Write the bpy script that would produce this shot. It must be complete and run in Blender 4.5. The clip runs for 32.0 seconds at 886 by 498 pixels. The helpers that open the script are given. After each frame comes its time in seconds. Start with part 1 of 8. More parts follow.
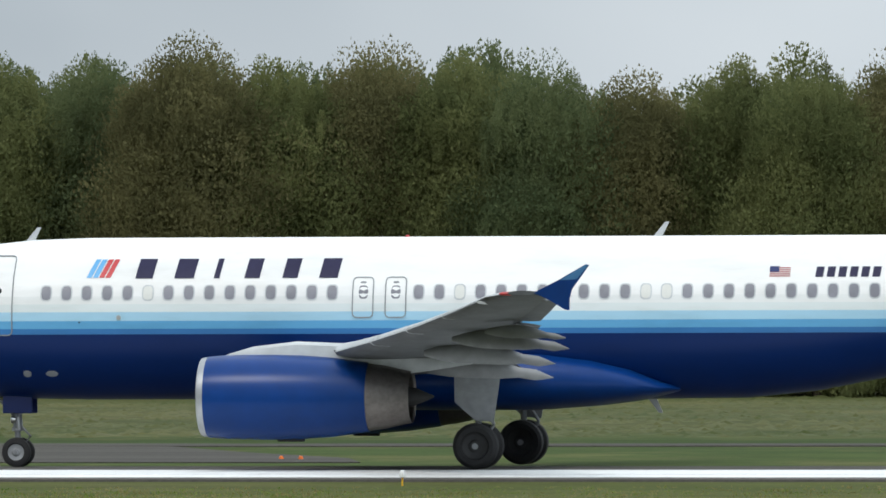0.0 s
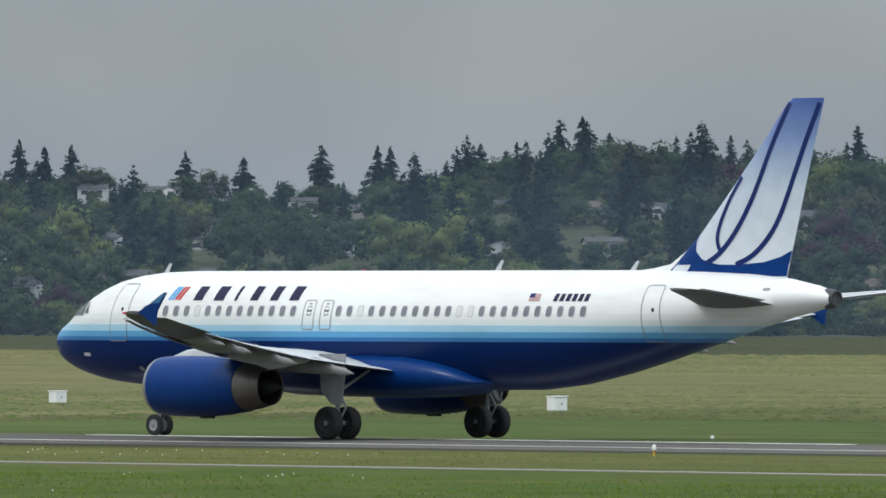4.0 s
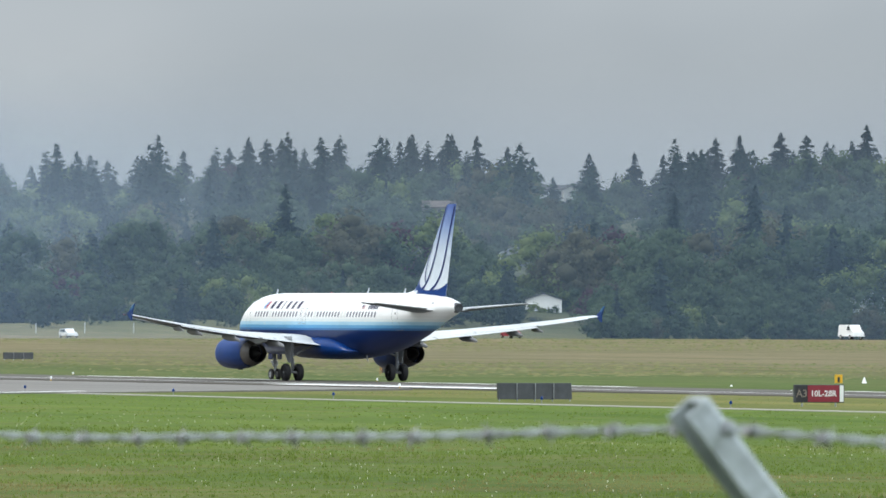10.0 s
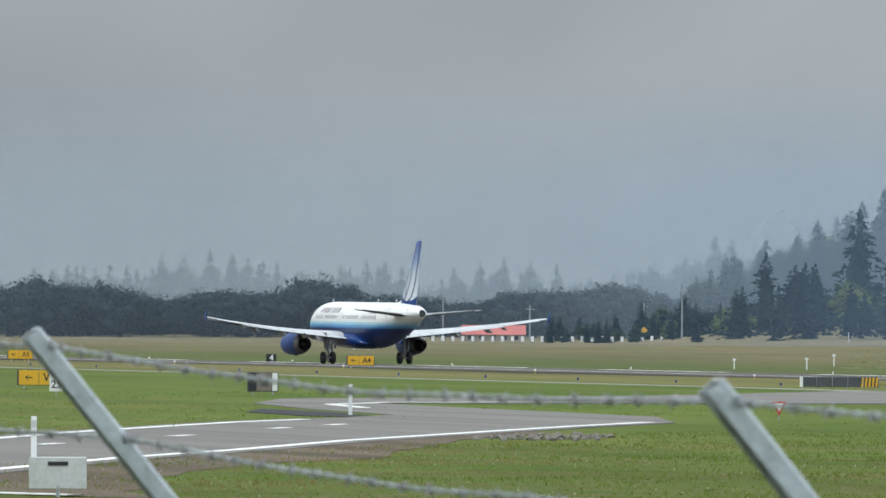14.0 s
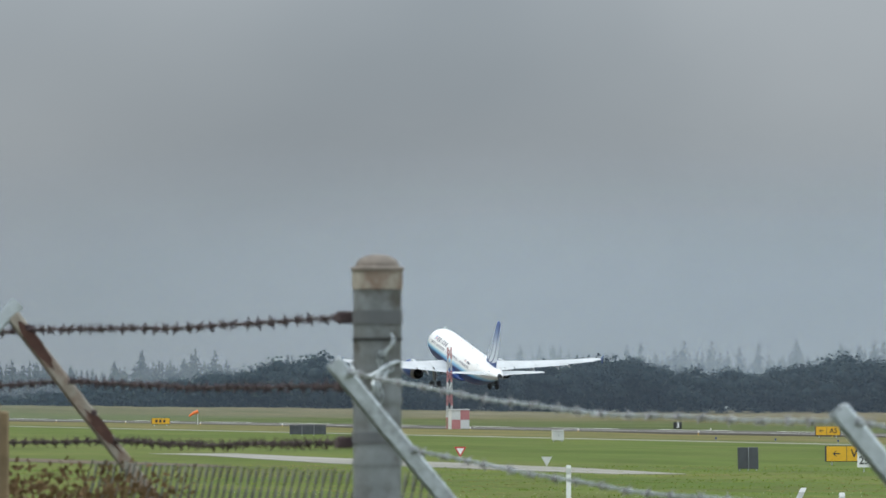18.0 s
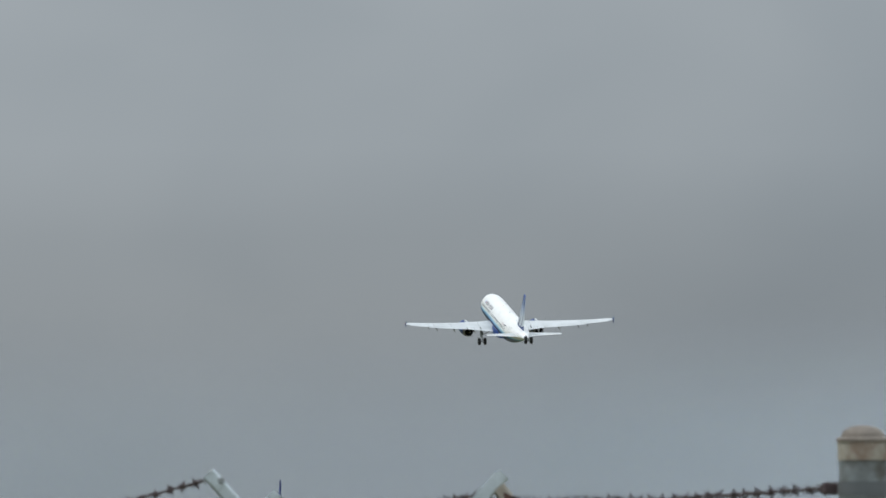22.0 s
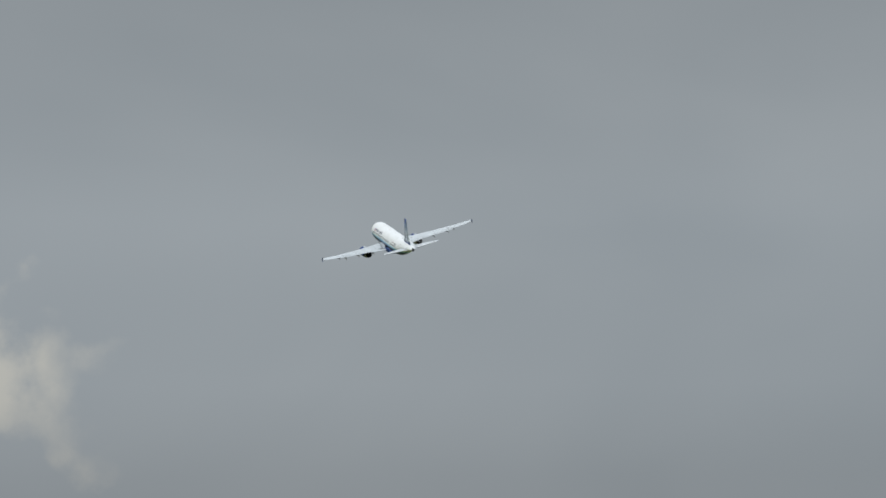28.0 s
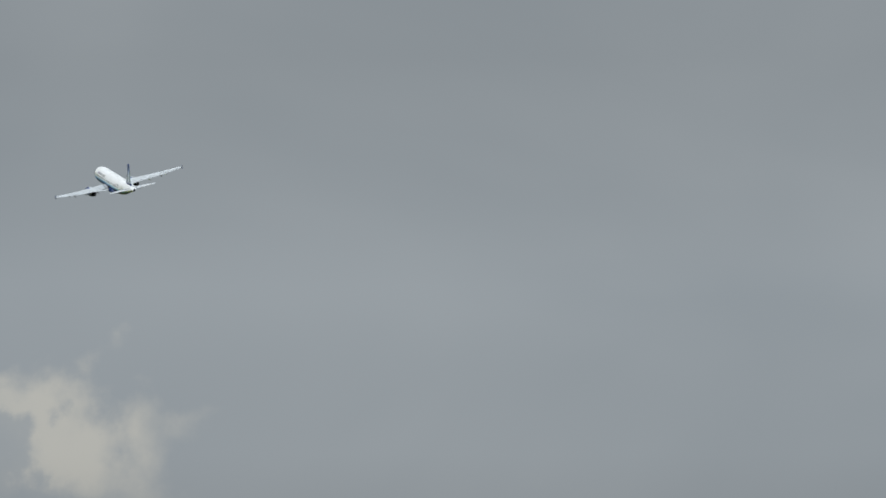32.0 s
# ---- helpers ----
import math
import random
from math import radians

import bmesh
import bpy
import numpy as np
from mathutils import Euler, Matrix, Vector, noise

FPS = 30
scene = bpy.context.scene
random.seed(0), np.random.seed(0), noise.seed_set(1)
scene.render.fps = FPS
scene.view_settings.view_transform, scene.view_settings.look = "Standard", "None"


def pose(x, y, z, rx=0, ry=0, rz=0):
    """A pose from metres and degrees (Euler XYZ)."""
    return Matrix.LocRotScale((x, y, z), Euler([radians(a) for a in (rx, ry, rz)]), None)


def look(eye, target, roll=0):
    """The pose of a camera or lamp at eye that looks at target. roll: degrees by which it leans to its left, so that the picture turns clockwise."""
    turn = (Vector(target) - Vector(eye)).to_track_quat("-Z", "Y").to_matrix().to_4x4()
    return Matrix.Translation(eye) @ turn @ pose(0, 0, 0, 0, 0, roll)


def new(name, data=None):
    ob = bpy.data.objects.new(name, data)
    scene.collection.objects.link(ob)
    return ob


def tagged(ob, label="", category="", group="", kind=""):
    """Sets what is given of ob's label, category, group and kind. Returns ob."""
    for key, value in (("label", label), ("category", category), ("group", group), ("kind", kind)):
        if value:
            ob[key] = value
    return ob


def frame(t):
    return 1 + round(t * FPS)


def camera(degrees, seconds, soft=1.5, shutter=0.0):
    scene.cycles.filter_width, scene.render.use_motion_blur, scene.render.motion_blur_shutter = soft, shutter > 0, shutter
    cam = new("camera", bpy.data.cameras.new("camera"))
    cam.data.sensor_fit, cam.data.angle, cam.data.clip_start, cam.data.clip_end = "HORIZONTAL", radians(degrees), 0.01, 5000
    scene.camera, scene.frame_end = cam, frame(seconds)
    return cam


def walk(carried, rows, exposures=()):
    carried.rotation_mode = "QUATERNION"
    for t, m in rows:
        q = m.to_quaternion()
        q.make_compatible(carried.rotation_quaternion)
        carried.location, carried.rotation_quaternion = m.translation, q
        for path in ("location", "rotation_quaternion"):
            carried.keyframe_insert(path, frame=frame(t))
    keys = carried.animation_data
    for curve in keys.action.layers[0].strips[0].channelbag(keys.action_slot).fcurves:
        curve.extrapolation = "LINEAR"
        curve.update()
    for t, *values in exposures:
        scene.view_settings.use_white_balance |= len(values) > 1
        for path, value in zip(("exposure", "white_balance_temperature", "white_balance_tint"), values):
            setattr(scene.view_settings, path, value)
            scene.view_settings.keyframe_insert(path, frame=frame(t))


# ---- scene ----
EYE = (0.0, 0.0, 4.47)
CAM = (
    (0, 9.097, 0.242, -0.16), (0.5, 14.420, 0.270, -0.27), (1, 19.683, 0.298, -0.10), (1.5, 24.378, 0.311, -0.06),
    (2, 28.627, 0.317, 0.00), (2.5, 32.721, 0.335, 0.15), (3, 36.719, 0.338, 0.11), (3.5, 40.397, 0.350, 0.20), (4, 43.639, 0.347, 0.07),
    (4.5, 46.603, 0.347, 0.12), (6.5, 56.812, 0.358, 0.04), (7, 58.962, 0.361, 0.00), (7.5, 60.671, 0.360, 0.00), (8, 62.159, 0.364, 0.07),
    (8.5, 63.597, 0.374, 0.38), (9, 64.945, 0.368, 0.42), (9.5, 66.118, 0.370, 0.26), (10, 67.295, 0.365, 0.27), (10.5, 68.448, 0.366, 0.26),
    (11, 69.606, 0.365, 0.27), (11.5, 70.545, 0.370, 0.33), (12, 71.358, 0.368, 0.28), (12.5, 72.121, 0.370, 0.44),
    (13, 72.902, 0.374, 0.34), (13.5, 73.618, 0.375, 0.37), (14, 74.212, 0.380, 0.38), (14.5, 74.824, 0.392, 0.37),
    (15, 75.416, 0.414, 0.83), (15.5, 76.047, 0.464, 0.05), (17.5, 78.182, 0.602, 0.13), (18, 78.666, 0.785, 0.03),
    (18.5, 79.085, 0.915, -0.01), (19, 79.448, 1.024, -0.03), (19.5, 79.793, 1.096, -0.02), (20, 80.215, 1.220, -0.05),
    (20.5, 80.629, 1.372, 0.06), (21, 80.903, 1.514, 0.01), (21.5, 81.105, 1.652, -0.04), (22, 81.345, 1.731, -0.04),
    (22.5, 81.463, 1.765, -0.04), (23, 81.524, 1.839, -0.02), (23.5, 81.628, 1.938, -0.14), (24, 81.732, 2.061, -0.09),
    (24.5, 81.884, 2.150, -0.17), (25, 82.081, 2.288, -0.21), (25.5, 82.347, 2.461, 0.06), (27.5, 83.399, 2.985, 0.04),
    (28, 83.600, 3.037, -0.25), (28.5, 83.763, 3.099, -0.11), (29, 83.914, 3.201, -0.11), (29.5, 84.032, 3.264, 0.05),
    (30, 84.151, 3.356, 0.11), (30.5, 84.168, 3.432, 0.09), (31, 84.161, 3.468, 0.03), (31.5, 84.137, 3.445, -0.00),
    (32, 84.111, 3.417, -0.06),
)
PLANE = (
    (0, -40.71, 263.55, 0.00, -0.02, -0.03, -0.08), (0.5, -65.12, 263.56, 0.00, -0.00, -0.03, -0.02), (1, -90.11, 263.56, 0.00, 0.00, -0.03, -0.05),
    (1.5, -115.69, 263.56, 0.00, 0.01, -0.01, -0.02), (2, -141.89, 263.56, 0.00, 0.00, -0.01, -0.02), (2.5, -168.70, 263.56, -0.00, 0.00, 0.01, 0.00),
    (3, -196.12, 263.56, -0.00, 0.02, 0.02, 0.01), (3.5, -224.16, 263.56, -0.00, -0.00, 0.03, 0.01), (4, -252.79, 263.56, -0.00, -0.01, 0.02, 0.01),
    (4.5, -282.02, 263.56, -0.00, -0.00, 0.02, 0.00), (6.5, -405.24, 263.56, 0.00, 0.00, -0.02, -0.01), (7, -437.79, 263.55, 0.00, -0.02, -0.03, -0.02),
    (7.5, -470.99, 263.55, 0.00, -0.00, -0.01, 0.00), (8, -504.84, 263.55, -0.00, -0.01, -0.02, 0.01), (8.5, -539.33, 263.57, -0.00, 0.01, -0.04, -0.06),
    (9, -574.52, 263.57, -0.00, 0.03, -0.01, -0.09), (9.5, -610.42, 263.57, 0.00, 0.00, -0.00, -0.02), (10, -646.98, 263.55, 0.00, -0.01, -0.02, 0.02),
    (10.5, -684.11, 263.54, 0.00, -0.01, -0.02, 0.01), (11, -721.77, 263.54, -0.00, 0.00, -0.00, -0.01), (11.5, -759.94, 263.56, -0.00, -0.01, 0.00, 0.01),
    (12, -798.64, 263.57, 0.00, 0.01, 0.01, -0.02), (12.5, -837.90, 263.56, 0.00, 0.01, 0.02, -0.03), (13, -877.73, 263.56, 0.00, 0.01, 0.01, -0.02),
    (13.5, -918.06, 263.56, -0.00, -0.00, 0.01, -0.01), (14, -958.91, 263.55, -0.00, 0.02, 0.20, -0.02), (14.5, -1000.28, 263.50, -0.00, 0.18, 1.14, -0.02),
    (15, -1042.12, 263.41, 0.01, 0.28, 2.18, 0.02), (15.5, -1084.36, 263.33, 0.11, 0.40, 3.27, 0.03), (17.5, -1256.25, 263.27, 2.91, 1.18, 8.52, -0.08),
    (18, -1299.79, 263.29, 4.67, 1.35, 9.53, 0.34), (18.5, -1343.63, 263.29, 6.97, 1.47, 10.46, 0.86), (19, -1387.79, 263.24, 9.88, 1.51, 11.28, 1.26),
    (19.5, -1432.30, 263.12, 13.45, 1.37, 11.86, 1.56), (20, -1477.13, 262.96, 17.67, 1.14, 12.16, 1.70), (20.5, -1522.28, 262.80, 22.50, 0.85, 12.27, 1.64),
    (21, -1567.74, 262.71, 27.86, 0.61, 12.33, 1.43), (21.5, -1613.50, 262.72, 33.65, 0.51, 12.34, 1.26), (22, -1659.56, 262.81, 39.78, 0.56, 12.41, 1.44),
    (22.5, -1705.92, 262.93, 46.17, 0.80, 12.57, 2.13), (23, -1752.61, 262.96, 52.77, 1.20, 12.75, 3.37), (23.5, -1799.67, 262.73, 59.52, 1.64, 12.95, 5.10),
    (24, -1847.10, 262.15, 66.39, 2.18, 13.11, 6.99), (24.5, -1894.92, 261.15, 73.33, 2.77, 13.20, 8.86), (25, -1943.10, 259.69, 80.31, 3.38, 13.24, 10.55),
    (25.5, -1991.63, 257.76, 87.30, 4.03, 13.24, 12.00), (27.5, -2187.97, 245.27, 115.22, 6.71, 12.52, 14.79), (28, -2237.64, 241.01, 122.15, 7.08, 12.19, 15.10),
    (28.5, -2287.67, 236.30, 129.06, 7.44, 11.89, 15.29), (29, -2338.11, 231.15, 135.94, 7.81, 11.69, 15.32), (29.5, -2388.99, 225.53, 142.80, 8.24, 11.66, 15.19),
    (30, -2440.31, 219.42, 149.63, 8.70, 11.77, 15.02), (30.5, -2492.11, 212.78, 156.43, 9.22, 11.99, 14.87), (31, -2544.38, 205.59, 163.19, 9.81, 12.28, 14.74),
    (31.5, -2597.14, 197.86, 169.92, 10.48, 12.56, 14.61), (32, -2650.38, 189.58, 176.62, 11.19, 12.83, 14.49),
)


def cam_pose(yaw, pitch, roll):
    """Yaw to the left of +Y and pitch upward, in degrees."""
    a, p = radians(yaw), radians(pitch)
    way = Vector((-math.sin(a) * math.cos(p), math.cos(a) * math.cos(p), math.sin(p)))
    return look(EYE, Vector(EYE) + way * 100, roll)


cam = camera(4.89, 32.0, soft=1.6)
cam.data.dof.use_dof = True
cam.data.dof.focus_distance = 500.0
cam.data.dof.aperture_fstop = 64.0
walk(cam, [(t, cam_pose(y, p, r)) for t, y, p, r in CAM],
     exposures=((0.0, -0.08), (4.0, -0.05), (6.5, 0.22), (9.0, 0.36), (11.0, 0.40), (13.0, 0.14), (15.0, 0.08), (18.0, 0.10), (20.0, 0.04), (23.0, -0.18), (25.0, -0.25), (27.5, -0.28), (32.0, -0.3)))

# ---- world and sun ----
SUN_AZ, SUN_EL = 200.0, 50.0     # degrees from +Y clockwise seen from above, and up


def build_world():
    w = bpy.data.worlds.new("overcast_sky")
    w.use_nodes = True
    scene.world = w
    nt = w.node_tree
    nt.nodes.clear()

    def N(kind, **kw):
        n = nt.nodes.new(kind)
        for k, v in kw.items():
            n.inputs[k].default_value = v
        return n
    L = nt.links.new
    out = N("ShaderNodeOutputWorld")
    tc = N("ShaderNodeTexCoord")
    sky = N("ShaderNodeTexSky")
    sky.sky_type, sky.sun_disc = "NISHITA", False
    sky.sun_elevation, sky.sun_rotation = radians(SUN_EL), radians(SUN_AZ)
    sep = N("ShaderNodeSeparateXYZ")
    L(tc.outputs["Generated"], sep.inputs[0])
    # overcast brightness rises from the horizon to the zenith
    up = N("ShaderNodeMapRange")
    up.inputs[1].default_value, up.inputs[2].default_value = 0.0, 1.0
    up.inputs[3].default_value, up.inputs[4].default_value = 1.0, 3.0
    L(sep.outputs[2], up.inputs[0])
    # the cover is thinner and brighter towards the north-east
    side = N("ShaderNodeMapRange")
    side.interpolation_type = "SMOOTHSTEP"
    for i, v in ((1, -0.56), (2, 0.08), (3, 1.0), (4, 2.1)):
        side.inputs[i].default_value = v
    L(sep.outputs[0], side.inputs[0])
    # cloud bands: dull at the horizon, lighter just above it, dull again higher up
    zs = N("ShaderNodeMapRange")
    for i, v in ((1, 0.0), (2, 0.2), (3, 0.0), (4, 1.0)):
        zs.inputs[i].default_value = v
    L(sep.outputs[2], zs.inputs[0])
    band = N("ShaderNodeValToRGB")
    be = band.color_ramp.elements
    for k in range(6):
        be.new(0.5)
    for i, (p, v) in enumerate(((0.0, 0.76), (0.087, 0.80), (0.157, 0.90), (0.20, 1.04), (0.28, 1.06), (0.33, 0.95), (0.39, 0.85), (1.0, 0.92))):
        be[i].position, be[i].color = p, (v, v, v, 1)
    L(zs.outputs[0], band.inputs[0])
    top = N("ShaderNodeMath")
    top.operation = "MULTIPLY"
    L(up.outputs[0], top.inputs[0])
    west = N("ShaderNodeMapRange")
    west.interpolation_type = "SMOOTHSTEP"
    for i, v in ((1, 0.32), (2, 0.16), (3, 0.0), (4, 1.0)):
        west.inputs[i].default_value = v
    L(sep.outputs[1], west.inputs[0])
    bmix = N("ShaderNodeMix")
    bmix.data_type = "FLOAT"
    bmix.inputs[2].default_value = 1.03
    L(west.outputs[0], bmix.inputs[0])
    L(band.outputs[0], bmix.inputs[3])
    L(bmix.outputs[0], top.inputs[1])
    gain = N("ShaderNodeMath")
    gain.operation = "MULTIPLY"
    L(top.outputs[0], gain.inputs[0])
    L(side.outputs[0], gain.inputs[1])
    # cloud cover in two scales, flattened towards the horizon
    mp = N("ShaderNodeMapping")
    mp.inputs["Scale"].default_value = (1.0, 1.0, 1.5)
    L(tc.outputs["Generated"], mp.inputs[0])
    n1 = N("ShaderNodeTexNoise", Scale=17.0, Detail=3.5, Roughness=0.45, Distortion=0.3)
    n2 = N("ShaderNodeTexNoise", Scale=5.0, Detail=3.0, Roughness=0.5)
    L(mp.outputs[0], n1.inputs["Vector"])
    L(mp.outputs[0], n2.inputs["Vector"])
    mix = N("ShaderNodeMath")
    mix.operation = "ADD"
    L(n1.outputs[0], mix.inputs[0])
    L(n2.outputs[0], mix.inputs[1])
    ramp = N("ShaderNodeValToRGB")
    e = ramp.color_ramp.elements
    e[0].position, e[0].color = 0.27, (0.230, 0.268, 0.302, 1)
    e[1].position, e[1].color = 0.73, (0.400, 0.434, 0.460, 1)
    half = N("ShaderNodeMath")
    half.operation = "MULTIPLY"
    half.inputs[1].default_value = 0.5
    L(mix.outputs[0], half.inputs[0])
    L(half.outputs[0], ramp.inputs[0])
    # a lighter cloud low in the west of the departure path
    bright = N("ShaderNodeVectorMath")
    bright.operation = "DISTANCE"
    a, p = radians(86.1), radians(2.25)
    bright.inputs[1].default_value = (-math.sin(a) * math.cos(p), math.cos(a) * math.cos(p), 2.1 * math.sin(p))
    warp = N("ShaderNodeTexNoise", Scale=85.0, Detail=6.0, Roughness=0.5)
    L(tc.outputs["Generated"], warp.inputs["Vector"])
    wsub = N("ShaderNodeVectorMath")
    wsub.operation = "MULTIPLY_ADD"
    wsub.inputs[1].default_value, wsub.inputs[2].default_value = (0.040, 0.040, 0.040), (-0.020, -0.020, -0.020)
    L(warp.outputs["Color"], wsub.inputs[0])
    wadd = N("ShaderNodeVectorMath")
    L(tc.outputs["Generated"], wadd.inputs[0])
    L(wsub.outputs[0], wadd.inputs[1])
    wide = N("ShaderNodeVectorMath")
    wide.operation = "MULTIPLY"
    wide.inputs[1].default_value = (1.0, 1.0, 2.1)
    L(wadd.outputs[0], wide.inputs[0])
    L(wide.outputs[0], bright.inputs[0])
    # a darker cloud standing before its lower corner
    fore = N("ShaderNodeVectorMath")
    fore.operation = "DISTANCE"
    a2, p2 = radians(86.75), radians(1.95)
    fore.inputs[1].default_value = (-math.sin(a2) * math.cos(p2), math.cos(a2) * math.cos(p2), math.sin(p2))
    L(wadd.outputs[0], fore.inputs[0])
    fm = N("ShaderNodeMapRange")
    fm.interpolation_type = "SMOOTHSTEP"
    for i, v in ((1, 0.0065), (2, 0.0090), (3, 0.25), (4, 1.0)):
        fm.inputs[i].default_value = v
    L(fore.outputs["Value"], fm.inputs[0])
    bm = N("ShaderNodeMapRange")
    bm.interpolation_type = "SMOOTHSTEP"
    for i, v in ((1, 0.0170), (2, 0.003), (3, 0.0), (4, 0.78)):
        bm.inputs[i].default_value = v
    L(bright.outputs["Value"], bm.inputs[0])
    cl = N("ShaderNodeMix")
    cl.data_type = "RGBA"
    bx = N("ShaderNodeMath")
    bx.operation = "MULTIPLY"
    L(bm.outputs[0], bx.inputs[0])
    L(fm.outputs[0], bx.inputs[1])
    L(bx.outputs[0], cl.inputs[0])
    L(ramp.outputs[0], cl.inputs[6])
    cl.inputs[7].default_value = (0.56, 0.55, 0.50, 1)
    sc = N("ShaderNodeVectorMath")
    sc.operation = "SCALE"
    L(cl.outputs[2], sc.inputs[0])
    L(gain.outputs[0], sc.inputs["Scale"])
    b1 = N("ShaderNodeBackground", Strength=0.05)
    L(sky.outputs[0], b1.inputs[0])
    b2 = N("ShaderNodeBackground", Strength=1.0)
    L(sc.outputs[0], b2.inputs[0])
    ms = N("ShaderNodeMixShader", Fac=0.95)
    L(b1.outputs[0], ms.inputs[1])
    L(b2.outputs[0], ms.inputs[2])
    L(ms.outputs[0], out.inputs[0])


build_world()
sun = new("sun", bpy.data.lights.new("sun", "SUN"))
sun.data.energy, sun.data.angle, sun.data.color = 1.25, radians(12), (1.0, 0.97, 0.92)
_a, _e = radians(SUN_AZ), radians(SUN_EL)
sun.matrix_world = look((0, 0, 100), Vector((0, 0, 100)) - Vector((math.sin(_a) * math.cos(_e), math.cos(_a) * math.cos(_e), math.sin(_e))))


# ---- materials ----
def material(name):
    m = bpy.data.materials.new(name)
    m.use_nodes = True
    nt = m.node_tree
    b = nt.nodes["Principled BSDF"]

    def node(kind, **kw):
        n = nt.nodes.new(kind)
        for k, v in kw.items():
            n.inputs[k].default_value = v
        return n
    return m, nt, b, node, nt.links.new


def ramp_node(node, stops, mode="LINEAR"):
    r = node("ShaderNodeValToRGB")
    r.color_ramp.interpolation = mode
    e = r.color_ramp.elements
    while len(e) < len(stops):
        e.new(0.5)
    for i, (p, c) in enumerate(stops):
        e[i].position, e[i].color = p, (*c, 1)
    return r


def plain(name, color, rough=0.5, metal=0.0, vary=0.15, scale=8.0, bump=0.0, dirt=None):
    """Paint, metal or plastic with grain and stains at two scales."""
    m, nt, b, node, L = material(name)
    tc = node("ShaderNodeTexCoord")
    n1 = node("ShaderNodeTexNoise", Scale=scale, Detail=5.0, Roughness=0.6)
    n2 = node("ShaderNodeTexNoise", Scale=scale * 0.13, Detail=3.0)
    L(tc.outputs["Object"], n1.inputs["Vector"])
    L(tc.outputs["Object"], n2.inputs["Vector"])
    add = node("ShaderNodeMath")
    add.operation = "ADD"
    L(n1.outputs[0], add.inputs[0])
    L(n2.outputs[0], add.inputs[1])
    lo = [c * (1 - vary) for c in color]
    hi = [min(1, c * (1 + vary)) for c in color]
    r = ramp_node(node, [(0.35, dirt or lo), (0.5, color), (0.65, hi)])
    mul = node("ShaderNodeMath")
    mul.operation = "MULTIPLY"
    mul.inputs[1].default_value = 0.5
    L(add.outputs[0], mul.inputs[0])
    L(mul.outputs[0], r.inputs[0])
    L(r.outputs[0], b.inputs["Base Color"])
    b.inputs["Roughness"].default_value = rough
    b.inputs["Metallic"].default_value = metal
    if bump:
        bn = node("ShaderNodeBump", Strength=bump, Distance=0.02)
        L(n1.outputs[0], bn.inputs["Height"])
        L(bn.outputs[0], b.inputs["Normal"])
    return m


def livery():
    """White over blue paint: the bands follow the height on the body."""
    m, nt, b, node, L = material("airliner_paint")
    tc = node("ShaderNodeTexCoord")
    sep = node("ShaderNodeSeparateXYZ")
    L(tc.outputs["Object"], sep.inputs[0])
    mr = node("ShaderNodeMapRange")
    for i, v in ((1, 3.0), (2, 5.0), (3, 0.0), (4, 1.0)):
        mr.inputs[i].default_value = v
    L(sep.outputs[2], mr.inputs[0])
    r = ramp_node(node, [(0.0, (0.002, 0.020, 0.110)), (0.212, (0.045, 0.18, 0.42)), (0.285, (0.12, 0.36, 0.60)),
                         (0.385, (0.36, 0.58, 0.72)), (0.50, (0.66, 0.71, 0.71)), (0.60, (0.74, 0.75, 0.74)), (0.70, (0.80, 0.80, 0.79))], "CONSTANT")
    L(mr.outputs[0], r.inputs[0])
    n = node("ShaderNodeTexNoise", Scale=0.8, Detail=6.0, Roughness=0.65)
    mp = node("ShaderNodeMapping")
    mp.inputs["Scale"].default_value = (0.5, 1, 2.5)
    L(tc.outputs["Object"], mp.inputs[0])
    L(mp.outputs[0], n.inputs["Vector"])
    g = ramp_node(node, [(0.3, (0.82, 0.81, 0.79)), (0.55, (1, 1, 1))])
    L(n.outputs[0], g.inputs[0])
    mx = node("ShaderNodeMix")
    mx.data_type, mx.blend_type = "RGBA", "MULTIPLY"
    mx.inputs[0].default_value = 0.6
    L(r.outputs[0], mx.inputs[6])
    L(g.outputs[0], mx.inputs[7])
    L(mx.outputs[2], b.inputs["Base Color"])
    b.inputs["Roughness"].default_value = 0.32
    b.inputs["Specular IOR Level"].default_value = 0.16
    return m


def fin_paint():
    m, nt, b, node, L = material("fin_paint")
    tc = node("ShaderNodeTexCoord")
    sep = node("ShaderNodeSeparateXYZ")
    L(tc.outputs["Object"], sep.inputs[0])
    mr = node("ShaderNodeMapRange")
    for i, v in ((1, 6.0), (2, 11.8), (3, 0.0), (4, 1.0)):
        mr.inputs[i].default_value = v
    L(sep.outputs[2], mr.inputs[0])
    r = ramp_node(node, [(0.0, (0.66, 0.70, 0.74)), (0.45, (0.54, 0.61, 0.70)), (0.75, (0.20, 0.28, 0.50)), (1.0, (0.05, 0.10, 0.34))])
    L(mr.outputs[0], r.inputs[0])
    n = node("ShaderNodeTexNoise", Scale=2.0, Detail=5.0)
    L(tc.outputs["Object"], n.inputs["Vector"])
    g = ramp_node(node, [(0.35, (0.9, 0.9, 0.9)), (0.6, (1, 1, 1))])
    L(n.outputs[0], g.inputs[0])
    mx = node("ShaderNodeMix")
    mx.data_type, mx.blend_type = "RGBA", "MULTIPLY"
    mx.inputs[0].default_value = 0.7
    L(r.outputs[0], mx.inputs[6])
    L(g.outputs[0], mx.inputs[7])
    L(mx.outputs[2], b.inputs["Base Color"])
    b.inputs["Roughness"].default_value = 0.35
    return m


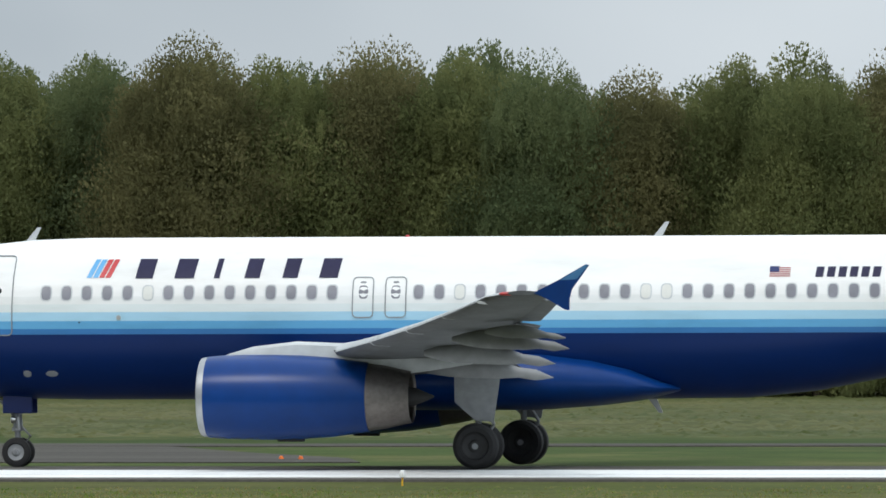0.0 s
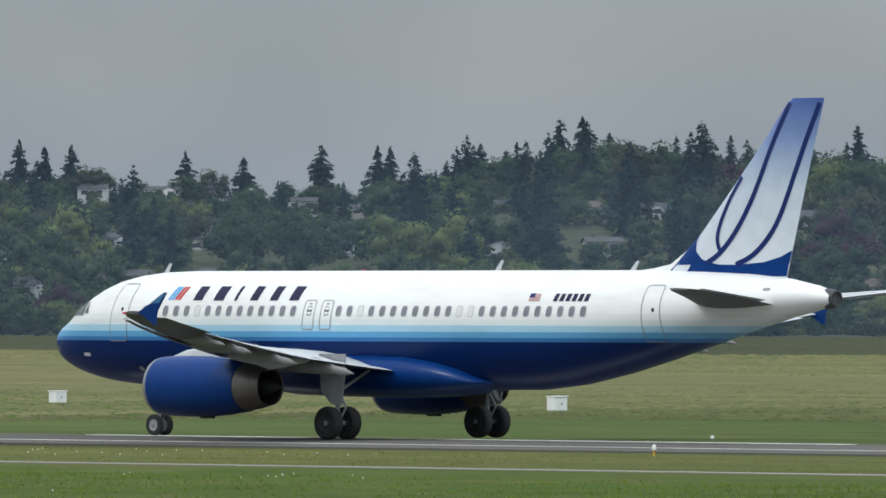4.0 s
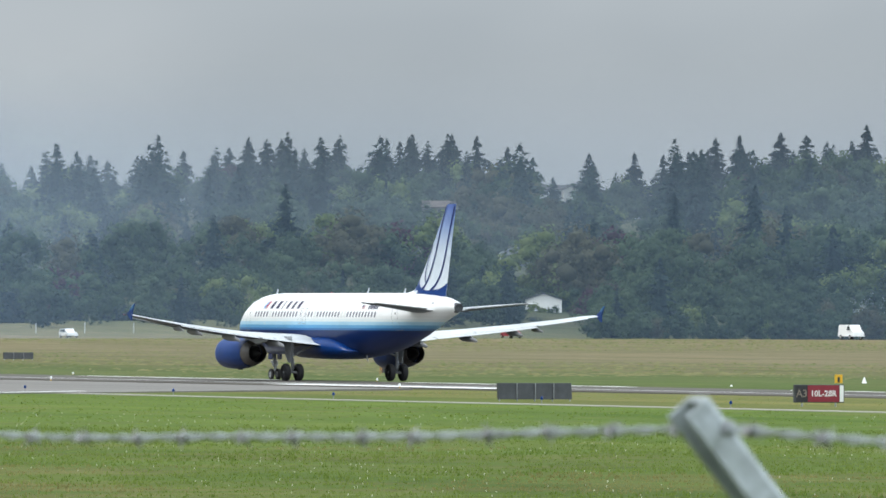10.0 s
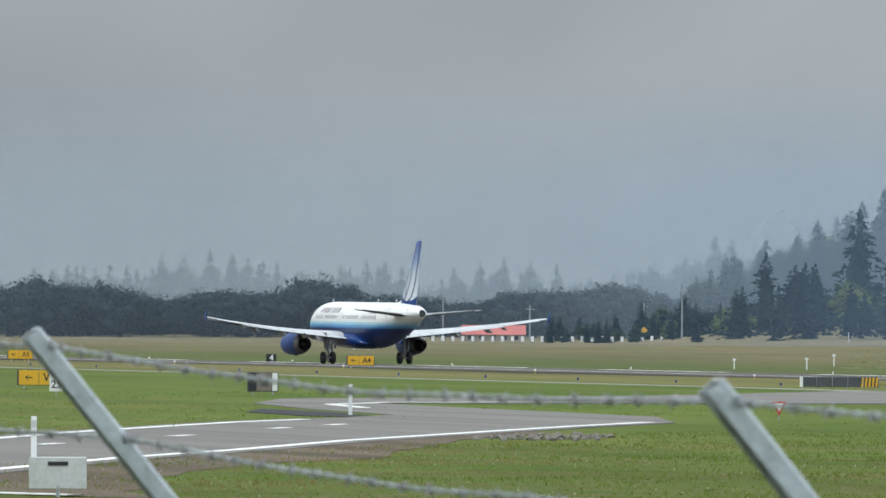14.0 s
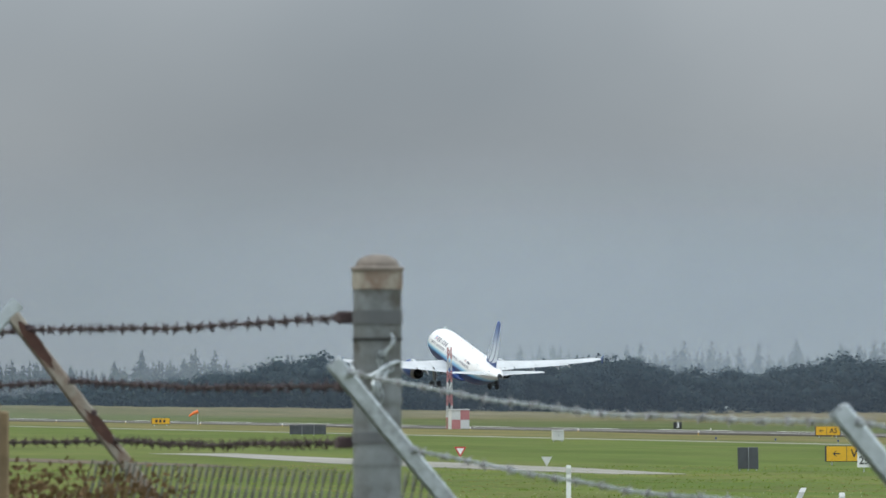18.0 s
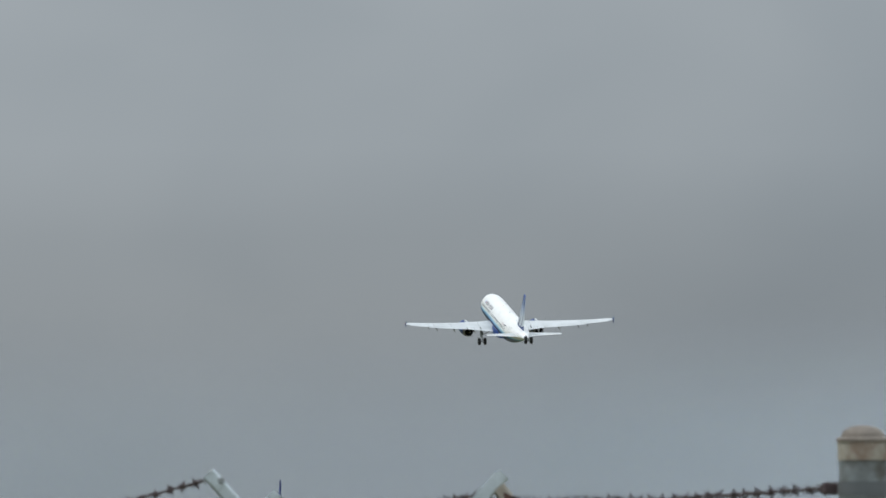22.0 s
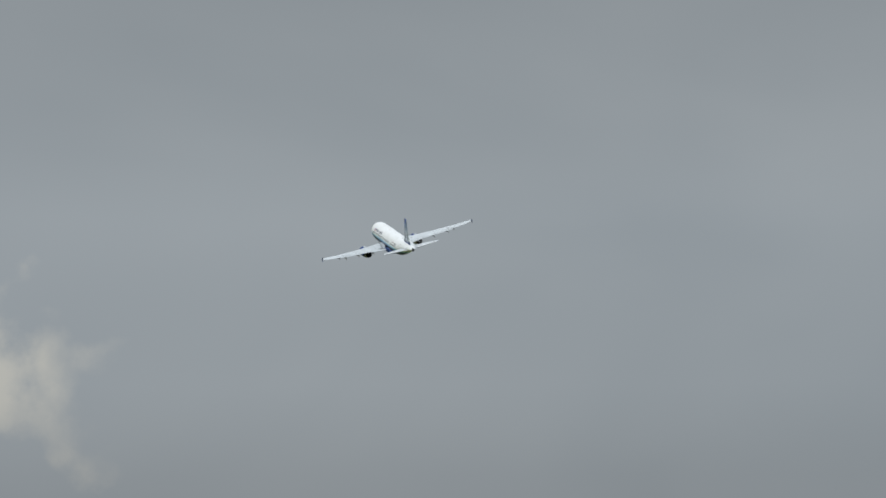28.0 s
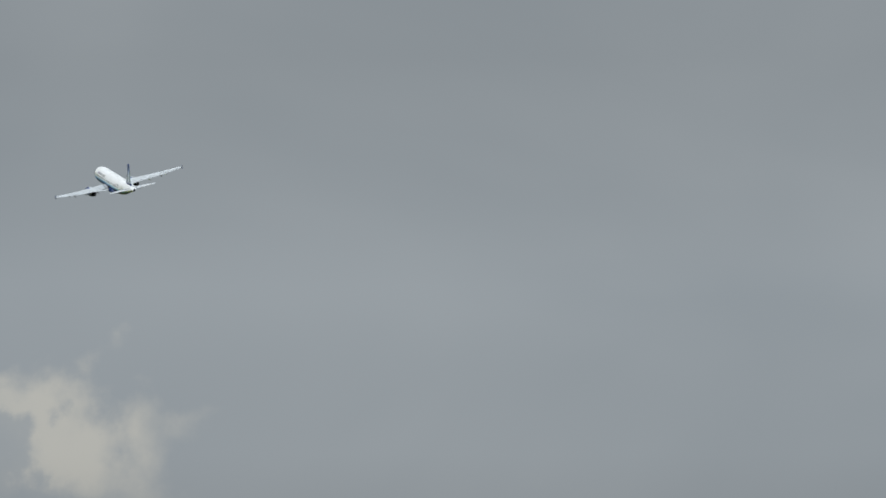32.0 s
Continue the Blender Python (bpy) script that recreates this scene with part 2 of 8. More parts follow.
def ground_mat():
    """Mown grass, drier olive grass past the runway, and rougher land under the hill woods."""
    m, nt, b, node, L = material("grass_ground")
    geo = node("ShaderNodeNewGeometry")
    sep = node("ShaderNodeSeparateXYZ")
    L(geo.outputs["Position"], sep.inputs[0])
    big = node("ShaderNodeTexNoise", Scale=0.03, Detail=5.0, Roughness=0.6)
    mid = node("ShaderNodeTexNoise", Scale=0.25, Detail=6.0, Roughness=0.7)
    fine = node("ShaderNodeTexNoise", Scale=3.0, Detail=5.0, Roughness=0.75)
    for n in (big, mid, fine):
        L(geo.outputs["Position"], n.inputs["Vector"])
    # distance across the field, with uneven borders
    wob = node("ShaderNodeMath")
    wob.operation = "MULTIPLY_ADD"
    wob.inputs[1].default_value = 24.0
    L(big.outputs[0], wob.inputs[0])
    L(sep.outputs[1], wob.inputs[2])
    mr = node("ShaderNodeMapRange")
    for i, v in ((1, 0.0), (2, 800.0), (3, 0.0), (4, 1.0)):
        mr.inputs[i].default_value = v
    L(wob.outputs[0], mr.inputs[0])
    r = ramp_node(node, [(0.0, (0.112, 0.155, 0.034)), (0.16, (0.104, 0.150, 0.030)), (0.278, (0.088, 0.138, 0.024)), (0.292, (0.15, 0.155, 0.048)),
                         (0.33, (0.135, 0.145, 0.045)), (0.36, (0.08, 0.12, 0.03)), (0.415, (0.085, 0.12, 0.034)),
                         (0.45, (0.12, 0.128, 0.05)), (0.56, (0.150, 0.150, 0.068)), (0.80, (0.165, 0.16, 0.07)), (0.90, (0.11, 0.125, 0.045)), (1.0, (0.045, 0.06, 0.025))])
    L(mr.outputs[0], r.inputs[0])
    # a lusher, darker meadow beside the first part of the runway
    lush = node("ShaderNodeMapRange")
    lush.interpolation_type = "SMOOTHSTEP"
    for i, v in ((1, -420.0), (2, -110.0), (3, 0.0), (4, 1.0)):
        lush.inputs[i].default_value = v
    L(sep.outputs[0], lush.inputs[0])
    lm = node("ShaderNodeMix")
    lm.data_type, lm.blend_type = "RGBA", "MULTIPLY"
    lm.inputs[7].default_value = (0.58, 0.62, 0.52, 1)
    L(lush.outputs[0], lm.inputs[0])
    L(r.outputs[0], lm.inputs[6])
    # drier and duller towards the far end of the field
    dry = node("ShaderNodeMapRange")
    dry.interpolation_type = "SMOOTHSTEP"
    for i, v in ((1, -430.0), (2, -900.0), (3, 0.0), (4, 1.0)):
        dry.inputs[i].default_value = v
    L(sep.outputs[0], dry.inputs[0])
    dm = node("ShaderNodeMix")
    dm.data_type, dm.blend_type = "RGBA", "MULTIPLY"
    dm.inputs[7].default_value = (1.10, 0.96, 1.28, 1)
    L(dry.outputs[0], dm.inputs[0])
    L(lm.outputs[2], dm.inputs[6])
    # rough, half dry grass on the near verge
    near = node("ShaderNodeMapRange")
    near.interpolation_type = "SMOOTHSTEP"
    for i, v in ((1, 175.0), (2, 118.0), (3, 0.0), (4, 1.0)):
        near.inputs[i].default_value = v
    L(wob.outputs[0], near.inputs[0])
    stretch = node("ShaderNodeMapping")
    stretch.inputs["Scale"].default_value = (0.16, 0.05, 0.16)
    L(geo.outputs["Position"], stretch.inputs[0])
    rough = node("ShaderNodeTexNoise", Scale=1.0, Detail=6.0, Roughness=0.68)
    L(stretch.outputs[0], rough.inputs["Vector"])
    rr = ramp_node(node, [(0.46, (0, 0, 0)), (0.66, (0.7, 0.7, 0.7))])
    L(rough.outputs[0], rr.inputs[0])
    rf = node("ShaderNodeMath")
    rf.operation = "MULTIPLY"
    L(near.outputs[0], rf.inputs[0])
    L(rr.outputs[0], rf.inputs[1])
    rm = node("ShaderNodeMix")
    rm.data_type = "RGBA"
    rm.inputs[7].default_value = (0.150, 0.112, 0.052, 1)
    L(rf.outputs[0], rm.inputs[0])
    L(dm.outputs[2], rm.inputs[6])
    # worn brownish patches
    worn = node("ShaderNodeTexNoise", Scale=0.10, Detail=7.0, Roughness=0.72)
    L(geo.outputs["Position"], worn.inputs["Vector"])
    wr = ramp_node(node, [(0.50, (0, 0, 0)), (0.70, (0.8, 0.8, 0.8))])
    L(worn.outputs[0], wr.inputs[0])
    wm = node("ShaderNodeMix")
    wm.data_type = "RGBA"
    wm.inputs[7].default_value = (0.135, 0.118, 0.05, 1)
    L(wr.outputs[0], wm.inputs[0])
    L(rm.outputs[2], wm.inputs[6])
    s = node("ShaderNodeMath")
    s.operation = "ADD"
    L(mid.outputs[0], s.inputs[0])
    L(fine.outputs[0], s.inputs[1])
    g = ramp_node(node, [(0.72, (0.45, 0.5, 0.4)), (1.0, (1, 1, 1)), (1.3, (1.0, 1.0, 0.9))])
    g.color_ramp.elements[2].position = 1.0
    g.color_ramp.elements[1].position = 0.62
    g.color_ramp.elements[0].position = 0.36
    hs = node("ShaderNodeMath")
    hs.operation = "MULTIPLY"
    hs.inputs[1].default_value = 0.55
    L(s.outputs[0], hs.inputs[0])
    L(hs.outputs[0], g.inputs[0])
    mx = node("ShaderNodeMix")
    mx.data_type, mx.blend_type = "RGBA", "MULTIPLY"
    mx.inputs[0].default_value = 0.9
    L(wm.outputs[2], mx.inputs[6])
    L(g.outputs[0], mx.inputs[7])
    lay = node("ShaderNodeMapping")
    lay.inputs["Scale"].default_value = (0.011, 0.075, 1)
    L(geo.outputs["Position"], lay.inputs[0])
    sw = node("ShaderNodeTexNoise", Scale=1.0, Detail=5.0, Roughness=0.65)
    L(lay.outputs[0], sw.inputs["Vector"])
    sr = ramp_node(node, [(0.32, (0.72, 0.80, 0.66)), (0.5, (1, 1, 1)), (0.68, (1.28, 1.16, 1.18))])
    L(sw.outputs[0], sr.inputs[0])
    fx = node("ShaderNodeMix")
    fx.data_type, fx.blend_type = "RGBA", "MULTIPLY"
    fx.inputs[0].default_value = 1.0
    L(mx.outputs[2], fx.inputs[6])
    L(sr.outputs[0], fx.inputs[7])
    L(fx.outputs[2], b.inputs["Base Color"])
    b.inputs["Roughness"].default_value = 0.95
    b.inputs["Specular IOR Level"].default_value = 0.1
    return m


def asphalt(name, color, vary=0.25):
    m, nt, b, node, L = material(name)
    geo = node("ShaderNodeNewGeometry")
    n1 = node("ShaderNodeTexNoise", Scale=6.0, Detail=5.0, Roughness=0.7)
    mp = node("ShaderNodeMapping")
    mp.inputs["Scale"].default_value = (0.012, 0.35, 1)
    n2 = node("ShaderNodeTexNoise", Scale=1.0, Detail=4.0)
    L(geo.outputs["Position"], n1.inputs["Vector"])
    L(geo.outputs["Position"], mp.inputs[0])
    L(mp.outputs[0], n2.inputs["Vector"])
    s = node("ShaderNodeMath")
    s.operation = "ADD"
    L(n1.outputs[0], s.inputs[0])
    L(n2.outputs[0], s.inputs[1])
    h = node("ShaderNodeMath")
    h.operation = "MULTIPLY"
    h.inputs[1].default_value = 0.5
    L(s.outputs[0], h.inputs[0])
    r = ramp_node(node, [(0.35, [c * (1 - vary) for c in color]), (0.65, [c * (1 + vary) for c in color])])
    L(h.outputs[0], r.inputs[0])
    L(r.outputs[0], b.inputs["Base Color"])
    b.inputs["Roughness"].default_value = 0.92
    b.inputs["Specular IOR Level"].default_value = 0.12
    return m


def leaf_mat(name, dark, light, scale=0.06, island=.35, thin=.38):
    """Leaves: tone changes from tree to tree and from leaf to leaf."""
    m, nt, b, node, L = material(name)
    geo = node("ShaderNodeNewGeometry")
    n = node("ShaderNodeTexNoise", Scale=scale, Detail=3.0, Roughness=0.6)
    L(geo.outputs["Position"], n.inputs["Vector"])
    add = node("ShaderNodeMath")
    add.operation = "MULTIPLY_ADD"
    add.inputs[1].default_value = island
    L(geo.outputs["Random Per Island"], add.inputs[0])
    L(n.outputs[0], add.inputs[2])
    r = ramp_node(node, [(0.38, dark), (0.57 + island, light)])
    L(add.outputs[0], r.inputs[0])
    L(r.outputs[0], b.inputs["Base Color"])
    b.inputs["Roughness"].default_value = 0.75
    b.inputs["Specular IOR Level"].default_value = 0.15
    # thin leaves let some light through
    tl = nt.nodes.new("ShaderNodeBsdfTranslucent")
    mx = nt.nodes.new("ShaderNodeMixShader")
    mx.inputs[0].default_value = thin
    L(r.outputs[0], tl.inputs[0])
    L(b.outputs[0], mx.inputs[1])
    L(tl.outputs[0], mx.inputs[2])
    L(mx.outputs[0], nt.nodes["Material Output"].inputs[0])
    return m


M = dict(
    body=livery(), fin=fin_paint(), ground=ground_mat(),
    runway=asphalt("runway_asphalt", (0.108, 0.101, 0.091)), road=asphalt("taxiway_asphalt", (0.18, 0.171, 0.158)),
    freshasphalt=asphalt("fresh_dark_asphalt", (0.055, 0.055, 0.06)),
    rustred=plain("red_rust", (0.085, 0.04, 0.03), 0.9, 0.0, vary=0.4, scale=50.0, bump=0.3),
    oldasphalt=asphalt("old_brownish_asphalt", (0.065, 0.06, 0.052), 0.35),
    mast=plain("faded_red_orange_paint", (0.42, 0.09, 0.045), 0.6, vary=0.15),
    strip=asphalt("gravel_strip", (0.26, 0.25, 0.22)), dirt=asphalt("bare_soil", (0.12, 0.095, 0.07), 0.5),
    oldmarking=plain("worn_marking_paint", (0.50, 0.50, 0.48), 0.85, vary=0.3, scale=0.6),
    marking=plain("white_marking_paint", (0.78, 0.78, 0.76), 0.7, vary=0.1, scale=2.0),
    white=plain("white_gloss_paint", (0.80, 0.80, 0.79), 0.35, vary=0.05, scale=3.0),
    blue=plain("blue_gloss_paint", (0.002, 0.034, 0.165), 0.30, vary=0.12, scale=2.0),
    navy=plain("navy_gloss_paint", (0.008, 0.022, 0.12), 0.35, vary=0.1, scale=2.0),
    sky=plain("light_blue_paint", (0.10, 0.36, 0.66), 0.4, vary=0.05),
    red=plain("red_paint", (0.50, 0.03, 0.035), 0.45, vary=0.1),
    orange=plain("orange_paint", (0.75, 0.16, 0.02), 0.5, vary=0.1),
    letter=plain("dark_lettering_paint", (0.034, 0.032, 0.07), 0.4, vary=0.1),
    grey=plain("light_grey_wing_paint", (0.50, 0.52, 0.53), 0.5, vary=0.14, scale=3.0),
    # wing underside shade is put into this grey; two post bands share it
    under=plain("dark_grey_with_underside_shade", (0.115, 0.12, 0.125), 0.5, vary=0.25, scale=2.0),
    fairing=plain("dark_grey_fairing_paint", (0.19, 0.195, 0.20), 0.5, vary=0.2, scale=3.0),
    fencetip=plain("mid_blue_paint", (0.045, 0.16, 0.34), 0.35, vary=0.08),
    rim=plain("brake_dusted_rim", (0.020, 0.020, 0.021), 0.6, vary=0.3, scale=8.0),
    dgrey=plain("worn_grey_paint", (0.26, 0.27, 0.28), 0.5, vary=0.2, scale=4.0),
    dullmetal=plain("dull_bare_metal", (0.42, 0.43, 0.44), 0.45, 0.9, vary=0.12),
    # faded flag red; on the far mast and hut its paleness is painted haze
    hazyfadedred=plain("hazy_faded_red_paint", (0.42, 0.17, 0.17), 0.5, vary=0.1),
    silver=plain("polished_metal", (0.72, 0.72, 0.72), 0.28, 1.0, vary=0.06),
    steel=plain("dull_exhaust_metal", (0.17, 0.155, 0.145), 0.45, 0.8, vary=0.25),
    black=plain("matt_black", (0.012, 0.012, 0.013), 0.7, vary=0.2),
    tyre=plain("tyre_rubber", (0.016, 0.016, 0.017), 0.8, vary=0.3, scale=20.0),
    cockpit=plain("flight_deck_glass", (0.11, 0.125, 0.135), 0.15, vary=0.15, scale=2.0),
    oldgalv=plain("old_grey_galvanised_steel", (0.19, 0.205, 0.21), 0.6, 0.4, vary=0.3, scale=25.0, bump=0.2, dirt=(0.09, 0.085, 0.075)),
    pane=plain("cabin_window", (0.20, 0.20, 0.23), 0.25, vary=0.2, scale=3.0),
    shade=plain("closed_window_shade", (0.66, 0.66, 0.62), 0.4, vary=0.05),
    galv=plain("galvanised_steel", (0.42, 0.46, 0.48), 0.45, 0.55, vary=0.22, scale=60.0, bump=0.15, dirt=(0.25, 0.27, 0.27)),
    rust=plain("rusted_steel", (0.06, 0.040, 0.042), 0.9, 0.1, vary=0.4, scale=45.0, bump=0.3),
    oldsteel=plain("weathered_painted_steel", (0.29, 0.26, 0.215), 0.75, 0.1, vary=0.35, scale=30.0, bump=0.2, dirt=(0.17, 0.09, 0.06)),
    sandy=plain("weathered_cap_metal", (0.22, 0.185, 0.155), 0.8, 0.2, vary=0.3, scale=50.0, bump=0.2),
    signblack=plain("sign_black_panel", (0.02, 0.02, 0.024), 0.5, vary=0.3),
    signyellow=plain("sign_yellow_panel", (0.72, 0.40, 0.02), 0.45, vary=0.08),
    signred=plain("sign_dark_red_panel", (0.22, 0.015, 0.03), 0.45, vary=0.1),
    signgrey=plain("sign_grey_back", (0.05, 0.055, 0.06), 0.6, vary=0.35, scale=2.0),
    slate=plain("dark_grey_cladding", (0.05, 0.055, 0.065), 0.7, vary=0.25, scale=0.4),
    barb=plain("dull_zinc_barbs", (0.27, 0.27, 0.275), 0.6, 0.3, vary=0.3, scale=80.0),
    rubble=plain("broken_stone", (0.18, 0.165, 0.14), 0.9, vary=0.4, scale=6.0, bump=0.3),
    concrete=plain("pale_box_paint", (0.55, 0.56, 0.54), 0.7, vary=0.15),
    bark=plain("tree_bark", (0.10, 0.075, 0.055), 0.9, vary=0.4, scale=3.0, bump=0.4),
    leafnear=leaf_mat("cottonwood_leaves", (0.112, 0.134, 0.052), (0.21, 0.226, 0.090), 0.30, .10, .5),
    leafnear2=leaf_mat("brownish_spring_leaves", (0.120, 0.118, 0.052), (0.21, 0.196, 0.088), 0.30, .10, .5),
    leafnear3=leaf_mat("dark_cottonwood_leaves", (0.092, 0.125, 0.058), (0.175, 0.205, 0.092), 0.30, .10, .5),
    leaffar=leaf_mat("hill_broadleaf_foliage", (0.022, 0.043, 0.027), (0.066, 0.098, 0.050), 0.03, .2),
    leaffresh=leaf_mat("fresh_green_foliage", (0.065, 0.10, 0.032), (0.155, 0.19, 0.068), 0.03, .2),
    leafolive=leaf_mat("olive_brown_foliage", (0.045, 0.050, 0.03), (0.095, 0.092, 0.055), 0.03, .2),
    conifer=leaf_mat("conifer_needles", (0.012, 0.026, 0.026), (0.030, 0.052, 0.046), 0.02, .2),
    farline=leaf_mat("far_dark_foliage", (0.016, 0.030, 0.033), (0.028, 0.045, 0.047), 0.02, .1),
    purple=leaf_mat("copper_beech_leaves", (0.03, 0.015, 0.02), (0.08, 0.04, 0.05), 0.05),
    stucco=plain("house_wall_white", (0.82, 0.81, 0.78), 0.8, vary=0.08, scale=0.5),
    tan=plain("house_wall_tan", (0.30, 0.27, 0.225), 0.8, vary=0.12, scale=0.5),
    roofgrey=plain("grey_shingle_roof", (0.06, 0.06, 0.064), 0.9, vary=0.2, scale=1.0),
    roofbrown=plain("brown_shingle_roof", (0.09, 0.07, 0.06), 0.85, vary=0.2, scale=1.0),
    roofred=plain("red_metal_roof", (0.42, 0.11, 0.09), 0.5, vary=0.1, scale=1.0),
    glass=plain("dark_window_glass", (0.05, 0.06, 0.07), 0.1, vary=0.1),
)
for _k in ("grey", "dgrey", "under"):
    M[_k].node_tree.nodes["Principled BSDF"].inputs["Specular IOR Level"].default_value = 0.15
M["blue"].node_tree.nodes["Principled BSDF"].inputs["Specular IOR Level"].default_value = 0.22
M["letter"].node_tree.nodes["Principled BSDF"].inputs["Specular IOR Level"].default_value = 0.08
M["navy"].node_tree.nodes["Principled BSDF"].inputs["Specular IOR Level"].default_value = 0.3


# ---- mesh helpers ----
def to_mesh(name, verts, faces, mats, smooth=False, index=None):
    me = bpy.data.meshes.new(name)
    me.from_pydata([tuple(v) for v in verts], [], [tuple(f) for f in faces])
    for mt in (mats if isinstance(mats, (list, tuple)) else [mats]):
        me.materials.append(mt)
    if index is not None:
        me.polygons.foreach_set("material_index", index)
    me.update()
    if smooth:
        me.polygons.foreach_set("use_smooth", [True] * len(me.polygons))
        me.set_sharp_from_angle(angle=radians(38))
    return me


def bulk(name, V, F, mat):
    """A mesh of many triangles from arrays."""
    me = bpy.data.meshes.new(name)
    me.vertices.add(len(V))
    me.vertices.foreach_set("co", np.asarray(V, np.float32).ravel())
    n = len(F)
    me.loops.add(3 * n)
    me.loops.foreach_set("vertex_index", np.asarray(F, np.int32).ravel())
    me.polygons.add(n)
    me.polygons.foreach_set("loop_start", np.arange(0, 3 * n, 3, dtype=np.int32))
    me.polygons.foreach_set("loop_total", np.full(n, 3, np.int32))
    me.materials.append(mat)
    me.update()
    me.validate()
    return me


def part(name, me, parent, label="", m=None):
    ob = new(name, me)
    ob.parent = parent
    if m is not None:
        ob.matrix_basis = m
    if label:
        ob["label"] = label
    return ob


def thing(name, label, category, m=None, group="", kind=""):
    ob = new(name)
    ob.empty_display_size = 0.2
    if m is not None:
        ob.matrix_basis = m
    return tagged(ob, label, category, group, kind)


def loft(rings, cap=True, closed=True):
    """Faces over rings of equal length."""
    n = len(rings[0])
    V = [v for r in rings for v in r]
    F = []
    for i in range(len(rings) - 1):
        for j in range(n if closed else n - 1):
            k = (j + 1) % n
            F.append((i * n + j, i * n + k, (i + 1) * n + k, (i + 1) * n + j))
    if cap:
        F.append(tuple(range(n))[::-1])
        F.append(tuple((len(rings) - 1) * n + j for j in range(n)))
    # faces look outward
    P = np.array([tuple(v) for v in V])
    P = P - P.mean(0)
    Q = np.array(F[:(len(rings) - 1) * (n if closed else n - 1)])
    if (P[Q[:, 0]] * np.cross(P[Q[:, 1]], P[Q[:, 2]])).sum() + (P[Q[:, 0]] * np.cross(P[Q[:, 2]], P[Q[:, 3]])).sum() < 0:
        F = [q[::-1] for q in F]
    return V, F


def merge(*parts):
    V, F = [], []
    for v, f in parts:
        o = len(V)
        V += list(v)
        F += [tuple(i + o for i in q) for q in f]
    return V, F


def box(x0, x1, y0, y1, z0, z1, bevel=0.0):
    b = bevel
    if not b:
        V = [(x, y, z) for z in (z0, z1) for x, y in ((x0, y0), (x1, y0), (x1, y1), (x0, y1))]
        return V, [(3, 2, 1, 0), (4, 5, 6, 7), (0, 1, 5, 4), (1, 2, 6, 5), (2, 3, 7, 6), (3, 0, 4, 7)]

    def ring(i, z):
        xa, xb, ya, yb = x0 + i, x1 - i, y0 + i, y1 - i
        return [(xa + b, ya, z), (xb - b, ya, z), (xb, ya + b, z), (xb, yb - b, z), (xb - b, yb, z), (xa + b, yb, z), (xa, yb - b, z), (xa, ya + b, z)]
    return loft([ring(b, z0), ring(0, z0 + b), ring(0, z1 - b), ring(b, z1)])


def tube(path, radius, n=8, cap=True):
    """A tube along a path; radius is a number or a list."""
    P = [Vector(p) for p in path]
    R = radius if isinstance(radius, (list, tuple)) else [radius] * len(P)
    rings = []
    ref = Vector((0, 0, 1))
    for i, p in enumerate(P):
        d = (P[min(i + 1, len(P) - 1)] - P[max(i - 1, 0)]).normalized()
        a = d.cross(ref if abs(d.dot(ref)) < 0.95 else Vector((1, 0, 0))).normalized()
        c = d.cross(a)
        rings.append([p + (a * math.cos(t) + c * math.sin(t)) * R[i] for t in (2 * math.pi * k / n for k in range(n))])
    return loft(rings, cap)


def lathe(profile, n=24, axis="x", centre=(0, 0, 0), cap=False):
    """Profile rows (along, radius) turned round an axis."""
    rings = []
    for s, r in profile:
        ring = []
        for k in range(n):
            t = 2 * math.pi * k / n
            u, v = r * math.cos(t), r * math.sin(t)
            p = {"x": (s, u, v), "y": (v, s, u), "z": (u, v, s)}[axis]
            ring.append((p[0] + centre[0], p[1] + centre[1], p[2] + centre[2]))
        rings.append(ring)
    return loft(rings, cap)


# ---- terrain and pavements ----
SKY = ((-180, 0.3), (0, 0.45), (8, 0.5), (20, 0.95), (31, 0.97), (34.8, 1.0), (35.7, 1.08), (37, 1.02), (37.8, .89), (38.5, .80), (39.2, .93), (41.4, .96),
       (42.9, 1.04), (43.9, .87), (44.7, .78), (46, .87), (50, .9), (56, .85), (57.3, .83), (58.3, .78), (58.9, 1.0), (60, .96), (61, .9), (62.7, .94), (63.5, 1.02),
       (64.3, .9), (64.9, 1.0), (65.7, .95), (66.6, .85), (67.3, .98), (68.3, .94), (69, .86), (70, .8), (70.8, .73), (71.6, .62), (72.3, .52),
       (73.2, .25), (75, .20), (78, .22), (82, .15), (100, 0.1), (180, 0.1))
RIDGE = 3000.0


def skyline(az):
    return float(np.interp(az, [s[0] for s in SKY], [s[1] for s in SKY]))


def azimuth(x, y):
    return math.degrees(math.atan2(-x, y))


def smooth(a, b, v):
    t = min(1, max(0, (v - a) / (b - a)))
    return t * t * (3 - 2 * t)


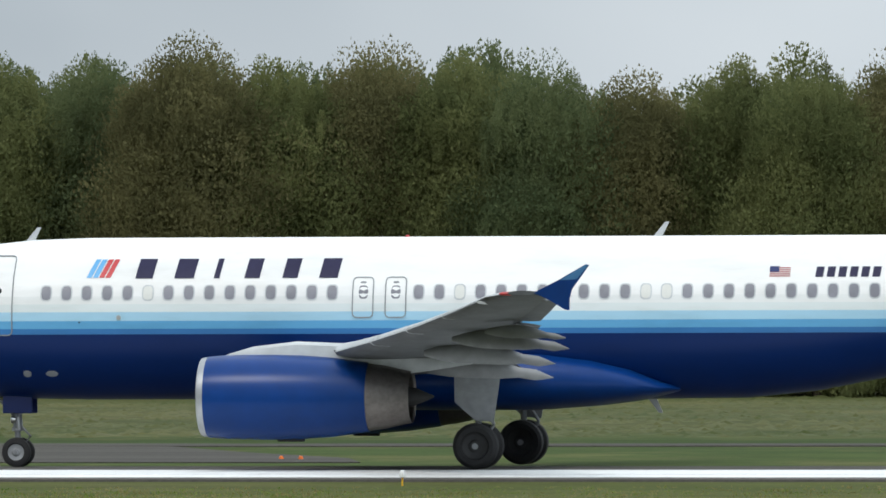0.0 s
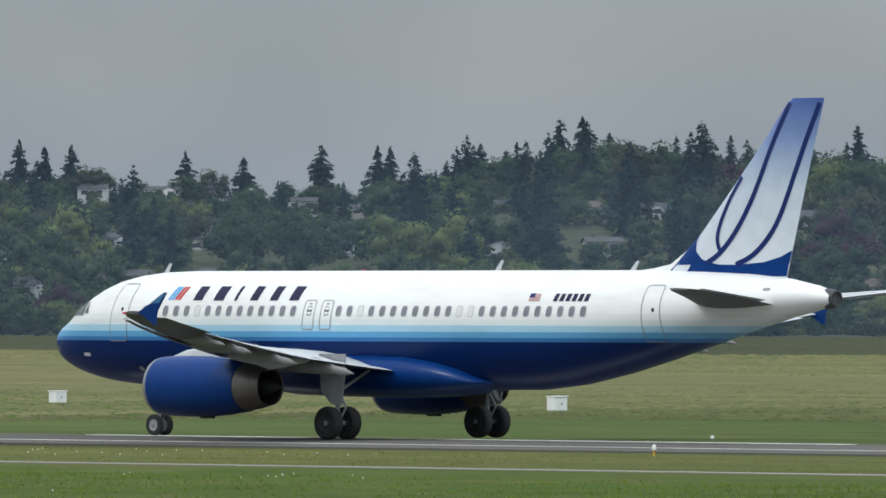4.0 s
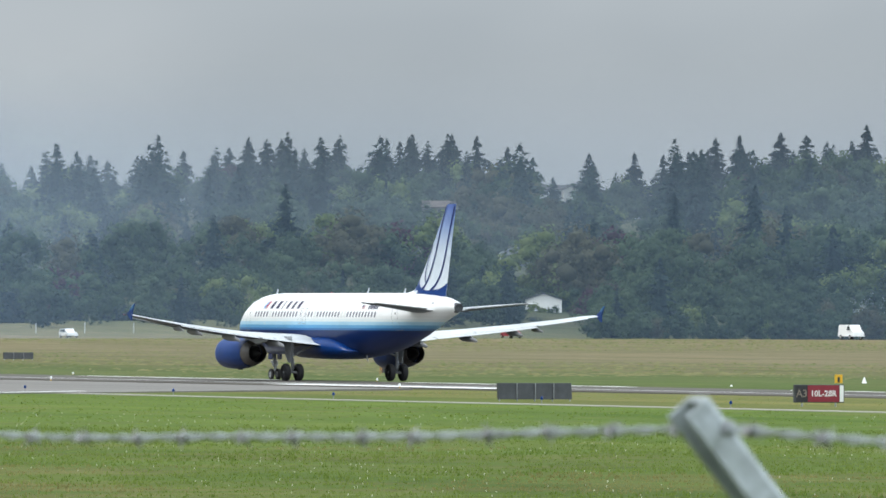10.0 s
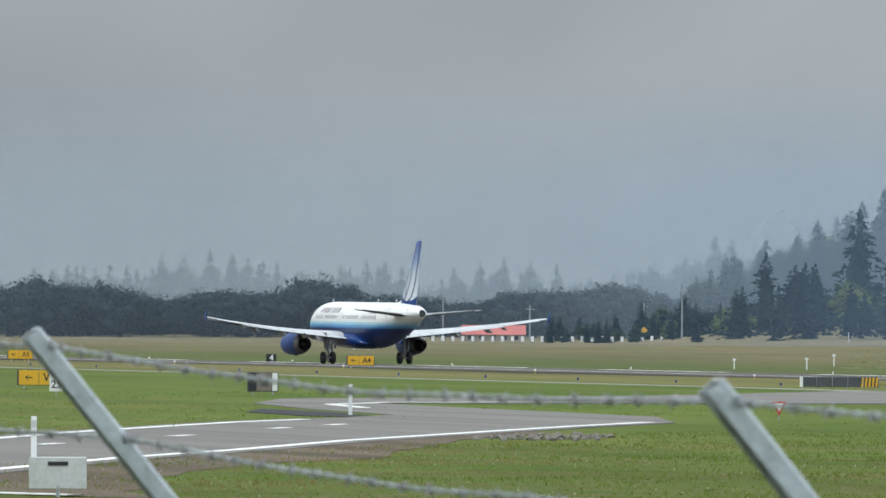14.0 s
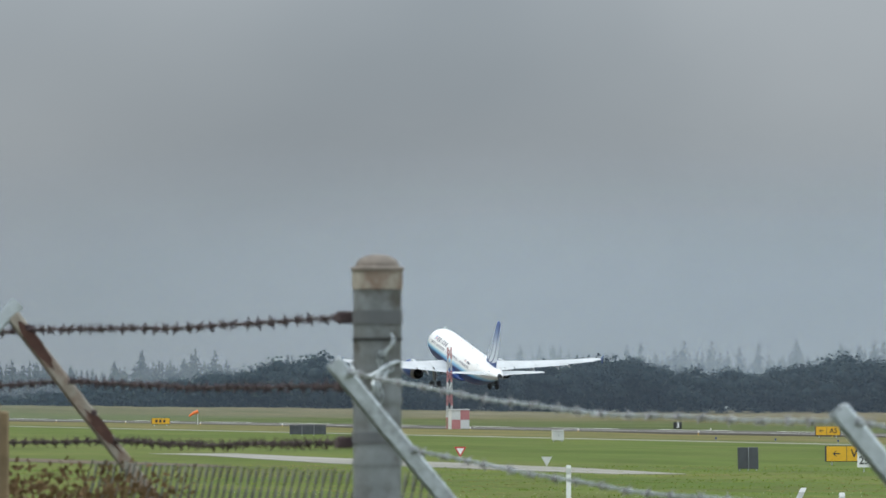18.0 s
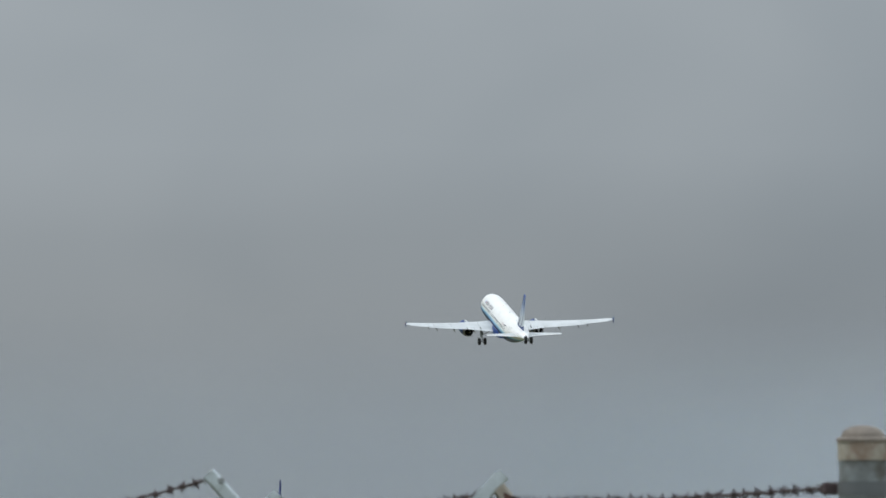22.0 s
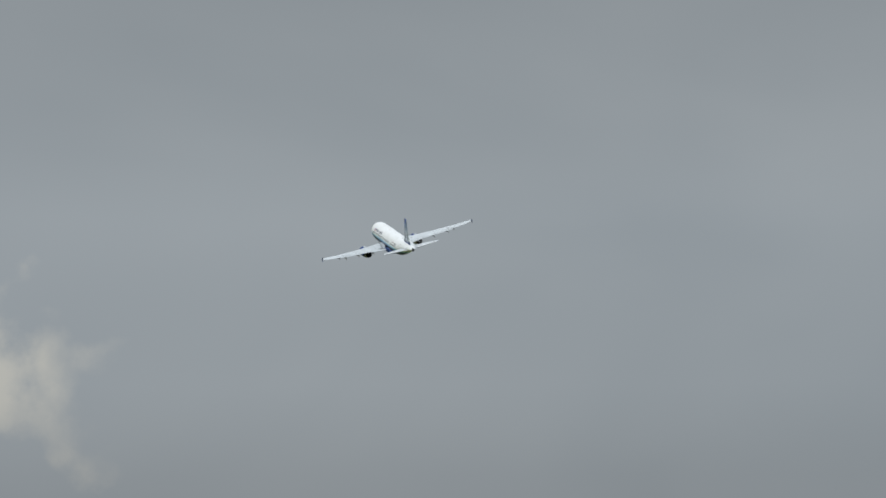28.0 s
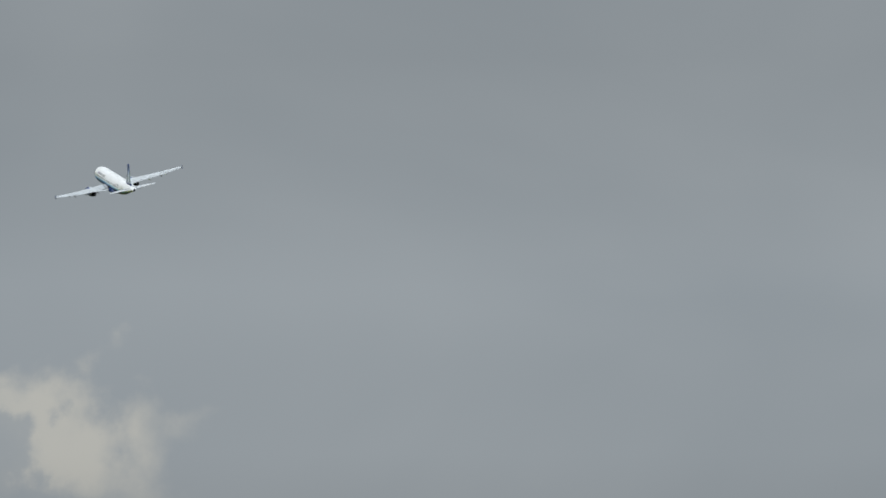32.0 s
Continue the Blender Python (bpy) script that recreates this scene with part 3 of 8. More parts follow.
def height(x, y):
    """Height of the land: a flat airfield, and wooded hills far behind it."""
    r = math.hypot(x, y)
    az = azimuth(x, y)
    top = max(0.0, EYE[2] + RIDGE * math.tan(radians(skyline(az) - 0.36)))
    k = smooth(1750, RIDGE, r) * 0.9 + smooth(2100, 2500, r) * 0.1
    z = top * k
    # a bank under the viewpoint and its fence, and a road embankment far across the field
    z += 2.2 * (1 - smooth(10, 70, abs(y))) * (1 - smooth(120, 200, abs(x)))
    z += 1.3 * smooth(430, 615, y) * (1 - smooth(1350, 1700, -x)) * (1 - smooth(660, 760, y))
    if 236 < y < 330:     # the runway is crowned; the land falls a little past it
        z -= 0.26 * (1 - smooth(300, 330, y)) * smooth(264, 274, y)
    if r > 800:
        z += 1.2 * noise.noise((x * 0.004, y * 0.004, 0)) * smooth(2000, 2400, r) * 3
    return z


def build_ground():
    azs = sorted(set([round(a, 3) for a in np.arange(-180, 180, 6)] + [round(a, 3) for a in np.arange(0, 96, 0.6)]))
    rs = [1.5, 4, 8, 15, 30, 60, 100, 150, 200, 260, 340, 450, 600, 800, 1000, 1250, 1500] + list(range(1750, 3050, 100)) + [3100, 3300, 3700, 4300, 4800]
    V, F = [(0, 0, height(0, .1) - .12)], []
    for a in azs:
        for r in rs:
            x, y = -r * math.sin(radians(a)), r * math.cos(radians(a))
            V.append((x, y, height(x, y) - 0.12))
    n = len(rs)
    for i in range(len(azs)):
        k = (i + 1) % len(azs)
        F.append((0, 1 + k * n, 1 + i * n))
        for j in range(n - 1):
            F.append((1 + i * n + j, 1 + k * n + j, 1 + k * n + j + 1, 1 + i * n + j + 1))
    ob = new("ground", to_mesh("ground", V, F, M["ground"], True))
    return tagged(ob, "mown airfield grass running out to olive dry grass", "ground", kind="structure")


def slab(name, pts, mat, label, category, z=0.0, thick=0.3, zf=None):
    """A pavement slab from its outline."""
    n = len(pts)
    f = zf or (lambda x, y: z)
    V = [(x, y, f(x, y)) for x, y in pts] + [(x, y, f(x, y) - thick) for x, y in pts]
    F = [tuple(range(n)), tuple(range(2 * n - 1, n - 1, -1))] + [(i, i + n, (i + 1) % n + n, (i + 1) % n) for i in range(n)]
    bm = bmesh.new()
    vs = [bm.verts.new(v) for v in V]
    for q in F:
        bm.faces.new([vs[i] for i in q])
    bmesh.ops.recalc_face_normals(bm, faces=bm.faces)
    bmesh.ops.triangulate(bm, faces=[q for q in bm.faces if len(q.verts) > 4])
    me = bpy.data.meshes.new(name)
    bm.to_mesh(me)
    bm.free()
    me.materials.append(mat)
    return tagged(new(name, me), label, category, kind="structure")


def crown(x, y):
    return -(0.004 if y < 263.2 else 0.022) * max(0.0, abs(y - 263.2) - 1.0)


def build_runway():
    xs = list(range(700, -3000, -100))
    ys = (248.5, 252.0, 262.2, 264.2, 270.0, 276.0)
    V = [(x, y, crown(x, y)) for x in xs for y in ys]
    F = []
    m = len(ys)
    for i in range(len(xs) - 1):
        for j in range(m - 1):
            a = i * m + j
            F.append((a, a + m, a + m + 1, a + 1))
    # edges of the slab, down into the soil
    lo = len(V)
    V += [(x, y, crown(x, y) - 0.4) for x in xs for y in (ys[0], ys[-1])]
    for i in range(len(xs) - 1):
        F.append((i * m, lo + 2 * i, lo + 2 * i + 2, (i + 1) * m))
        F.append((i * m + m - 1, (i + 1) * m + m - 1, lo + 2 * i + 3, lo + 2 * i + 1))
    rw = tagged(new("runway", to_mesh("runway", V, F, M["runway"])), "long grey asphalt runway with worn white markings", "runway", kind="structure")

    def stripe(name, x0, x1, y0, y1, label, mat="marking"):
        q = [(x0, y0), (x1, y0), (x1, y1), (x0, y1)]
        V = [(x, y, crown(x, y) + 0.012) for x, y in q] + [(x, y, crown(x, y) - 0.05) for x, y in q]
        F = [(0, 1, 2, 3), (7, 6, 5, 4), (0, 4, 5, 1), (1, 5, 6, 2), (2, 6, 7, 3), (3, 7, 4, 0)]
        part(name, to_mesh(name, V, F, M[mat]), rw, label)
    stripe("edge_line", -2900, 690, 253.4, 253.8, "thin white edge line", "oldmarking")
    stripe("aiming_bar", -59.5, 45, 250.5, 258.8, "broad white aiming bar")
    stripe("touchdown_bar", -186, -150, 250.5, 253.0, "white touchdown zone bar")
    stripe("touchdown_bar", -382, -345, 250.0, 252.6, "white touchdown zone bar")
    stripe("touchdown_bar", -625, -588, 249.0, 251.6, "white touchdown zone bar")
    for i in range(26):
        x = -110 - 61 * i
        stripe("centre_dash", x, x - 36.5, 262.8, 263.6, "white centre line dash")
    return rw


def along(pts, width, name, mat, label, z):
    """A painted line of that width along a path on the ground."""
    V, F = [], []
    for i, p in enumerate(pts):
        a, b = Vector(pts[max(i - 1, 0)]), Vector(pts[min(i + 1, len(pts) - 1)])
        d = (b - a).normalized()
        nrm = Vector((-d.y, d.x)) * width / 2
        for s in (1, -1):
            V.append((p[0] + nrm.x * s, p[1] + nrm.y * s, z))
        for s in (1, -1):
            V.append((p[0] + nrm.x * s, p[1] + nrm.y * s, z - 0.03))
    for i in range(len(pts) - 1):
        a, b = 4 * i, 4 * i + 4
        F += [(a, a + 1, b + 1, b), (a, b, b + 2, a + 2), (a + 1, a + 3, b + 3, b + 1)]
    return to_mesh(name, V, F, mat)


def build_pavements():
    slab("gravel_shoulder", [(-130, 219.5), (-130, 220.6), (-290, 219.6), (-300, 219.5), (-520, 211), (-2800, 210), (-2800, 207.5), (-520, 208.5), (-300, 217), (-290, 217.6)], M["strip"], "narrow pale gravel strip along the runway grass", "gravel strip", -0.095)
    # service road that bends away from the fence to the connector
    near = [(-255, 62.5), (-259.4, 60.6), (-263, 60.3), (-272.6, 62.1), (-284.2, 65.0), (-292.4, 68.5), (-322.5, 80.6), (-341.9, 89.4), (-368.9, 100.7), (-404, 117), (-420, 124.5), (-437.6, 133.2)]
    far = [(-300, 57), (-322, 66), (-339.2, 73.1), (-356.4, 79.6)]
    far2 = [(-361.1, 84.0), (-390.8, 95.4), (-417.7, 106.8), (-431.5, 112.8), (-444.3, 119.3)]
    road = slab("service_road", [(x, y + 1.2) for x, y in near[1:]] + [(-462, 141), (-531, 146), (-528, 139), (-500, 134), (-468, 130), (-452, 123)] + [(x, y - 1.3) for x, y in far2[::-1] + far[::-1]] + [(-250, 38), (-246, 52)],
                M["road"], "grey asphalt airport service road with white lines", "road", -0.07)
    for q in (near, far, far2):
        part("edge_line", along(q, 0.55, "edge_line", M["marking"], "", -0.055), road, "solid white edge line")
    for a in ((-303, 63.5), (-318, 70.1), (-332.2, 76.6), (-353.9, 85.3), (-380, 96.8), (-406.9, 107.8), (-420.6, 113.9)):
        part("centre_dash", along([a, (a[0] - 3.8, a[1] + 1.75)], 0.45, "centre_dash", M["marking"], "", -0.055), road, "short white dash")
    slab("asphalt_patch", [(-498, 131.5), (-478.6, 130.2), (-455.4, 126.5), (-462, 124.2), (-480, 126)], M["freshasphalt"], "darker patch of fresh asphalt beside the road", "asphalt", -0.085)
    slab("perimeter_strip", [(-748, 128), (-748, 134.5), (-687, 131.8), (-604, 129.5), (-560, 126), (-560, 122), (-644, 122), (-724, 128)], M["strip"], "pale worn pavement strip in the grass", "pavement", -0.09)
    slab("bare_strip", [(-700, 104), (-695, 111), (-640, 113), (-610, 110), (-632, 107.5), (-668, 105)], M["dirt"], "narrow strip of bare brown soil in grass", "soil", -0.1)
    slab("runway_turnoff", [(-384, 212), (-400, 222), (-446, 248.4), (-338, 248.4), (-352, 240), (-356, 230), (-348, 220), (-326, 213.6)], M["runway"], "grey asphalt turnoff joining the near side of the runway", "taxiway", -0.065)
    tx = slab("taxiway_connector", [(-528, 139), (-532, 150), (-538, 166), (-542, 188), (-549, 197), (-556, 209), (-590, 244.9), (-690, 244.9), (-640, 214), (-632, 205), (-590, 180), (-572, 165), (-556, 148)], M["road"],
              "grey asphalt taxiway connector joining the runway", "taxiway", -0.06)
    part("edge_line", along([(-545, 192), (-556, 206), (-566, 214)], 0.6, "edge_line", M["marking"], "", -0.045), tx, "white edge line")
    part("edge_line", along([(-500, 137.5), (-520, 141), (-534, 148), (-540, 160)], 0.6, "edge_line", M["marking"], "", -0.045), tx, "white edge line")
    slab("entry_taxiway", [(-66, 276.2), (-46.5, 276.2), (-48, 283), (-53, 294), (-57, 304.5), (-64, 305), (-62, 290)], M["oldasphalt"], "grey asphalt taxiway leaving the runway through grass", "taxiway", -0.09)
    slab("entry_taxiway_arm", [(-150, 318), (-62, 305), (60, 305.5), (60, 309.5), (-56, 309.5), (-150, 324)], M["oldasphalt"], "narrow grey taxiway strip crossing the grass", "taxiway", -0.08)
    rng = random.Random(2)
    edge = [(x, y + .6) for x, y in near[1:10]]
    low = [(x + rng.uniform(-1, 1.5), y + rng.uniform(-.5, 1.2)) for x, y in ((-252, 63), (-262, 66), (-269.4, 67.5), (-282, 70.5), (-290.1, 73.5), (-296.6, 76.2), (-312.8, 82.5), (-328, 89.5), (-342.2, 94.2), (-360, 101.8), (-374, 107.2), (-398, 117.0))]
    slab("bare_soil_patch", edge + low[::-1], M["dirt"], "bare brown soil beside the service road", "soil", -0.10)


build_ground()
build_runway()
build_pavements()

# ---- the airliner ----
GX = 17.71      # main gear station behind the nose
STN = ((0.0, 3.36, 3.36, .02), (.06, 3.62, 3.12, .25), (.2, 3.80, 2.92, .44), (.5, 3.99, 2.68, .70), (.8, 4.12, 2.52, .90), (1.25, 4.40, 2.34, 1.10), (1.77, 4.80, 2.19, 1.30),
       (2.3, 5.10, 2.07, 1.46), (2.9, 5.37, 1.97, 1.60), (3.6, 5.60, 1.89, 1.73), (4.5, 5.77, 1.82, 1.85), (5.5, 5.87, 1.77, 1.93), (7.0, 5.92, 1.74, 1.975),
       (10, 5.92, 1.74, 1.975), (14, 5.92, 1.74, 1.975), (18, 5.92, 1.74, 1.975), (22, 5.92, 1.74, 1.975), (24.2, 5.92, 1.76, 1.975), (26, 5.92, 1.95, 1.96), (28, 5.92, 2.33, 1.90),
       (30, 5.91, 2.82, 1.76), (32, 5.88, 3.36, 1.53), (34, 5.78, 3.90, 1.20), (35.5, 5.62, 4.27, .92), (36.7, 5.40, 4.52, .62), (37.3, 5.24, 4.64, .42), (37.5, 5.16, 4.70, .34))


def station(x):
    c = [s[0] for s in STN]
    return [float(np.interp(x, c, [s[k] for s in STN])) for k in (1, 2, 3)]


def skin(x, z, side=-1, off=0.0):
    """A point of the hull at that station and height, pushed out by off."""
    t, b, w = station(x)
    zc, hz = (t + b) / 2, (t - b) / 2
    s = max(-0.999, min(0.999, (z - zc) / hz))
    y = w * math.sqrt(1 - s * s)
    nrm = Vector((0, y / (w * w), (z - zc) / (hz * hz)))
    nrm.normalize()
    return (x - GX, side * (y + nrm.y * off), z + nrm.z * off)


def decal(xs, zs, off, side=-1):
    """A thin curved plate over a grid of stations and heights."""
    V = [skin(x, z, side, o) for o in (off, -0.01) for x in xs for z in zs]
    n, m = len(xs), len(zs)
    F = []
    for i in range(n - 1):
        for j in range(m - 1):
            F.append((i * m + j, (i + 1) * m + j, (i + 1) * m + j + 1, i * m + j + 1))
    o = n * m
    rim = [i * m for i in range(n)] + [(n - 1) * m + j for j in range(1, m)] + [i * m + m - 1 for i in range(n - 2, -1, -1)] + [j for j in range(m - 2, 0, -1)]
    for a, b in zip(rim, rim[1:] + rim[:1]):
        F.append((a, b, b + o, a + o))
    return V, F


def oval(x, z, w, h, off, side=-1, n=14, power=3.2):
    """A rounded plate on the hull."""
    ring = []
    for k in range(n):
        t = 2 * math.pi * k / n
        c, s = math.cos(t), math.sin(t)
        ring.append((math.copysign(abs(c) ** (2 / power), c) * w / 2, math.copysign(abs(s) ** (2 / power), s) * h / 2))
    V = [skin(x + a, z + b, side, off) for a, b in ring] + [skin(x + a, z + b, side, -0.01) for a, b in ring] + [skin(x, z, side, off)]
    F = [(k, (k + 1) % n, 2 * n) for k in range(n)] + [(k, k + n, (k + 1) % n + n, (k + 1) % n) for k in range(n)]
    return V, F


def outline(x0, x1, z0, z1, w, off, side=-1, r=0.12):
    """A rounded frame line round a door."""
    pts = []
    for cx, cz, a0 in ((x1 - r, z1 - r, 0), (x0 + r, z1 - r, 90), (x0 + r, z0 + r, 180), (x1 - r, z0 + r, 270)):
        for k in range(4):
            a = radians(a0 + 30 * k)
            pts.append((cx + r * math.cos(a), cz + r * math.sin(a), math.cos(a), math.sin(a)))
        if cz > (z0 + z1) / 2 and a0 == 90 or a0 == 270:
            for q in range(1, 6):
                zz = (z1 - r) + (z0 - z1 + 2 * r) * q / 6 if a0 == 90 else (z0 + r) + (z1 - z0 - 2 * r) * q / 6
                pts.append((x0 if a0 == 90 else x1, zz, -1 if a0 == 90 else 1, 0))
    V = []
    for x, z, a, b in pts:
        V.append(skin(x, z, side, off))
        V.append(skin(x - a * w, z - b * w, side, off))
    n = len(pts)
    return V, [(2 * k, 2 * ((k + 1) % n), 2 * ((k + 1) % n) + 1, 2 * k + 1) for k in range(n)]


def slanted(x0, x1, z0, z1, lean, off, side=-1, m=4):
    """A slanted plain bar on the hull."""
    V = []
    for j in range(m + 1):
        z = z0 + (z1 - z0) * j / m
        s = lean * (z - z0)
        V += [skin(x0 + s, z, side, off), skin(x1 + s, z, side, off)]
    return V, [(2 * j, 2 * j + 1, 2 * j + 3, 2 * j + 2) for j in range(m)]


def airfoil(x0, chord, y, z, thick, camber=0.02, twist=0.0, n=9):
    """A closed wing section, from the trailing edge over the top and back."""
    top, bot = [], []
    for i in range(n):
        u = 0.5 * (1 - math.cos(math.pi * i / (n - 1)))
        t = 5 * thick * (0.2969 * math.sqrt(u) - 0.126 * u - 0.3516 * u * u + 0.2843 * u ** 3 - 0.1036 * u ** 4)
        c = camber * 4 * u * (1 - u)
        top.append((u, c + t))
        bot.append((u, c - t))
    ring = top[::-1] + bot[1:-1]
    out = []
    for u, v in ring:
        dx, dz = u * chord, v * chord
        out.append((x0 + dx - GX, y, z + dz - math.tan(radians(twist)) * (dx - chord * 0.3)))
    return out


# wing stations: span, leading edge, trailing edge, height, thickness
WING = ((1.0, 11.9, 18.75, 2.55, .15), (1.98, 12.35, 18.72, 2.62, .145), (4.2, 13.5, 18.66, 2.82, .13), (6.4, 14.62, 18.62, 3.03, .12),
        (9.0, 15.98, 19.42, 3.30, .115), (12.0, 17.55, 20.35, 3.66, .11), (14.6, 18.9, 21.15, 4.03, .108), (16.3, 19.85, 21.68, 4.32, .105), (16.95, 20.5, 21.88, 4.42, .09))


def wing_at(y, k):
    return float(np.interp(y, [w[0] for w in WING], [w[k] for w in WING]))


def shaded_below(name, V, F):
    """A light grey skin; faces looking down carry shade as a darker grey."""
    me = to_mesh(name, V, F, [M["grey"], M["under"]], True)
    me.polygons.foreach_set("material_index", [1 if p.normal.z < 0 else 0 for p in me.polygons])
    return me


def build_wing(plane, side):
    rings = []
    for y, le, te, z, th in WING:
        full = te - le
        rings.append(airfoil(le, full * (0.87 if y < 13 else 0.82), side * y, z, th * 1.1, 0.018, 1.5))
    # the fixed wing ends ahead of the flaps and the aileron
    def clip(ring, y):
        le, te = wing_at(y, 1), wing_at(y, 2)
        lim = le + (te - le) * (0.88 if y < 13 else 0.82) - GX
        return [(min(p[0], lim), p[1], p[2]) for p in ring]
    V, F = loft(rings)
    wing = part("wing", shaded_below("wing", V, F), plane, "swept light grey wing, shade painted dark on its underside")
    # bright leading edge slats in five spans
    for a, b in ((2.6, 5.1), (6.5, 9.0), (9.06, 11.5), (11.56, 14.0), (14.06, 16.2)):
        sl = []
        for y in np.linspace(a, b, 4):
            le, te, z, th = (wing_at(y, k) for k in (1, 2, 3, 4))
            ch = te - le
            s = airfoil(le - 0.16, ch * 0.15, side * y, z - 0.10, th * 2.6, 0.05, 12)
            sl.append(s)
        v, f = loft(sl)
        part("slat", shaded_below("slat", v, f), wing, "leading edge slat")
    # flaps, drooped behind the wing
    for a, b in ((2.05, 6.3), (6.45, 12.9)):
        fl = []
        for y in np.linspace(a, b, 5):
            le, te, z, th = (wing_at(y, k) for k in (1, 2, 3, 4))
            ch = te - le
            fl.append(airfoil(le + ch * 0.80, ch * 0.235, side * y, z - 0.07 - 0.012 * ch, 0.10, 0.0, 5.5))
        v, f = loft(fl)
        part("flap", shaded_below("flap", v, f), wing, "lowered grey flap")
    al = []
    for y in np.linspace(13.0, 16.2, 4):
        le, te, z = (wing_at(y, k) for k in (1, 2, 3))
        ch = te - le
        al.append(airfoil(le + ch * 0.79, ch * 0.23, side * y, z - 0.03, 0.08, 0.0, 2.5))
    v, f = loft(al)
    part("aileron", shaded_below("aileron", v, f), wing)
    # canoe fairings under the flaps
    for y, ln, r in ((5.2, 3.6, .24), (8.6, 3.3, .22), (11.6, 2.9, .20), (13.0, 2.0, .13)):
        te, z = wing_at(y, 2), wing_at(y, 3)
        rings = []
        for i in range(9):
            u = i / 8
            rr = r * (math.sin(math.pi * min(1, u * 1.15 + 0.04)) ** 0.7 if u < 0.8 else (1 - u) / 0.2 * 0.72) + 0.008
            cx = te - ln * 0.66 + ln * u - GX
            cz = z - 0.30 - 0.45 * max(0, u - 0.45) * ln / 3
            rings.append([(cx, side * (y + rr * 0.75 * math.cos(t)), cz + rr * 1.25 * math.sin(t)) for t in (2 * math.pi * k / 10 for k in range(10))])
        v, f = loft(rings)
        part("flap_fairing", to_mesh("flap_fairing", v, f, M["fairing"], True), wing, "grey canoe-shaped fairing")
    # arrow-shaped tip fence
    y, z = 16.98, 4.44
    prof = ((21.15, 0.0), (21.75, .30), (22.42, .68), (22.5, .66), (22.08, .08), (22.02, -.15), (22.02, -.42), (21.9, -.40), (21.5, -.16))
    V = [(x - GX, side * (y + s), z + dz) for s in (-.03, .05) for x, dz in prof]
    n = len(prof)
    F = [tuple(range(n)), tuple(range(2 * n - 1, n - 1, -1))] + [(i, (i + 1) % n, (i + 1) % n + n, i + n) for i in range(n)]
    part("wingtip_fence", to_mesh("wingtip_fence", V, F, M["blue"]), wing, "blue arrow-shaped wingtip fence")
    tip = ((21.78, .30), (22.42, .675), (22.49, .655), (22.20, .32))
    V = [(x - GX, side * (y + s), z + dz) for s in (-.034, .054) for x, dz in tip]
    part("fence_tip", to_mesh("fence_tip", V, [(0, 1, 2, 3), (7, 6, 5, 4), (0, 4, 5, 1), (1, 5, 6, 2), (2, 6, 7, 3), (3, 7, 4, 0)], M["fencetip"]), wing, "lighter blue upper point")
    v, f = lathe([(20.3, .02), (20.38, .04), (20.55, .05), (20.7, .03)], 8, "x", (-GX, side * 16.9, 4.42), True)
    part("tip_lamp", to_mesh("tip_lamp", v, f, M["red"] if side < 0 else M["white"], True), wing)
    # panel joints across the upper and lower skin
    for y in (4.2, 9.0, 12.0):
        le, te, z, th = (wing_at(y, k) for k in (1, 2, 3, 4))
        ch = te - le
        ring = clip(airfoil(le, ch, side * y, z, th * 1.02, 0.018, 1.5), y)
        ring2 = [(p[0] + 0.0, p[1] + side * 0.04, p[2]) for p in ring]
        v, f = loft([ring, ring2], False)
        part("skin_joint", to_mesh("skin_joint", v, f, M["dgrey"]), wing)
    return wing


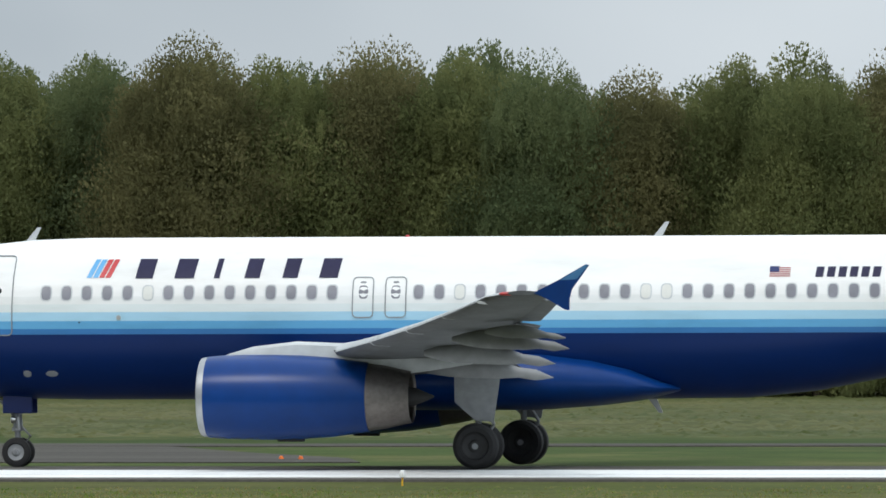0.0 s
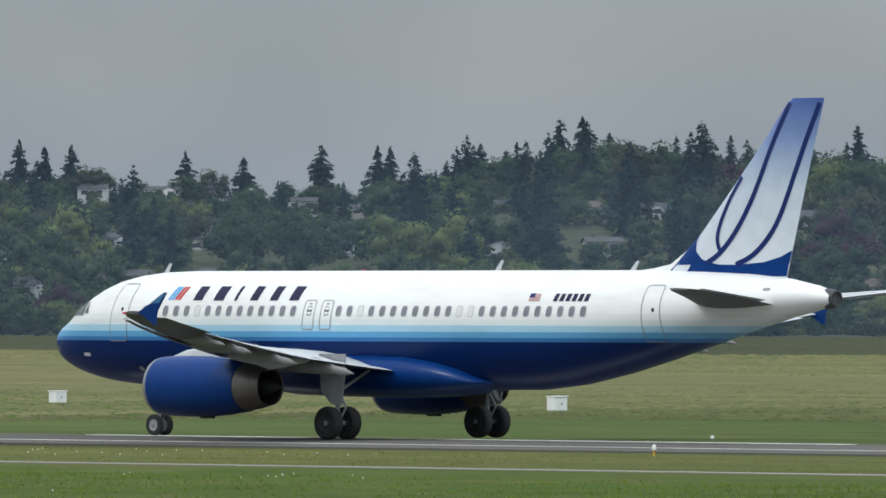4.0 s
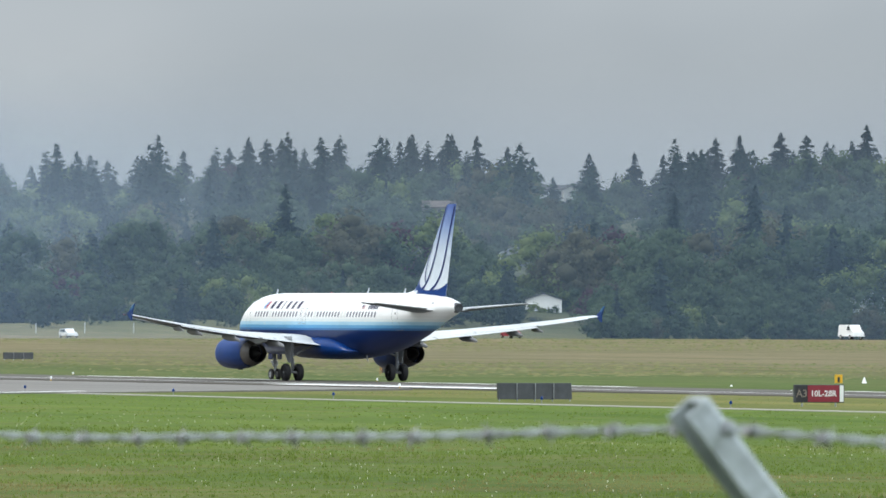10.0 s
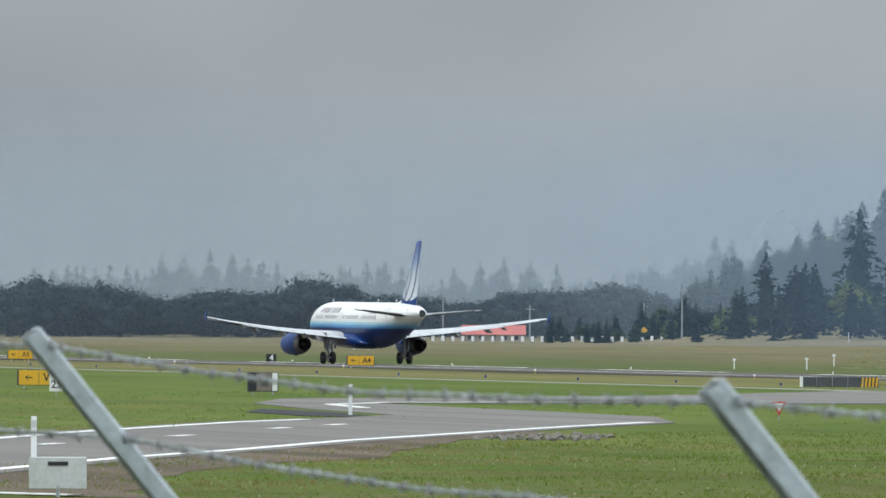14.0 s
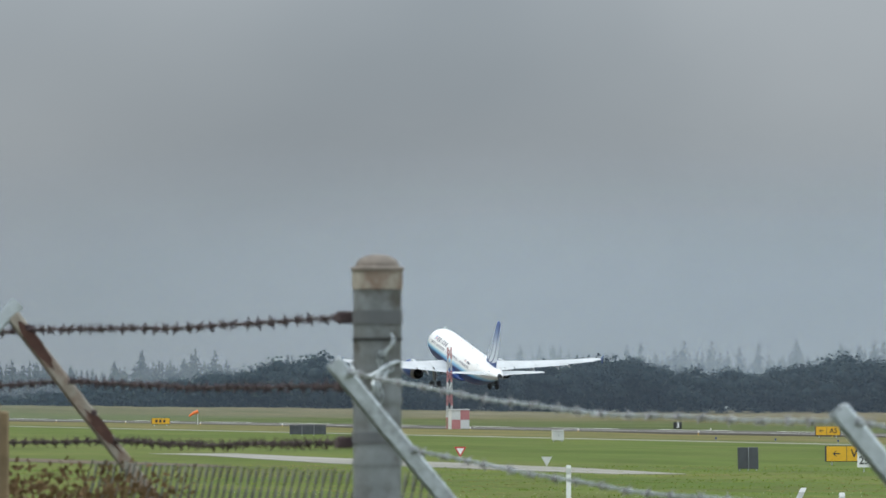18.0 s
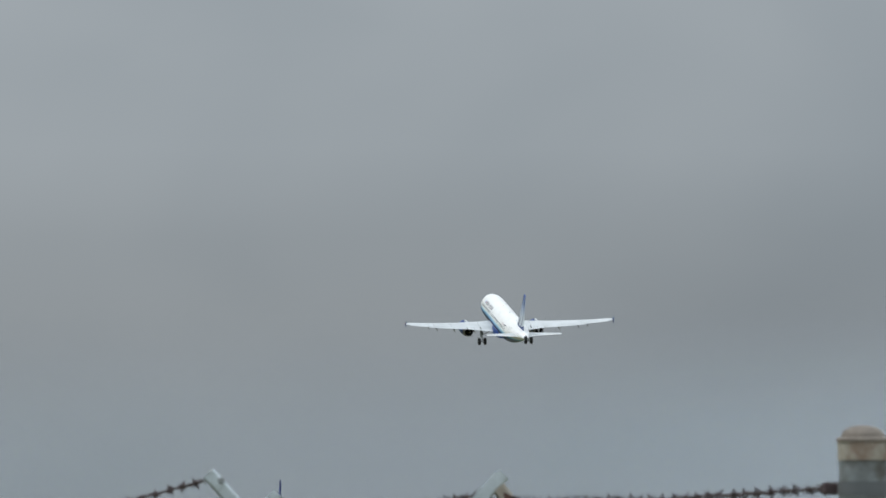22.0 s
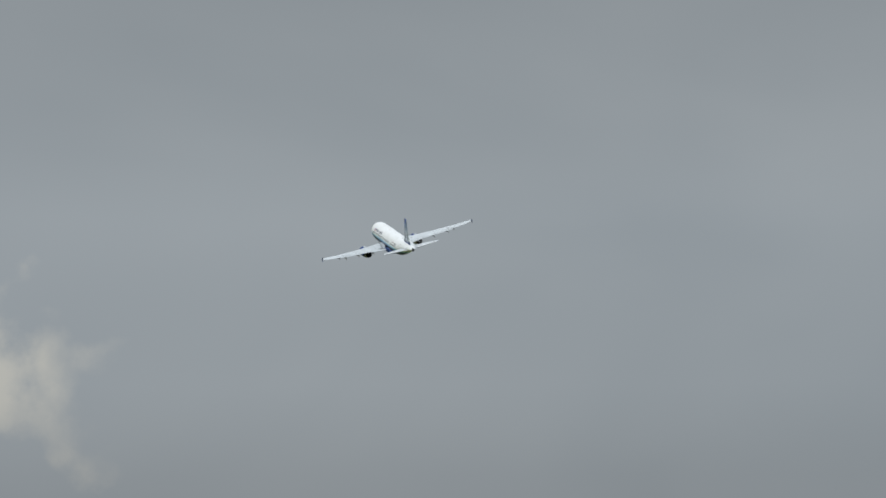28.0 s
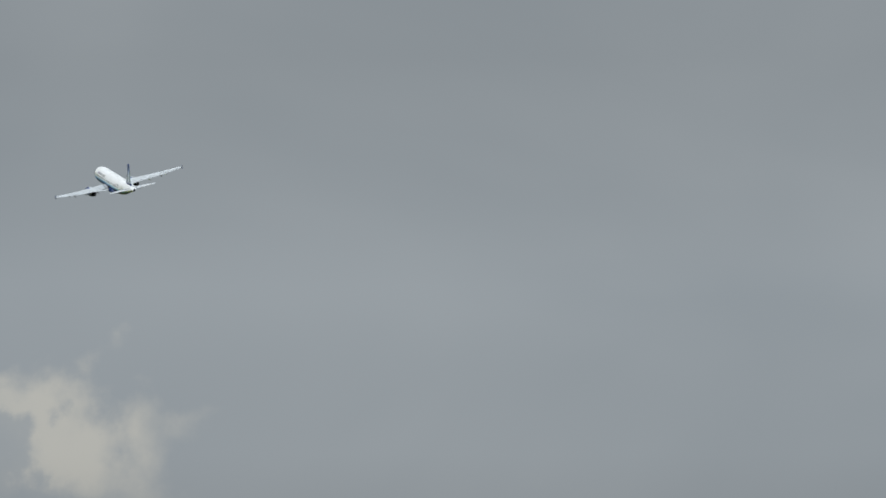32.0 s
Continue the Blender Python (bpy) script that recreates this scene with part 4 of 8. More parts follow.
def build_engine(plane, side):
    c = (-GX, side * 5.75, 1.85)
    v, f = lathe([(11.25, .82), (11.02, .90), (10.97, .95), (10.99, .985), (11.05, 1.0), (11.15, 1.018)], 36, "x", c)
    eng = part("engine", to_mesh("engine", *lathe([(11.15, 1.018), (11.4, 1.045), (12.0, 1.07), (12.8, 1.08), (13.6, 1.06), (14.4, 1.0), (15.27, .88), (15.27, .80), (14.5, .82)], 36, "x", c), M["blue"], True), plane, "glossy blue engine cowling")
    part("inlet_lip", to_mesh("inlet_lip", v, f, M["dullmetal"], True), eng, "bare metal inlet lip")
    v, f = lathe([(11.25, .82), (11.8, .80), (12.3, .80)], 28, "x", c)
    part("inlet_duct", to_mesh("inlet_duct", v, f, M["dgrey"], True), eng)
    v, f = lathe([(15.25, .86), (15.7, .80), (16.15, .70), (16.35, .66), (16.3, .62), (15.6, .66)], 32, "x", c)
    part("exhaust_nozzle", to_mesh("exhaust_nozzle", v, f, M["steel"], True), eng, "brownish bare metal exhaust nozzle")
    v, f = lathe([(15.0, .36), (15.9, .36), (16.5, .20), (16.9, .03)], 20, "x", c, True)
    part("exhaust_plug", to_mesh("exhaust_plug", v, f, M["black"], True), eng)
    v, f = lathe([(15.3, .66), (15.32, .02)], 20, "x", c, False)
    part("turbine_disc", to_mesh("turbine_disc", v, f, M["black"]), eng)
    v, f = lathe([(11.75, .02), (12.0, .16), (12.3, .26)], 16, "x", c)
    part("spinner", to_mesh("spinner", v, f, M["dgrey"], True), eng)
    V, F = [], []
    for k in range(22):
        a = 2 * math.pi * k / 22
        o = len(V)
        for rr, dx in ((.24, 0), (.79, 0.0), (.79, .22), (.24, .16)):
            b = a + (0.22 if dx else 0)
            V.append((12.22 + dx - GX, c[1] + rr * math.cos(b), c[2] + rr * math.sin(b)))
        F.append((o, o + 1, o + 2, o + 3))
    part("fan", to_mesh("fan", V, F, M["dgrey"]), eng)
    # pylon between cowling and wing
    rings = []
    for x, z0, z1, w in ((11.6, 2.75, 2.92, .04), (12.3, 2.7, 3.12, .16), (13.4, 2.55, 3.25, .20), (14.6, 2.3, 3.2, .20), (15.6, 2.35, 2.98, .18), (16.8, 2.5, 2.85, .14), (18.2, 2.72, 2.86, .03)):
        rings.append([(x - GX, c[1] - w, z0), (x - GX, c[1] + w, z0), (x - GX, c[1] + w * .8, z1 - .08), (x - GX, c[1] + w * .3, z1), (x - GX, c[1] - w * .3, z1), (x - GX, c[1] - w * .8, z1 - .08)])
    v, f = loft(rings)
    part("pylon", to_mesh("pylon", v, f, M["grey"], True), eng, "light grey engine pylon")
    v, f = box(12.9 - GX, 13.6 - GX, c[1] - .05, c[1] + .05, .72, .80, .02)
    part("drain_mast", to_mesh("drain_mast", v, f, M["black"]), eng)
    # strake on the inner cowling side
    v, f = box(12.2 - GX, 13.2 - GX, c[1] - side * .86 - .015, c[1] - side * .86 + .015, 2.40, 2.62)
    part("strake", to_mesh("strake", v, f, M["blue"]), eng)


def wheel(parent, x, y, r, w, rim="rim"):
    c = (x, y, 0)
    v, f = lathe([(-w * .32, r * .55), (-w * .48, r * .62), (-w * .5, r * .82), (-w * .36, r * .96), (-w * .12, r), (w * .12, r), (w * .36, r * .96), (w * .5, r * .82), (w * .48, r * .62), (w * .32, r * .55)], 28, "y", (x, y, r))
    wh = part("wheel", to_mesh("wheel", v, f, M["tyre"], True), parent, "black rubber tyre")
    v, f = lathe([(-w * .30, .02), (-w * .34, r * .2), (-w * .24, r * .3), (-w * .30, r * .5), (-w * .36, r * .56), (w * .36, r * .56), (w * .30, r * .5), (w * .24, r * .3), (w * .34, r * .2), (w * .30, .02)], 20, "y", (x, y, r), True)
    part("rim", to_mesh("rim", v, f, M[rim], True), wh, "dull dark grey wheel rim" if rim == "rim" else "pale grey wheel rim")


def build_main_gear(plane, side):
    # vertices sit about the ground point; the leg turns about its hinge under the wing
    hinge = Vector((0.0, side * 3.8, 2.75))
    v, f = merge(tube([(0, 0, 2.75 - 2.75), (0.02, 0, -1.1)], .13, 12), tube([(0.02, 0, -1.1), (0.02, 0, -2.17)], .085, 12), tube([(0.02, -.62, -2.17), (0.02, .62, -2.17)], .08, 10))
    leg = part("main_gear", to_mesh("main_gear", v, f, M["dgrey"], True), plane, "grey main landing gear leg", Matrix.Translation(hinge))
    for dy in (-.465, .465):
        wheel(leg, 0.02, dy, .585, .41)
    for o in leg.children:
        o.matrix_basis = Matrix.Translation((0, 0, -2.75))
    v, f = merge(tube([(0, -side * .1, -1.05), (0.05, -side * 1.7, -.25)], .06, 8))
    part("side_stay", to_mesh("side_stay", v, f, M["dgrey"], True), leg)
    v, f = merge(tube([(.12, 0, -1.15), (.42, 0, -1.62)], .045, 8), tube([(.42, 0, -1.62), (.1, 0, -2.1)], .045, 8))
    part("torque_link", to_mesh("torque_link", v, f, M["dgrey"], True), leg)
    # large outer door fixed to the leg
    prof = ((-.55, .25), (.72, .25), (.60, -.55), (.45, -1.55), (-.02, -1.52), (-.55, -1.05))
    V = [(x, side * (.22 + s + .10 * (z > 0)), z) for s in (0, .05) for x, z in prof]
    n = len(prof)
    F = [tuple(range(n)), tuple(range(2 * n - 1, n - 1, -1))] + [(i, (i + 1) % n, (i + 1) % n + n, i + n) for i in range(n)]
    part("leg_door", to_mesh("leg_door", V, F, M["dgrey"]), leg, "pale grey gear leg door")
    return leg


def build_nose_gear(plane):
    hinge = Vector((5.07 - GX, 0, 1.95))
    v, f = merge(tube([(0, 0, 0), (-.02, 0, -.95)], .115, 12), tube([(-.02, 0, -.92), (-.02, 0, -1.02)], .15, 12), tube([(-.02, 0, -.95), (0, 0, -1.57)], .075, 10), tube([(0, -.36, -1.57), (0, .36, -1.57)], .05, 10))
    leg = part("nose_gear", to_mesh("nose_gear", v, f, M["dgrey"], True), plane, "grey nose landing gear leg", Matrix.Translation(hinge))
    for dy in (-.25, .25):
        wheel(leg, 0, dy, .385, .22, "dgrey")
    for o in leg.children:
        o.matrix_basis = Matrix.Translation((0, 0, -1.95))
    v, f = tube([(0.08, 0, -.9), (.32, 0, -1.15), (.06, 0, -1.5)], .035, 8)
    part("torque_link", to_mesh("torque_link", v, f, M["dgrey"], True), leg)
    for dy in (-.16, .16):
        v, f = tube([(.02, dy, -.66), (.05, dy, -1.0)], .05, 8)
        part("steering_jack", to_mesh("steering_jack", v, f, M["dullmetal"], True), leg, "bare metal steering jack")
    v, f = tube([(0, 0, -.75), (-.75, 0, .1)], .045, 8)
    part("drag_stay", to_mesh("drag_stay", v, f, M["dgrey"], True), leg)
    for dy in (-.17, .17):
        v, f = lathe([(-.13, .09), (-.10, .10), (0, .07)], 12, "x", (-.02, dy, -.72), True)
        part("taxi_lamp", to_mesh("taxi_lamp", v, f, M["silver"], True), leg, "round taxi lamp")
    for s in (-1, 1):
        v, f = box(-.34, .44, s * .33 - .02, s * .33 + .02, -.56, .28, .015)
        part("gear_door", to_mesh("gear_door", v, f, M["navy"]), leg, "navy gear door")
    return leg


def build_fin(plane):
    rows = ((5.6, 29.6, 35.35, .10), (6.2, 30.35, 35.5, .10), (7.2, 31.45, 35.78, .098), (8.6, 32.75, 36.15, .095), (10.2, 34.2, 36.6, .09), (11.5, 35.28, 36.98, .088), (11.76, 35.62, 37.04, .05))
    rings = []
    for z, le, te, th in rows:
        s = airfoil(le, te - le, 0, 0, th, 0)
        rings.append([(p[0], p[2], z) for p in s])
    v, f = loft(rings)
    fin = part("fin", to_mesh("fin", v, f, M["fin"], True), plane, "tail fin fading from white to blue with navy curved stripes")

    def yo(x, z):
        le = np.interp(z, [r[0] for r in rows], [r[1] for r in rows])
        te = np.interp(z, [r[0] for r in rows], [r[2] for r in rows])
        u = min(1, max(0.002, (x - le) / (te - le)))
        th = np.interp(z, [r[0] for r in rows], [r[3] for r in rows])
        return float(5 * th * (te - le) * (0.2969 * math.sqrt(u) - 0.126 * u - 0.3516 * u * u + 0.2843 * u ** 3 - 0.1036 * u ** 4)) + 0.012

    def band(name, rows2, mat, label):
        """A painted shape given by rows of (height, front, back)."""
        for s in (-1, 1):
            V = []
            for z, a, b in rows2:
                V += [(x - GX, s * yo(x, z), z) for x in np.linspace(a, b, 6)]
            F = [(6 * i + j, 6 * i + j + 1, 6 * i + j + 7, 6 * i + j + 6) for i in range(len(rows2) - 1) for j in range(5)]
            part(name, to_mesh(name, V, F, mat, True), fin, label)

    def arc(name, pts, w):
        P = [np.array(p) for p in pts]
        # smooth the path
        for _ in range(2):
            Q = [P[0]]
            for a, b in zip(P, P[1:]):
                Q += [a * .75 + b * .25, a * .25 + b * .75]
            P = Q + [P[-1]]
        for s in (-1, 1):
            V = []
            for i, p in enumerate(P):
                d = P[min(i + 1, len(P) - 1)] - P[max(i - 1, 0)]
                d = d / np.linalg.norm(d)
                nn = np.array([d[1], -d[0]]) * w / 2
                for q in (p + nn, p - nn):
                    V.append((q[0] - GX, s * (yo(q[0], q[1]) + .006), q[1]))
            F = [(2 * i, 2 * i + 1, 2 * i + 3, 2 * i + 2) for i in range(len(P) - 1)]
            part(name, to_mesh(name, V, F, M["navy"], True), fin, "navy curved stripe")
    arc("stripe", ((35.52, 11.6), (34.8, 10.3), (34.1, 8.7), (33.6, 7.8), (33.0, 6.97), (32.4, 6.4), (31.9, 6.16)), .18)
    arc("stripe", ((36.86, 11.6), (36.2, 10.24), (35.55, 8.7), (35.1, 7.69), (34.6, 6.97), (33.9, 6.36), (33.2, 6.1)), .18)
    arc("stripe", ((33.38, 9.1), (32.98, 8.55), (32.58, 7.8), (32.36, 7.2), (32.36, 6.85), (32.55, 6.5)), .16)
    band("fin_base", ((5.7, 29.75, 35.36), (6.0, 30.2, 35.42), (6.1, 30.3, 35.44)), M["blue"], "blue base of the fin")
    band("fin_base", ((6.1, 30.3, 32.5), (6.18, 30.4, 32.0), (6.30, 30.52, 31.66), (6.57, 30.82, 31.36), (6.9, 31.18, 31.33), (7.08, 31.36, 31.42)), M["blue"], "blue foot of the fin")
    band("fin_base", ((6.1, 33.3, 35.44), (6.18, 34.4, 35.48), (6.36, 35.1, 35.53), (6.57, 35.56, 35.6)), M["blue"], "blue rear foot of the fin")
    # dorsal fillet
    rings = []
    for x, h, w in ((28.4, 5.90, .02), (29.2, 5.98, .05), (30.0, 6.12, .06), (30.8, 6.62, .03)):
        rings.append([(x - GX, -w, 5.6), (x - GX, w, 5.6), (x - GX, w * .4, h - .05), (x - GX, 0, h), (x - GX, -w * .4, h - .05)])
    v, f = loft(rings)
    part("dorsal_fillet", to_mesh("dorsal_fillet", v, f, M["white"], True), fin, "white fillet")


def build_stab(plane, side):
    rings = []
    for y, le, te, z, th in ((.6, 31.9, 35.4, 4.72, .10), (1.4, 32.45, 35.6, 4.80, .10), (3.5, 33.8, 36.05, 5.02, .095), (5.6, 35.1, 36.42, 5.22, .09), (6.1, 35.5, 36.5, 5.26, .07)):
        rings.append(airfoil(le, te - le, side * y, z, th, -0.01))
    v, f = loft(rings)
    st = part("tailplane", shaded_below("tailplane", v, f), plane, "light grey tailplane, shade painted dark on its underside")
    rings = []
    for y, x0, x1, z in ((1.4, 34.7, 35.66, 4.80), (5.5, 36.0, 36.46, 5.21)):
        rings.append(airfoil(x0, x1 - x0, side * y, z + .03, .12, 0, -6))
    v, f = loft(rings)
    part("elevator", to_mesh("elevator", v, f, M["white"], True), st, "white elevator")


def build_airliner(label="white and dark blue twin-engine airliner with blue engines", plain_hull=False):
    plane = thing("airliner", label, "aircraft")
    n = 44
    rings = []
    xs = sorted(set([s[0] for s in STN] + [x for x in np.arange(8, 24, 2.0)]))
    for x in xs:
        t, b, w = station(x)
        zc, hz = (t + b) / 2, (t - b) / 2
        rings.append([(x - GX, w * math.sin(2 * math.pi * k / n), zc + hz * math.cos(2 * math.pi * k / n)) for k in range(n)])
    v, f = loft(rings)
    hull = part("fuselage", to_mesh("fuselage", v, f, M["body"], True), plane, "white fuselage with light blue bands above a navy belly")
    # belly fairing round the wing root
    rings = []
    for x, hw, zb, zt in ((11.2, 1.2, 1.80, 2.2), (11.9, 1.9, 1.62, 2.7), (13.0, 2.18, 1.50, 3.05), (15, 2.26, 1.46, 3.15), (17.5, 2.27, 1.45, 3.15), (19, 2.24, 1.47, 3.1), (20.3, 2.12, 1.56, 2.9), (21.3, 1.95, 1.68, 2.6), (22.0, 1.6, 1.82, 2.25), (22.5, 1.0, 1.92, 2.1)):
        zc, hz = (zb + zt) / 2, (zt - zb) / 2
        rr = []
        for k in range(24):
            t = 2 * math.pi * k / 24
            c, s = math.cos(t), math.sin(t)
            rr.append((x - GX, hw * math.copysign(abs(c) ** .75, c), zc + hz * math.copysign(abs(s) ** .8, s)))
        rings.append(rr)
    v, f = loft(rings)
    part("belly_fairing", to_mesh("belly_fairing", v, f, M["blue"], True), plane, "blue belly fairing at the wing root")
    for side in (-1, 1):
        build_wing(plane, side)
        build_engine(plane, side)
        build_stab(plane, side)
    build_fin(plane)
    mg = [build_main_gear(plane, s) for s in (-1, 1)]
    ng = build_nose_gear(plane)
    if plain_hull:
        return plane, mg, ng
    # cabin windows
    first = GX + (71 - 865) / 68.9
    xs = [first + .533 * i for i in range(15)] + [14.46, 15.30] + [15.89 + .533 * i for i in range(23)]
    shut = {5, 19, 28, 29}
    for side in (-1, 1):
        for i, x in enumerate(xs):
            v, f = oval(x, 4.49, .245, .345, .010, side)
            w = part("cabin_window", to_mesh("cabin_window", v, f, M["shade"] if i in shut else M["pane"], True), hull,
                     "window with its white shade down" if i in shut else "")
            if side < 0:
                v, f = oval(x, 4.49, .31, .415, .005, side)
                part("window_frame", to_mesh("window_frame", v, f, M["grey"], True), w)
        # doors with grey outlines
        for x0, x1, z0, z1, nm in ((4.37, 5.31, 3.40, 5.46, "cabin_door"), (30.2, 31.0, 3.45, 5.40, "cabin_door"), (14.17, 14.73, 3.83, 4.88, "overwing_exit"), (15.02, 15.58, 3.83, 4.88, "overwing_exit")):
            zs = np.linspace(z0, z1, 8)
            v, f = decal(np.linspace(x0, x1, 5), zs, .010, side)
            d = part(nm, to_mesh(nm, v, f, M["body"], True), hull, "white door with a grey outline")
            v, f = outline(x0, x1, z0, z1, .030, .022, side)
            part("door_outline", to_mesh("door_outline", v, f, M["dgrey"]), d, "grey outline")
            if nm == "cabin_door":
                v, f = oval((x0 + x1) / 2 + .1, 4.55, .13, .15, .012, side, 10, 2)
                part("door_window", to_mesh("door_window", v, f, M["black"], True), d, "small round window")
            else:
                v, f = oval((x0 + x1) / 2, 4.74, .16, .06, .012, side, 8, 3)
                part("release_panel", to_mesh("release_panel", v, f, M["dgrey"], True), d, "small grey release panel")
        # the operator's name is six plain slanted bars, the mark four slanted stripes
        for k, (a, b) in enumerate(((230, 268), (300, 342), (371, 388), (426, 460), (494, 528), (560, 600))):
            x0, x1 = (GX + (p - 865) / 68.9 for p in (a, b))
            v, f = slanted(x0, x1 - .10, 4.86, 5.36, .16, .010, side)
            part("name_bar", to_mesh("name_bar", v, f, M["letter"], True), hull, "dark slanted bar of lettering")
        x0 = GX + (142 - 865) / 68.9
        for k, mt in enumerate(("sky", "sky", "red", "red")):
            v, f = slanted(x0 + .165 * k, x0 + .165 * k + .13, 4.88, 5.35, .42, .010, side)
            part("mark_stripe", to_mesh("mark_stripe", v, f, M[mt], True), hull, "light blue slanted stripe" if mt == "sky" else "red slanted stripe")
        for k in range(6):
            x = GX + (1444 - 865) / 69.2 + .292 * k
            v, f = slanted(x, x + .20, 4.84, 5.10, .12, .010, side)
            part("registration_bar", to_mesh("registration_bar", v, f, M["letter"], True), hull)
        xf = GX + (1363 - 865) / 69.2
        for k in range(5):
            v, f = slanted(xf, xf + .53, 4.85 + .052 * k, 4.85 + .052 * k + .03, 0, .009, side, 1)
            part("flag_stripe", to_mesh("flag_stripe", v, f, M["hazyfadedred"], True), hull, "thin faded red stripe")
        v, f = slanted(xf, xf + .24, 4.97, 5.11, 0, .013, side, 1)
        part("flag_corner", to_mesh("flag_corner", v, f, M["navy"], True), hull)
        # flight deck glazing
        for a, b, za, zb, lean, nose in ((1.50, 2.02, 4.30, 4.80, .34, .05), (2.08, 2.52, 4.31, 4.82, .02, .06), (2.58, 2.86, 4.40, 4.78, .0, .22)):
            V, n, m = [], 7, 6
            for i in range(n):
                for j in range(m):
                    v = j / (m - 1)
                    lo, hi = a + lean * v, b - nose * v
                    V.append(skin(lo + (hi - lo) * i / (n - 1), za + (zb - za) * v, side, .02))
            F = [(i * m + j, (i + 1) * m + j, (i + 1) * m + j + 1, i * m + j + 1) for i in range(n - 1) for j in range(m - 1)]
            part("flight_deck_window", to_mesh("flight_deck_window", V, F, M["cockpit"], True), hull, "grey-blue flight deck pane")
        for x, z, w, h in ((5.6, 2.42, .22, .17), (6.25, 2.42, .32, .15)):
            v, f = oval(x, z, w, h, .008, side, 10, 2.2)
            part("service_port", to_mesh("service_port", v, f, M["dgrey"], True), hull)
        v, f = oval(.75, 3.1, .16, .22, .006, side, 8, 4)
        part("probe_plate", to_mesh("probe_plate", v, f, M["dgrey"]), hull)
        v, f = oval(8.1, 3.86, .13, .13, .015, side, 10, 2)
        part("wing_scan_lamp", to_mesh("wing_scan_lamp", v, f, M["silver"]), hull, "small bright lamp")
        v, f = oval(7.07, 3.74, .05, .05, .01, side, 6, 2)
        part("drain_port", to_mesh("drain_port", v, f, M["black"]), hull)
        v, f = slanted(2.6, 3.0, 2.86, 2.98, 0, .006, side, 1)
        part("fleet_mark", to_mesh("fleet_mark", v, f, M["grey"]), hull)
        v, f = oval(35.2, 5.25, .3, .1, .01, side, 8, 4)
        part("vent", to_mesh("vent", v, f, M["dgrey"]), hull)
    # tail exhaust, aerials, beacon, tail skid
    v, f = lathe([(37.22, .355), (37.5, .31), (37.62, .285), (37.63, .25), (37.54, .22), (37.52, .02)], 18, "x", (-GX, 0, 4.94))
    part("tail_exhaust", to_mesh("tail_exhaust", v, f, M["signgrey"], True), plane, "dark metal exhaust at the tail")
    for x, zb, s, nm in ((5.27, 5.82, .9, "blade_aerial"), (21.68, 5.90, .9, "blade_aerial"), (28.1, 5.90, .8, "blade_aerial"), (21.5, 1.80, -1, "blade_aerial")):
        V = [(x + dx - GX, dy, zb + dz * s) for dy in (-.02, .02) for dx, dz in ((0, 0), (.24, 0), (.42, .42), (.32, .42))]
        part(nm, to_mesh(nm, V, [(0, 1, 2, 3), (7, 6, 5, 4), (0, 4, 5, 1), (1, 5, 6, 2), (2, 6, 7, 3), (3, 7, 4, 0)], M["grey"]), plane, "small pale grey blade aerial")
    v, f = lathe([(5.88, .07), (5.94, .06), (5.97, .02)], 10, "z", (15.3 - GX, 0, 0), True)
    part("beacon", to_mesh("beacon", v, f, M["red"], True), plane, "red beacon")
    return plane, mg, ng


airliner, main_gears, nose_gear = build_airliner()


def plane_pose(x, y, z, head, pitch, bank):
    """Heading turns left, the nose goes up, the left wing goes down."""
    h, p, b = radians(head), radians(pitch), radians(bank)
    aft = Vector((math.cos(h) * math.cos(p), math.sin(h) * math.cos(p), -math.sin(p)))
    rt = Vector((-math.sin(h), math.cos(h), 0))
    up = aft.cross(rt)
    rt = rt * math.cos(b) + up * math.sin(b)
    up = aft.cross(rt)
    m = Matrix((aft, rt, up)).transposed().to_4x4()
    m.translation = (x, y, z)
    return m


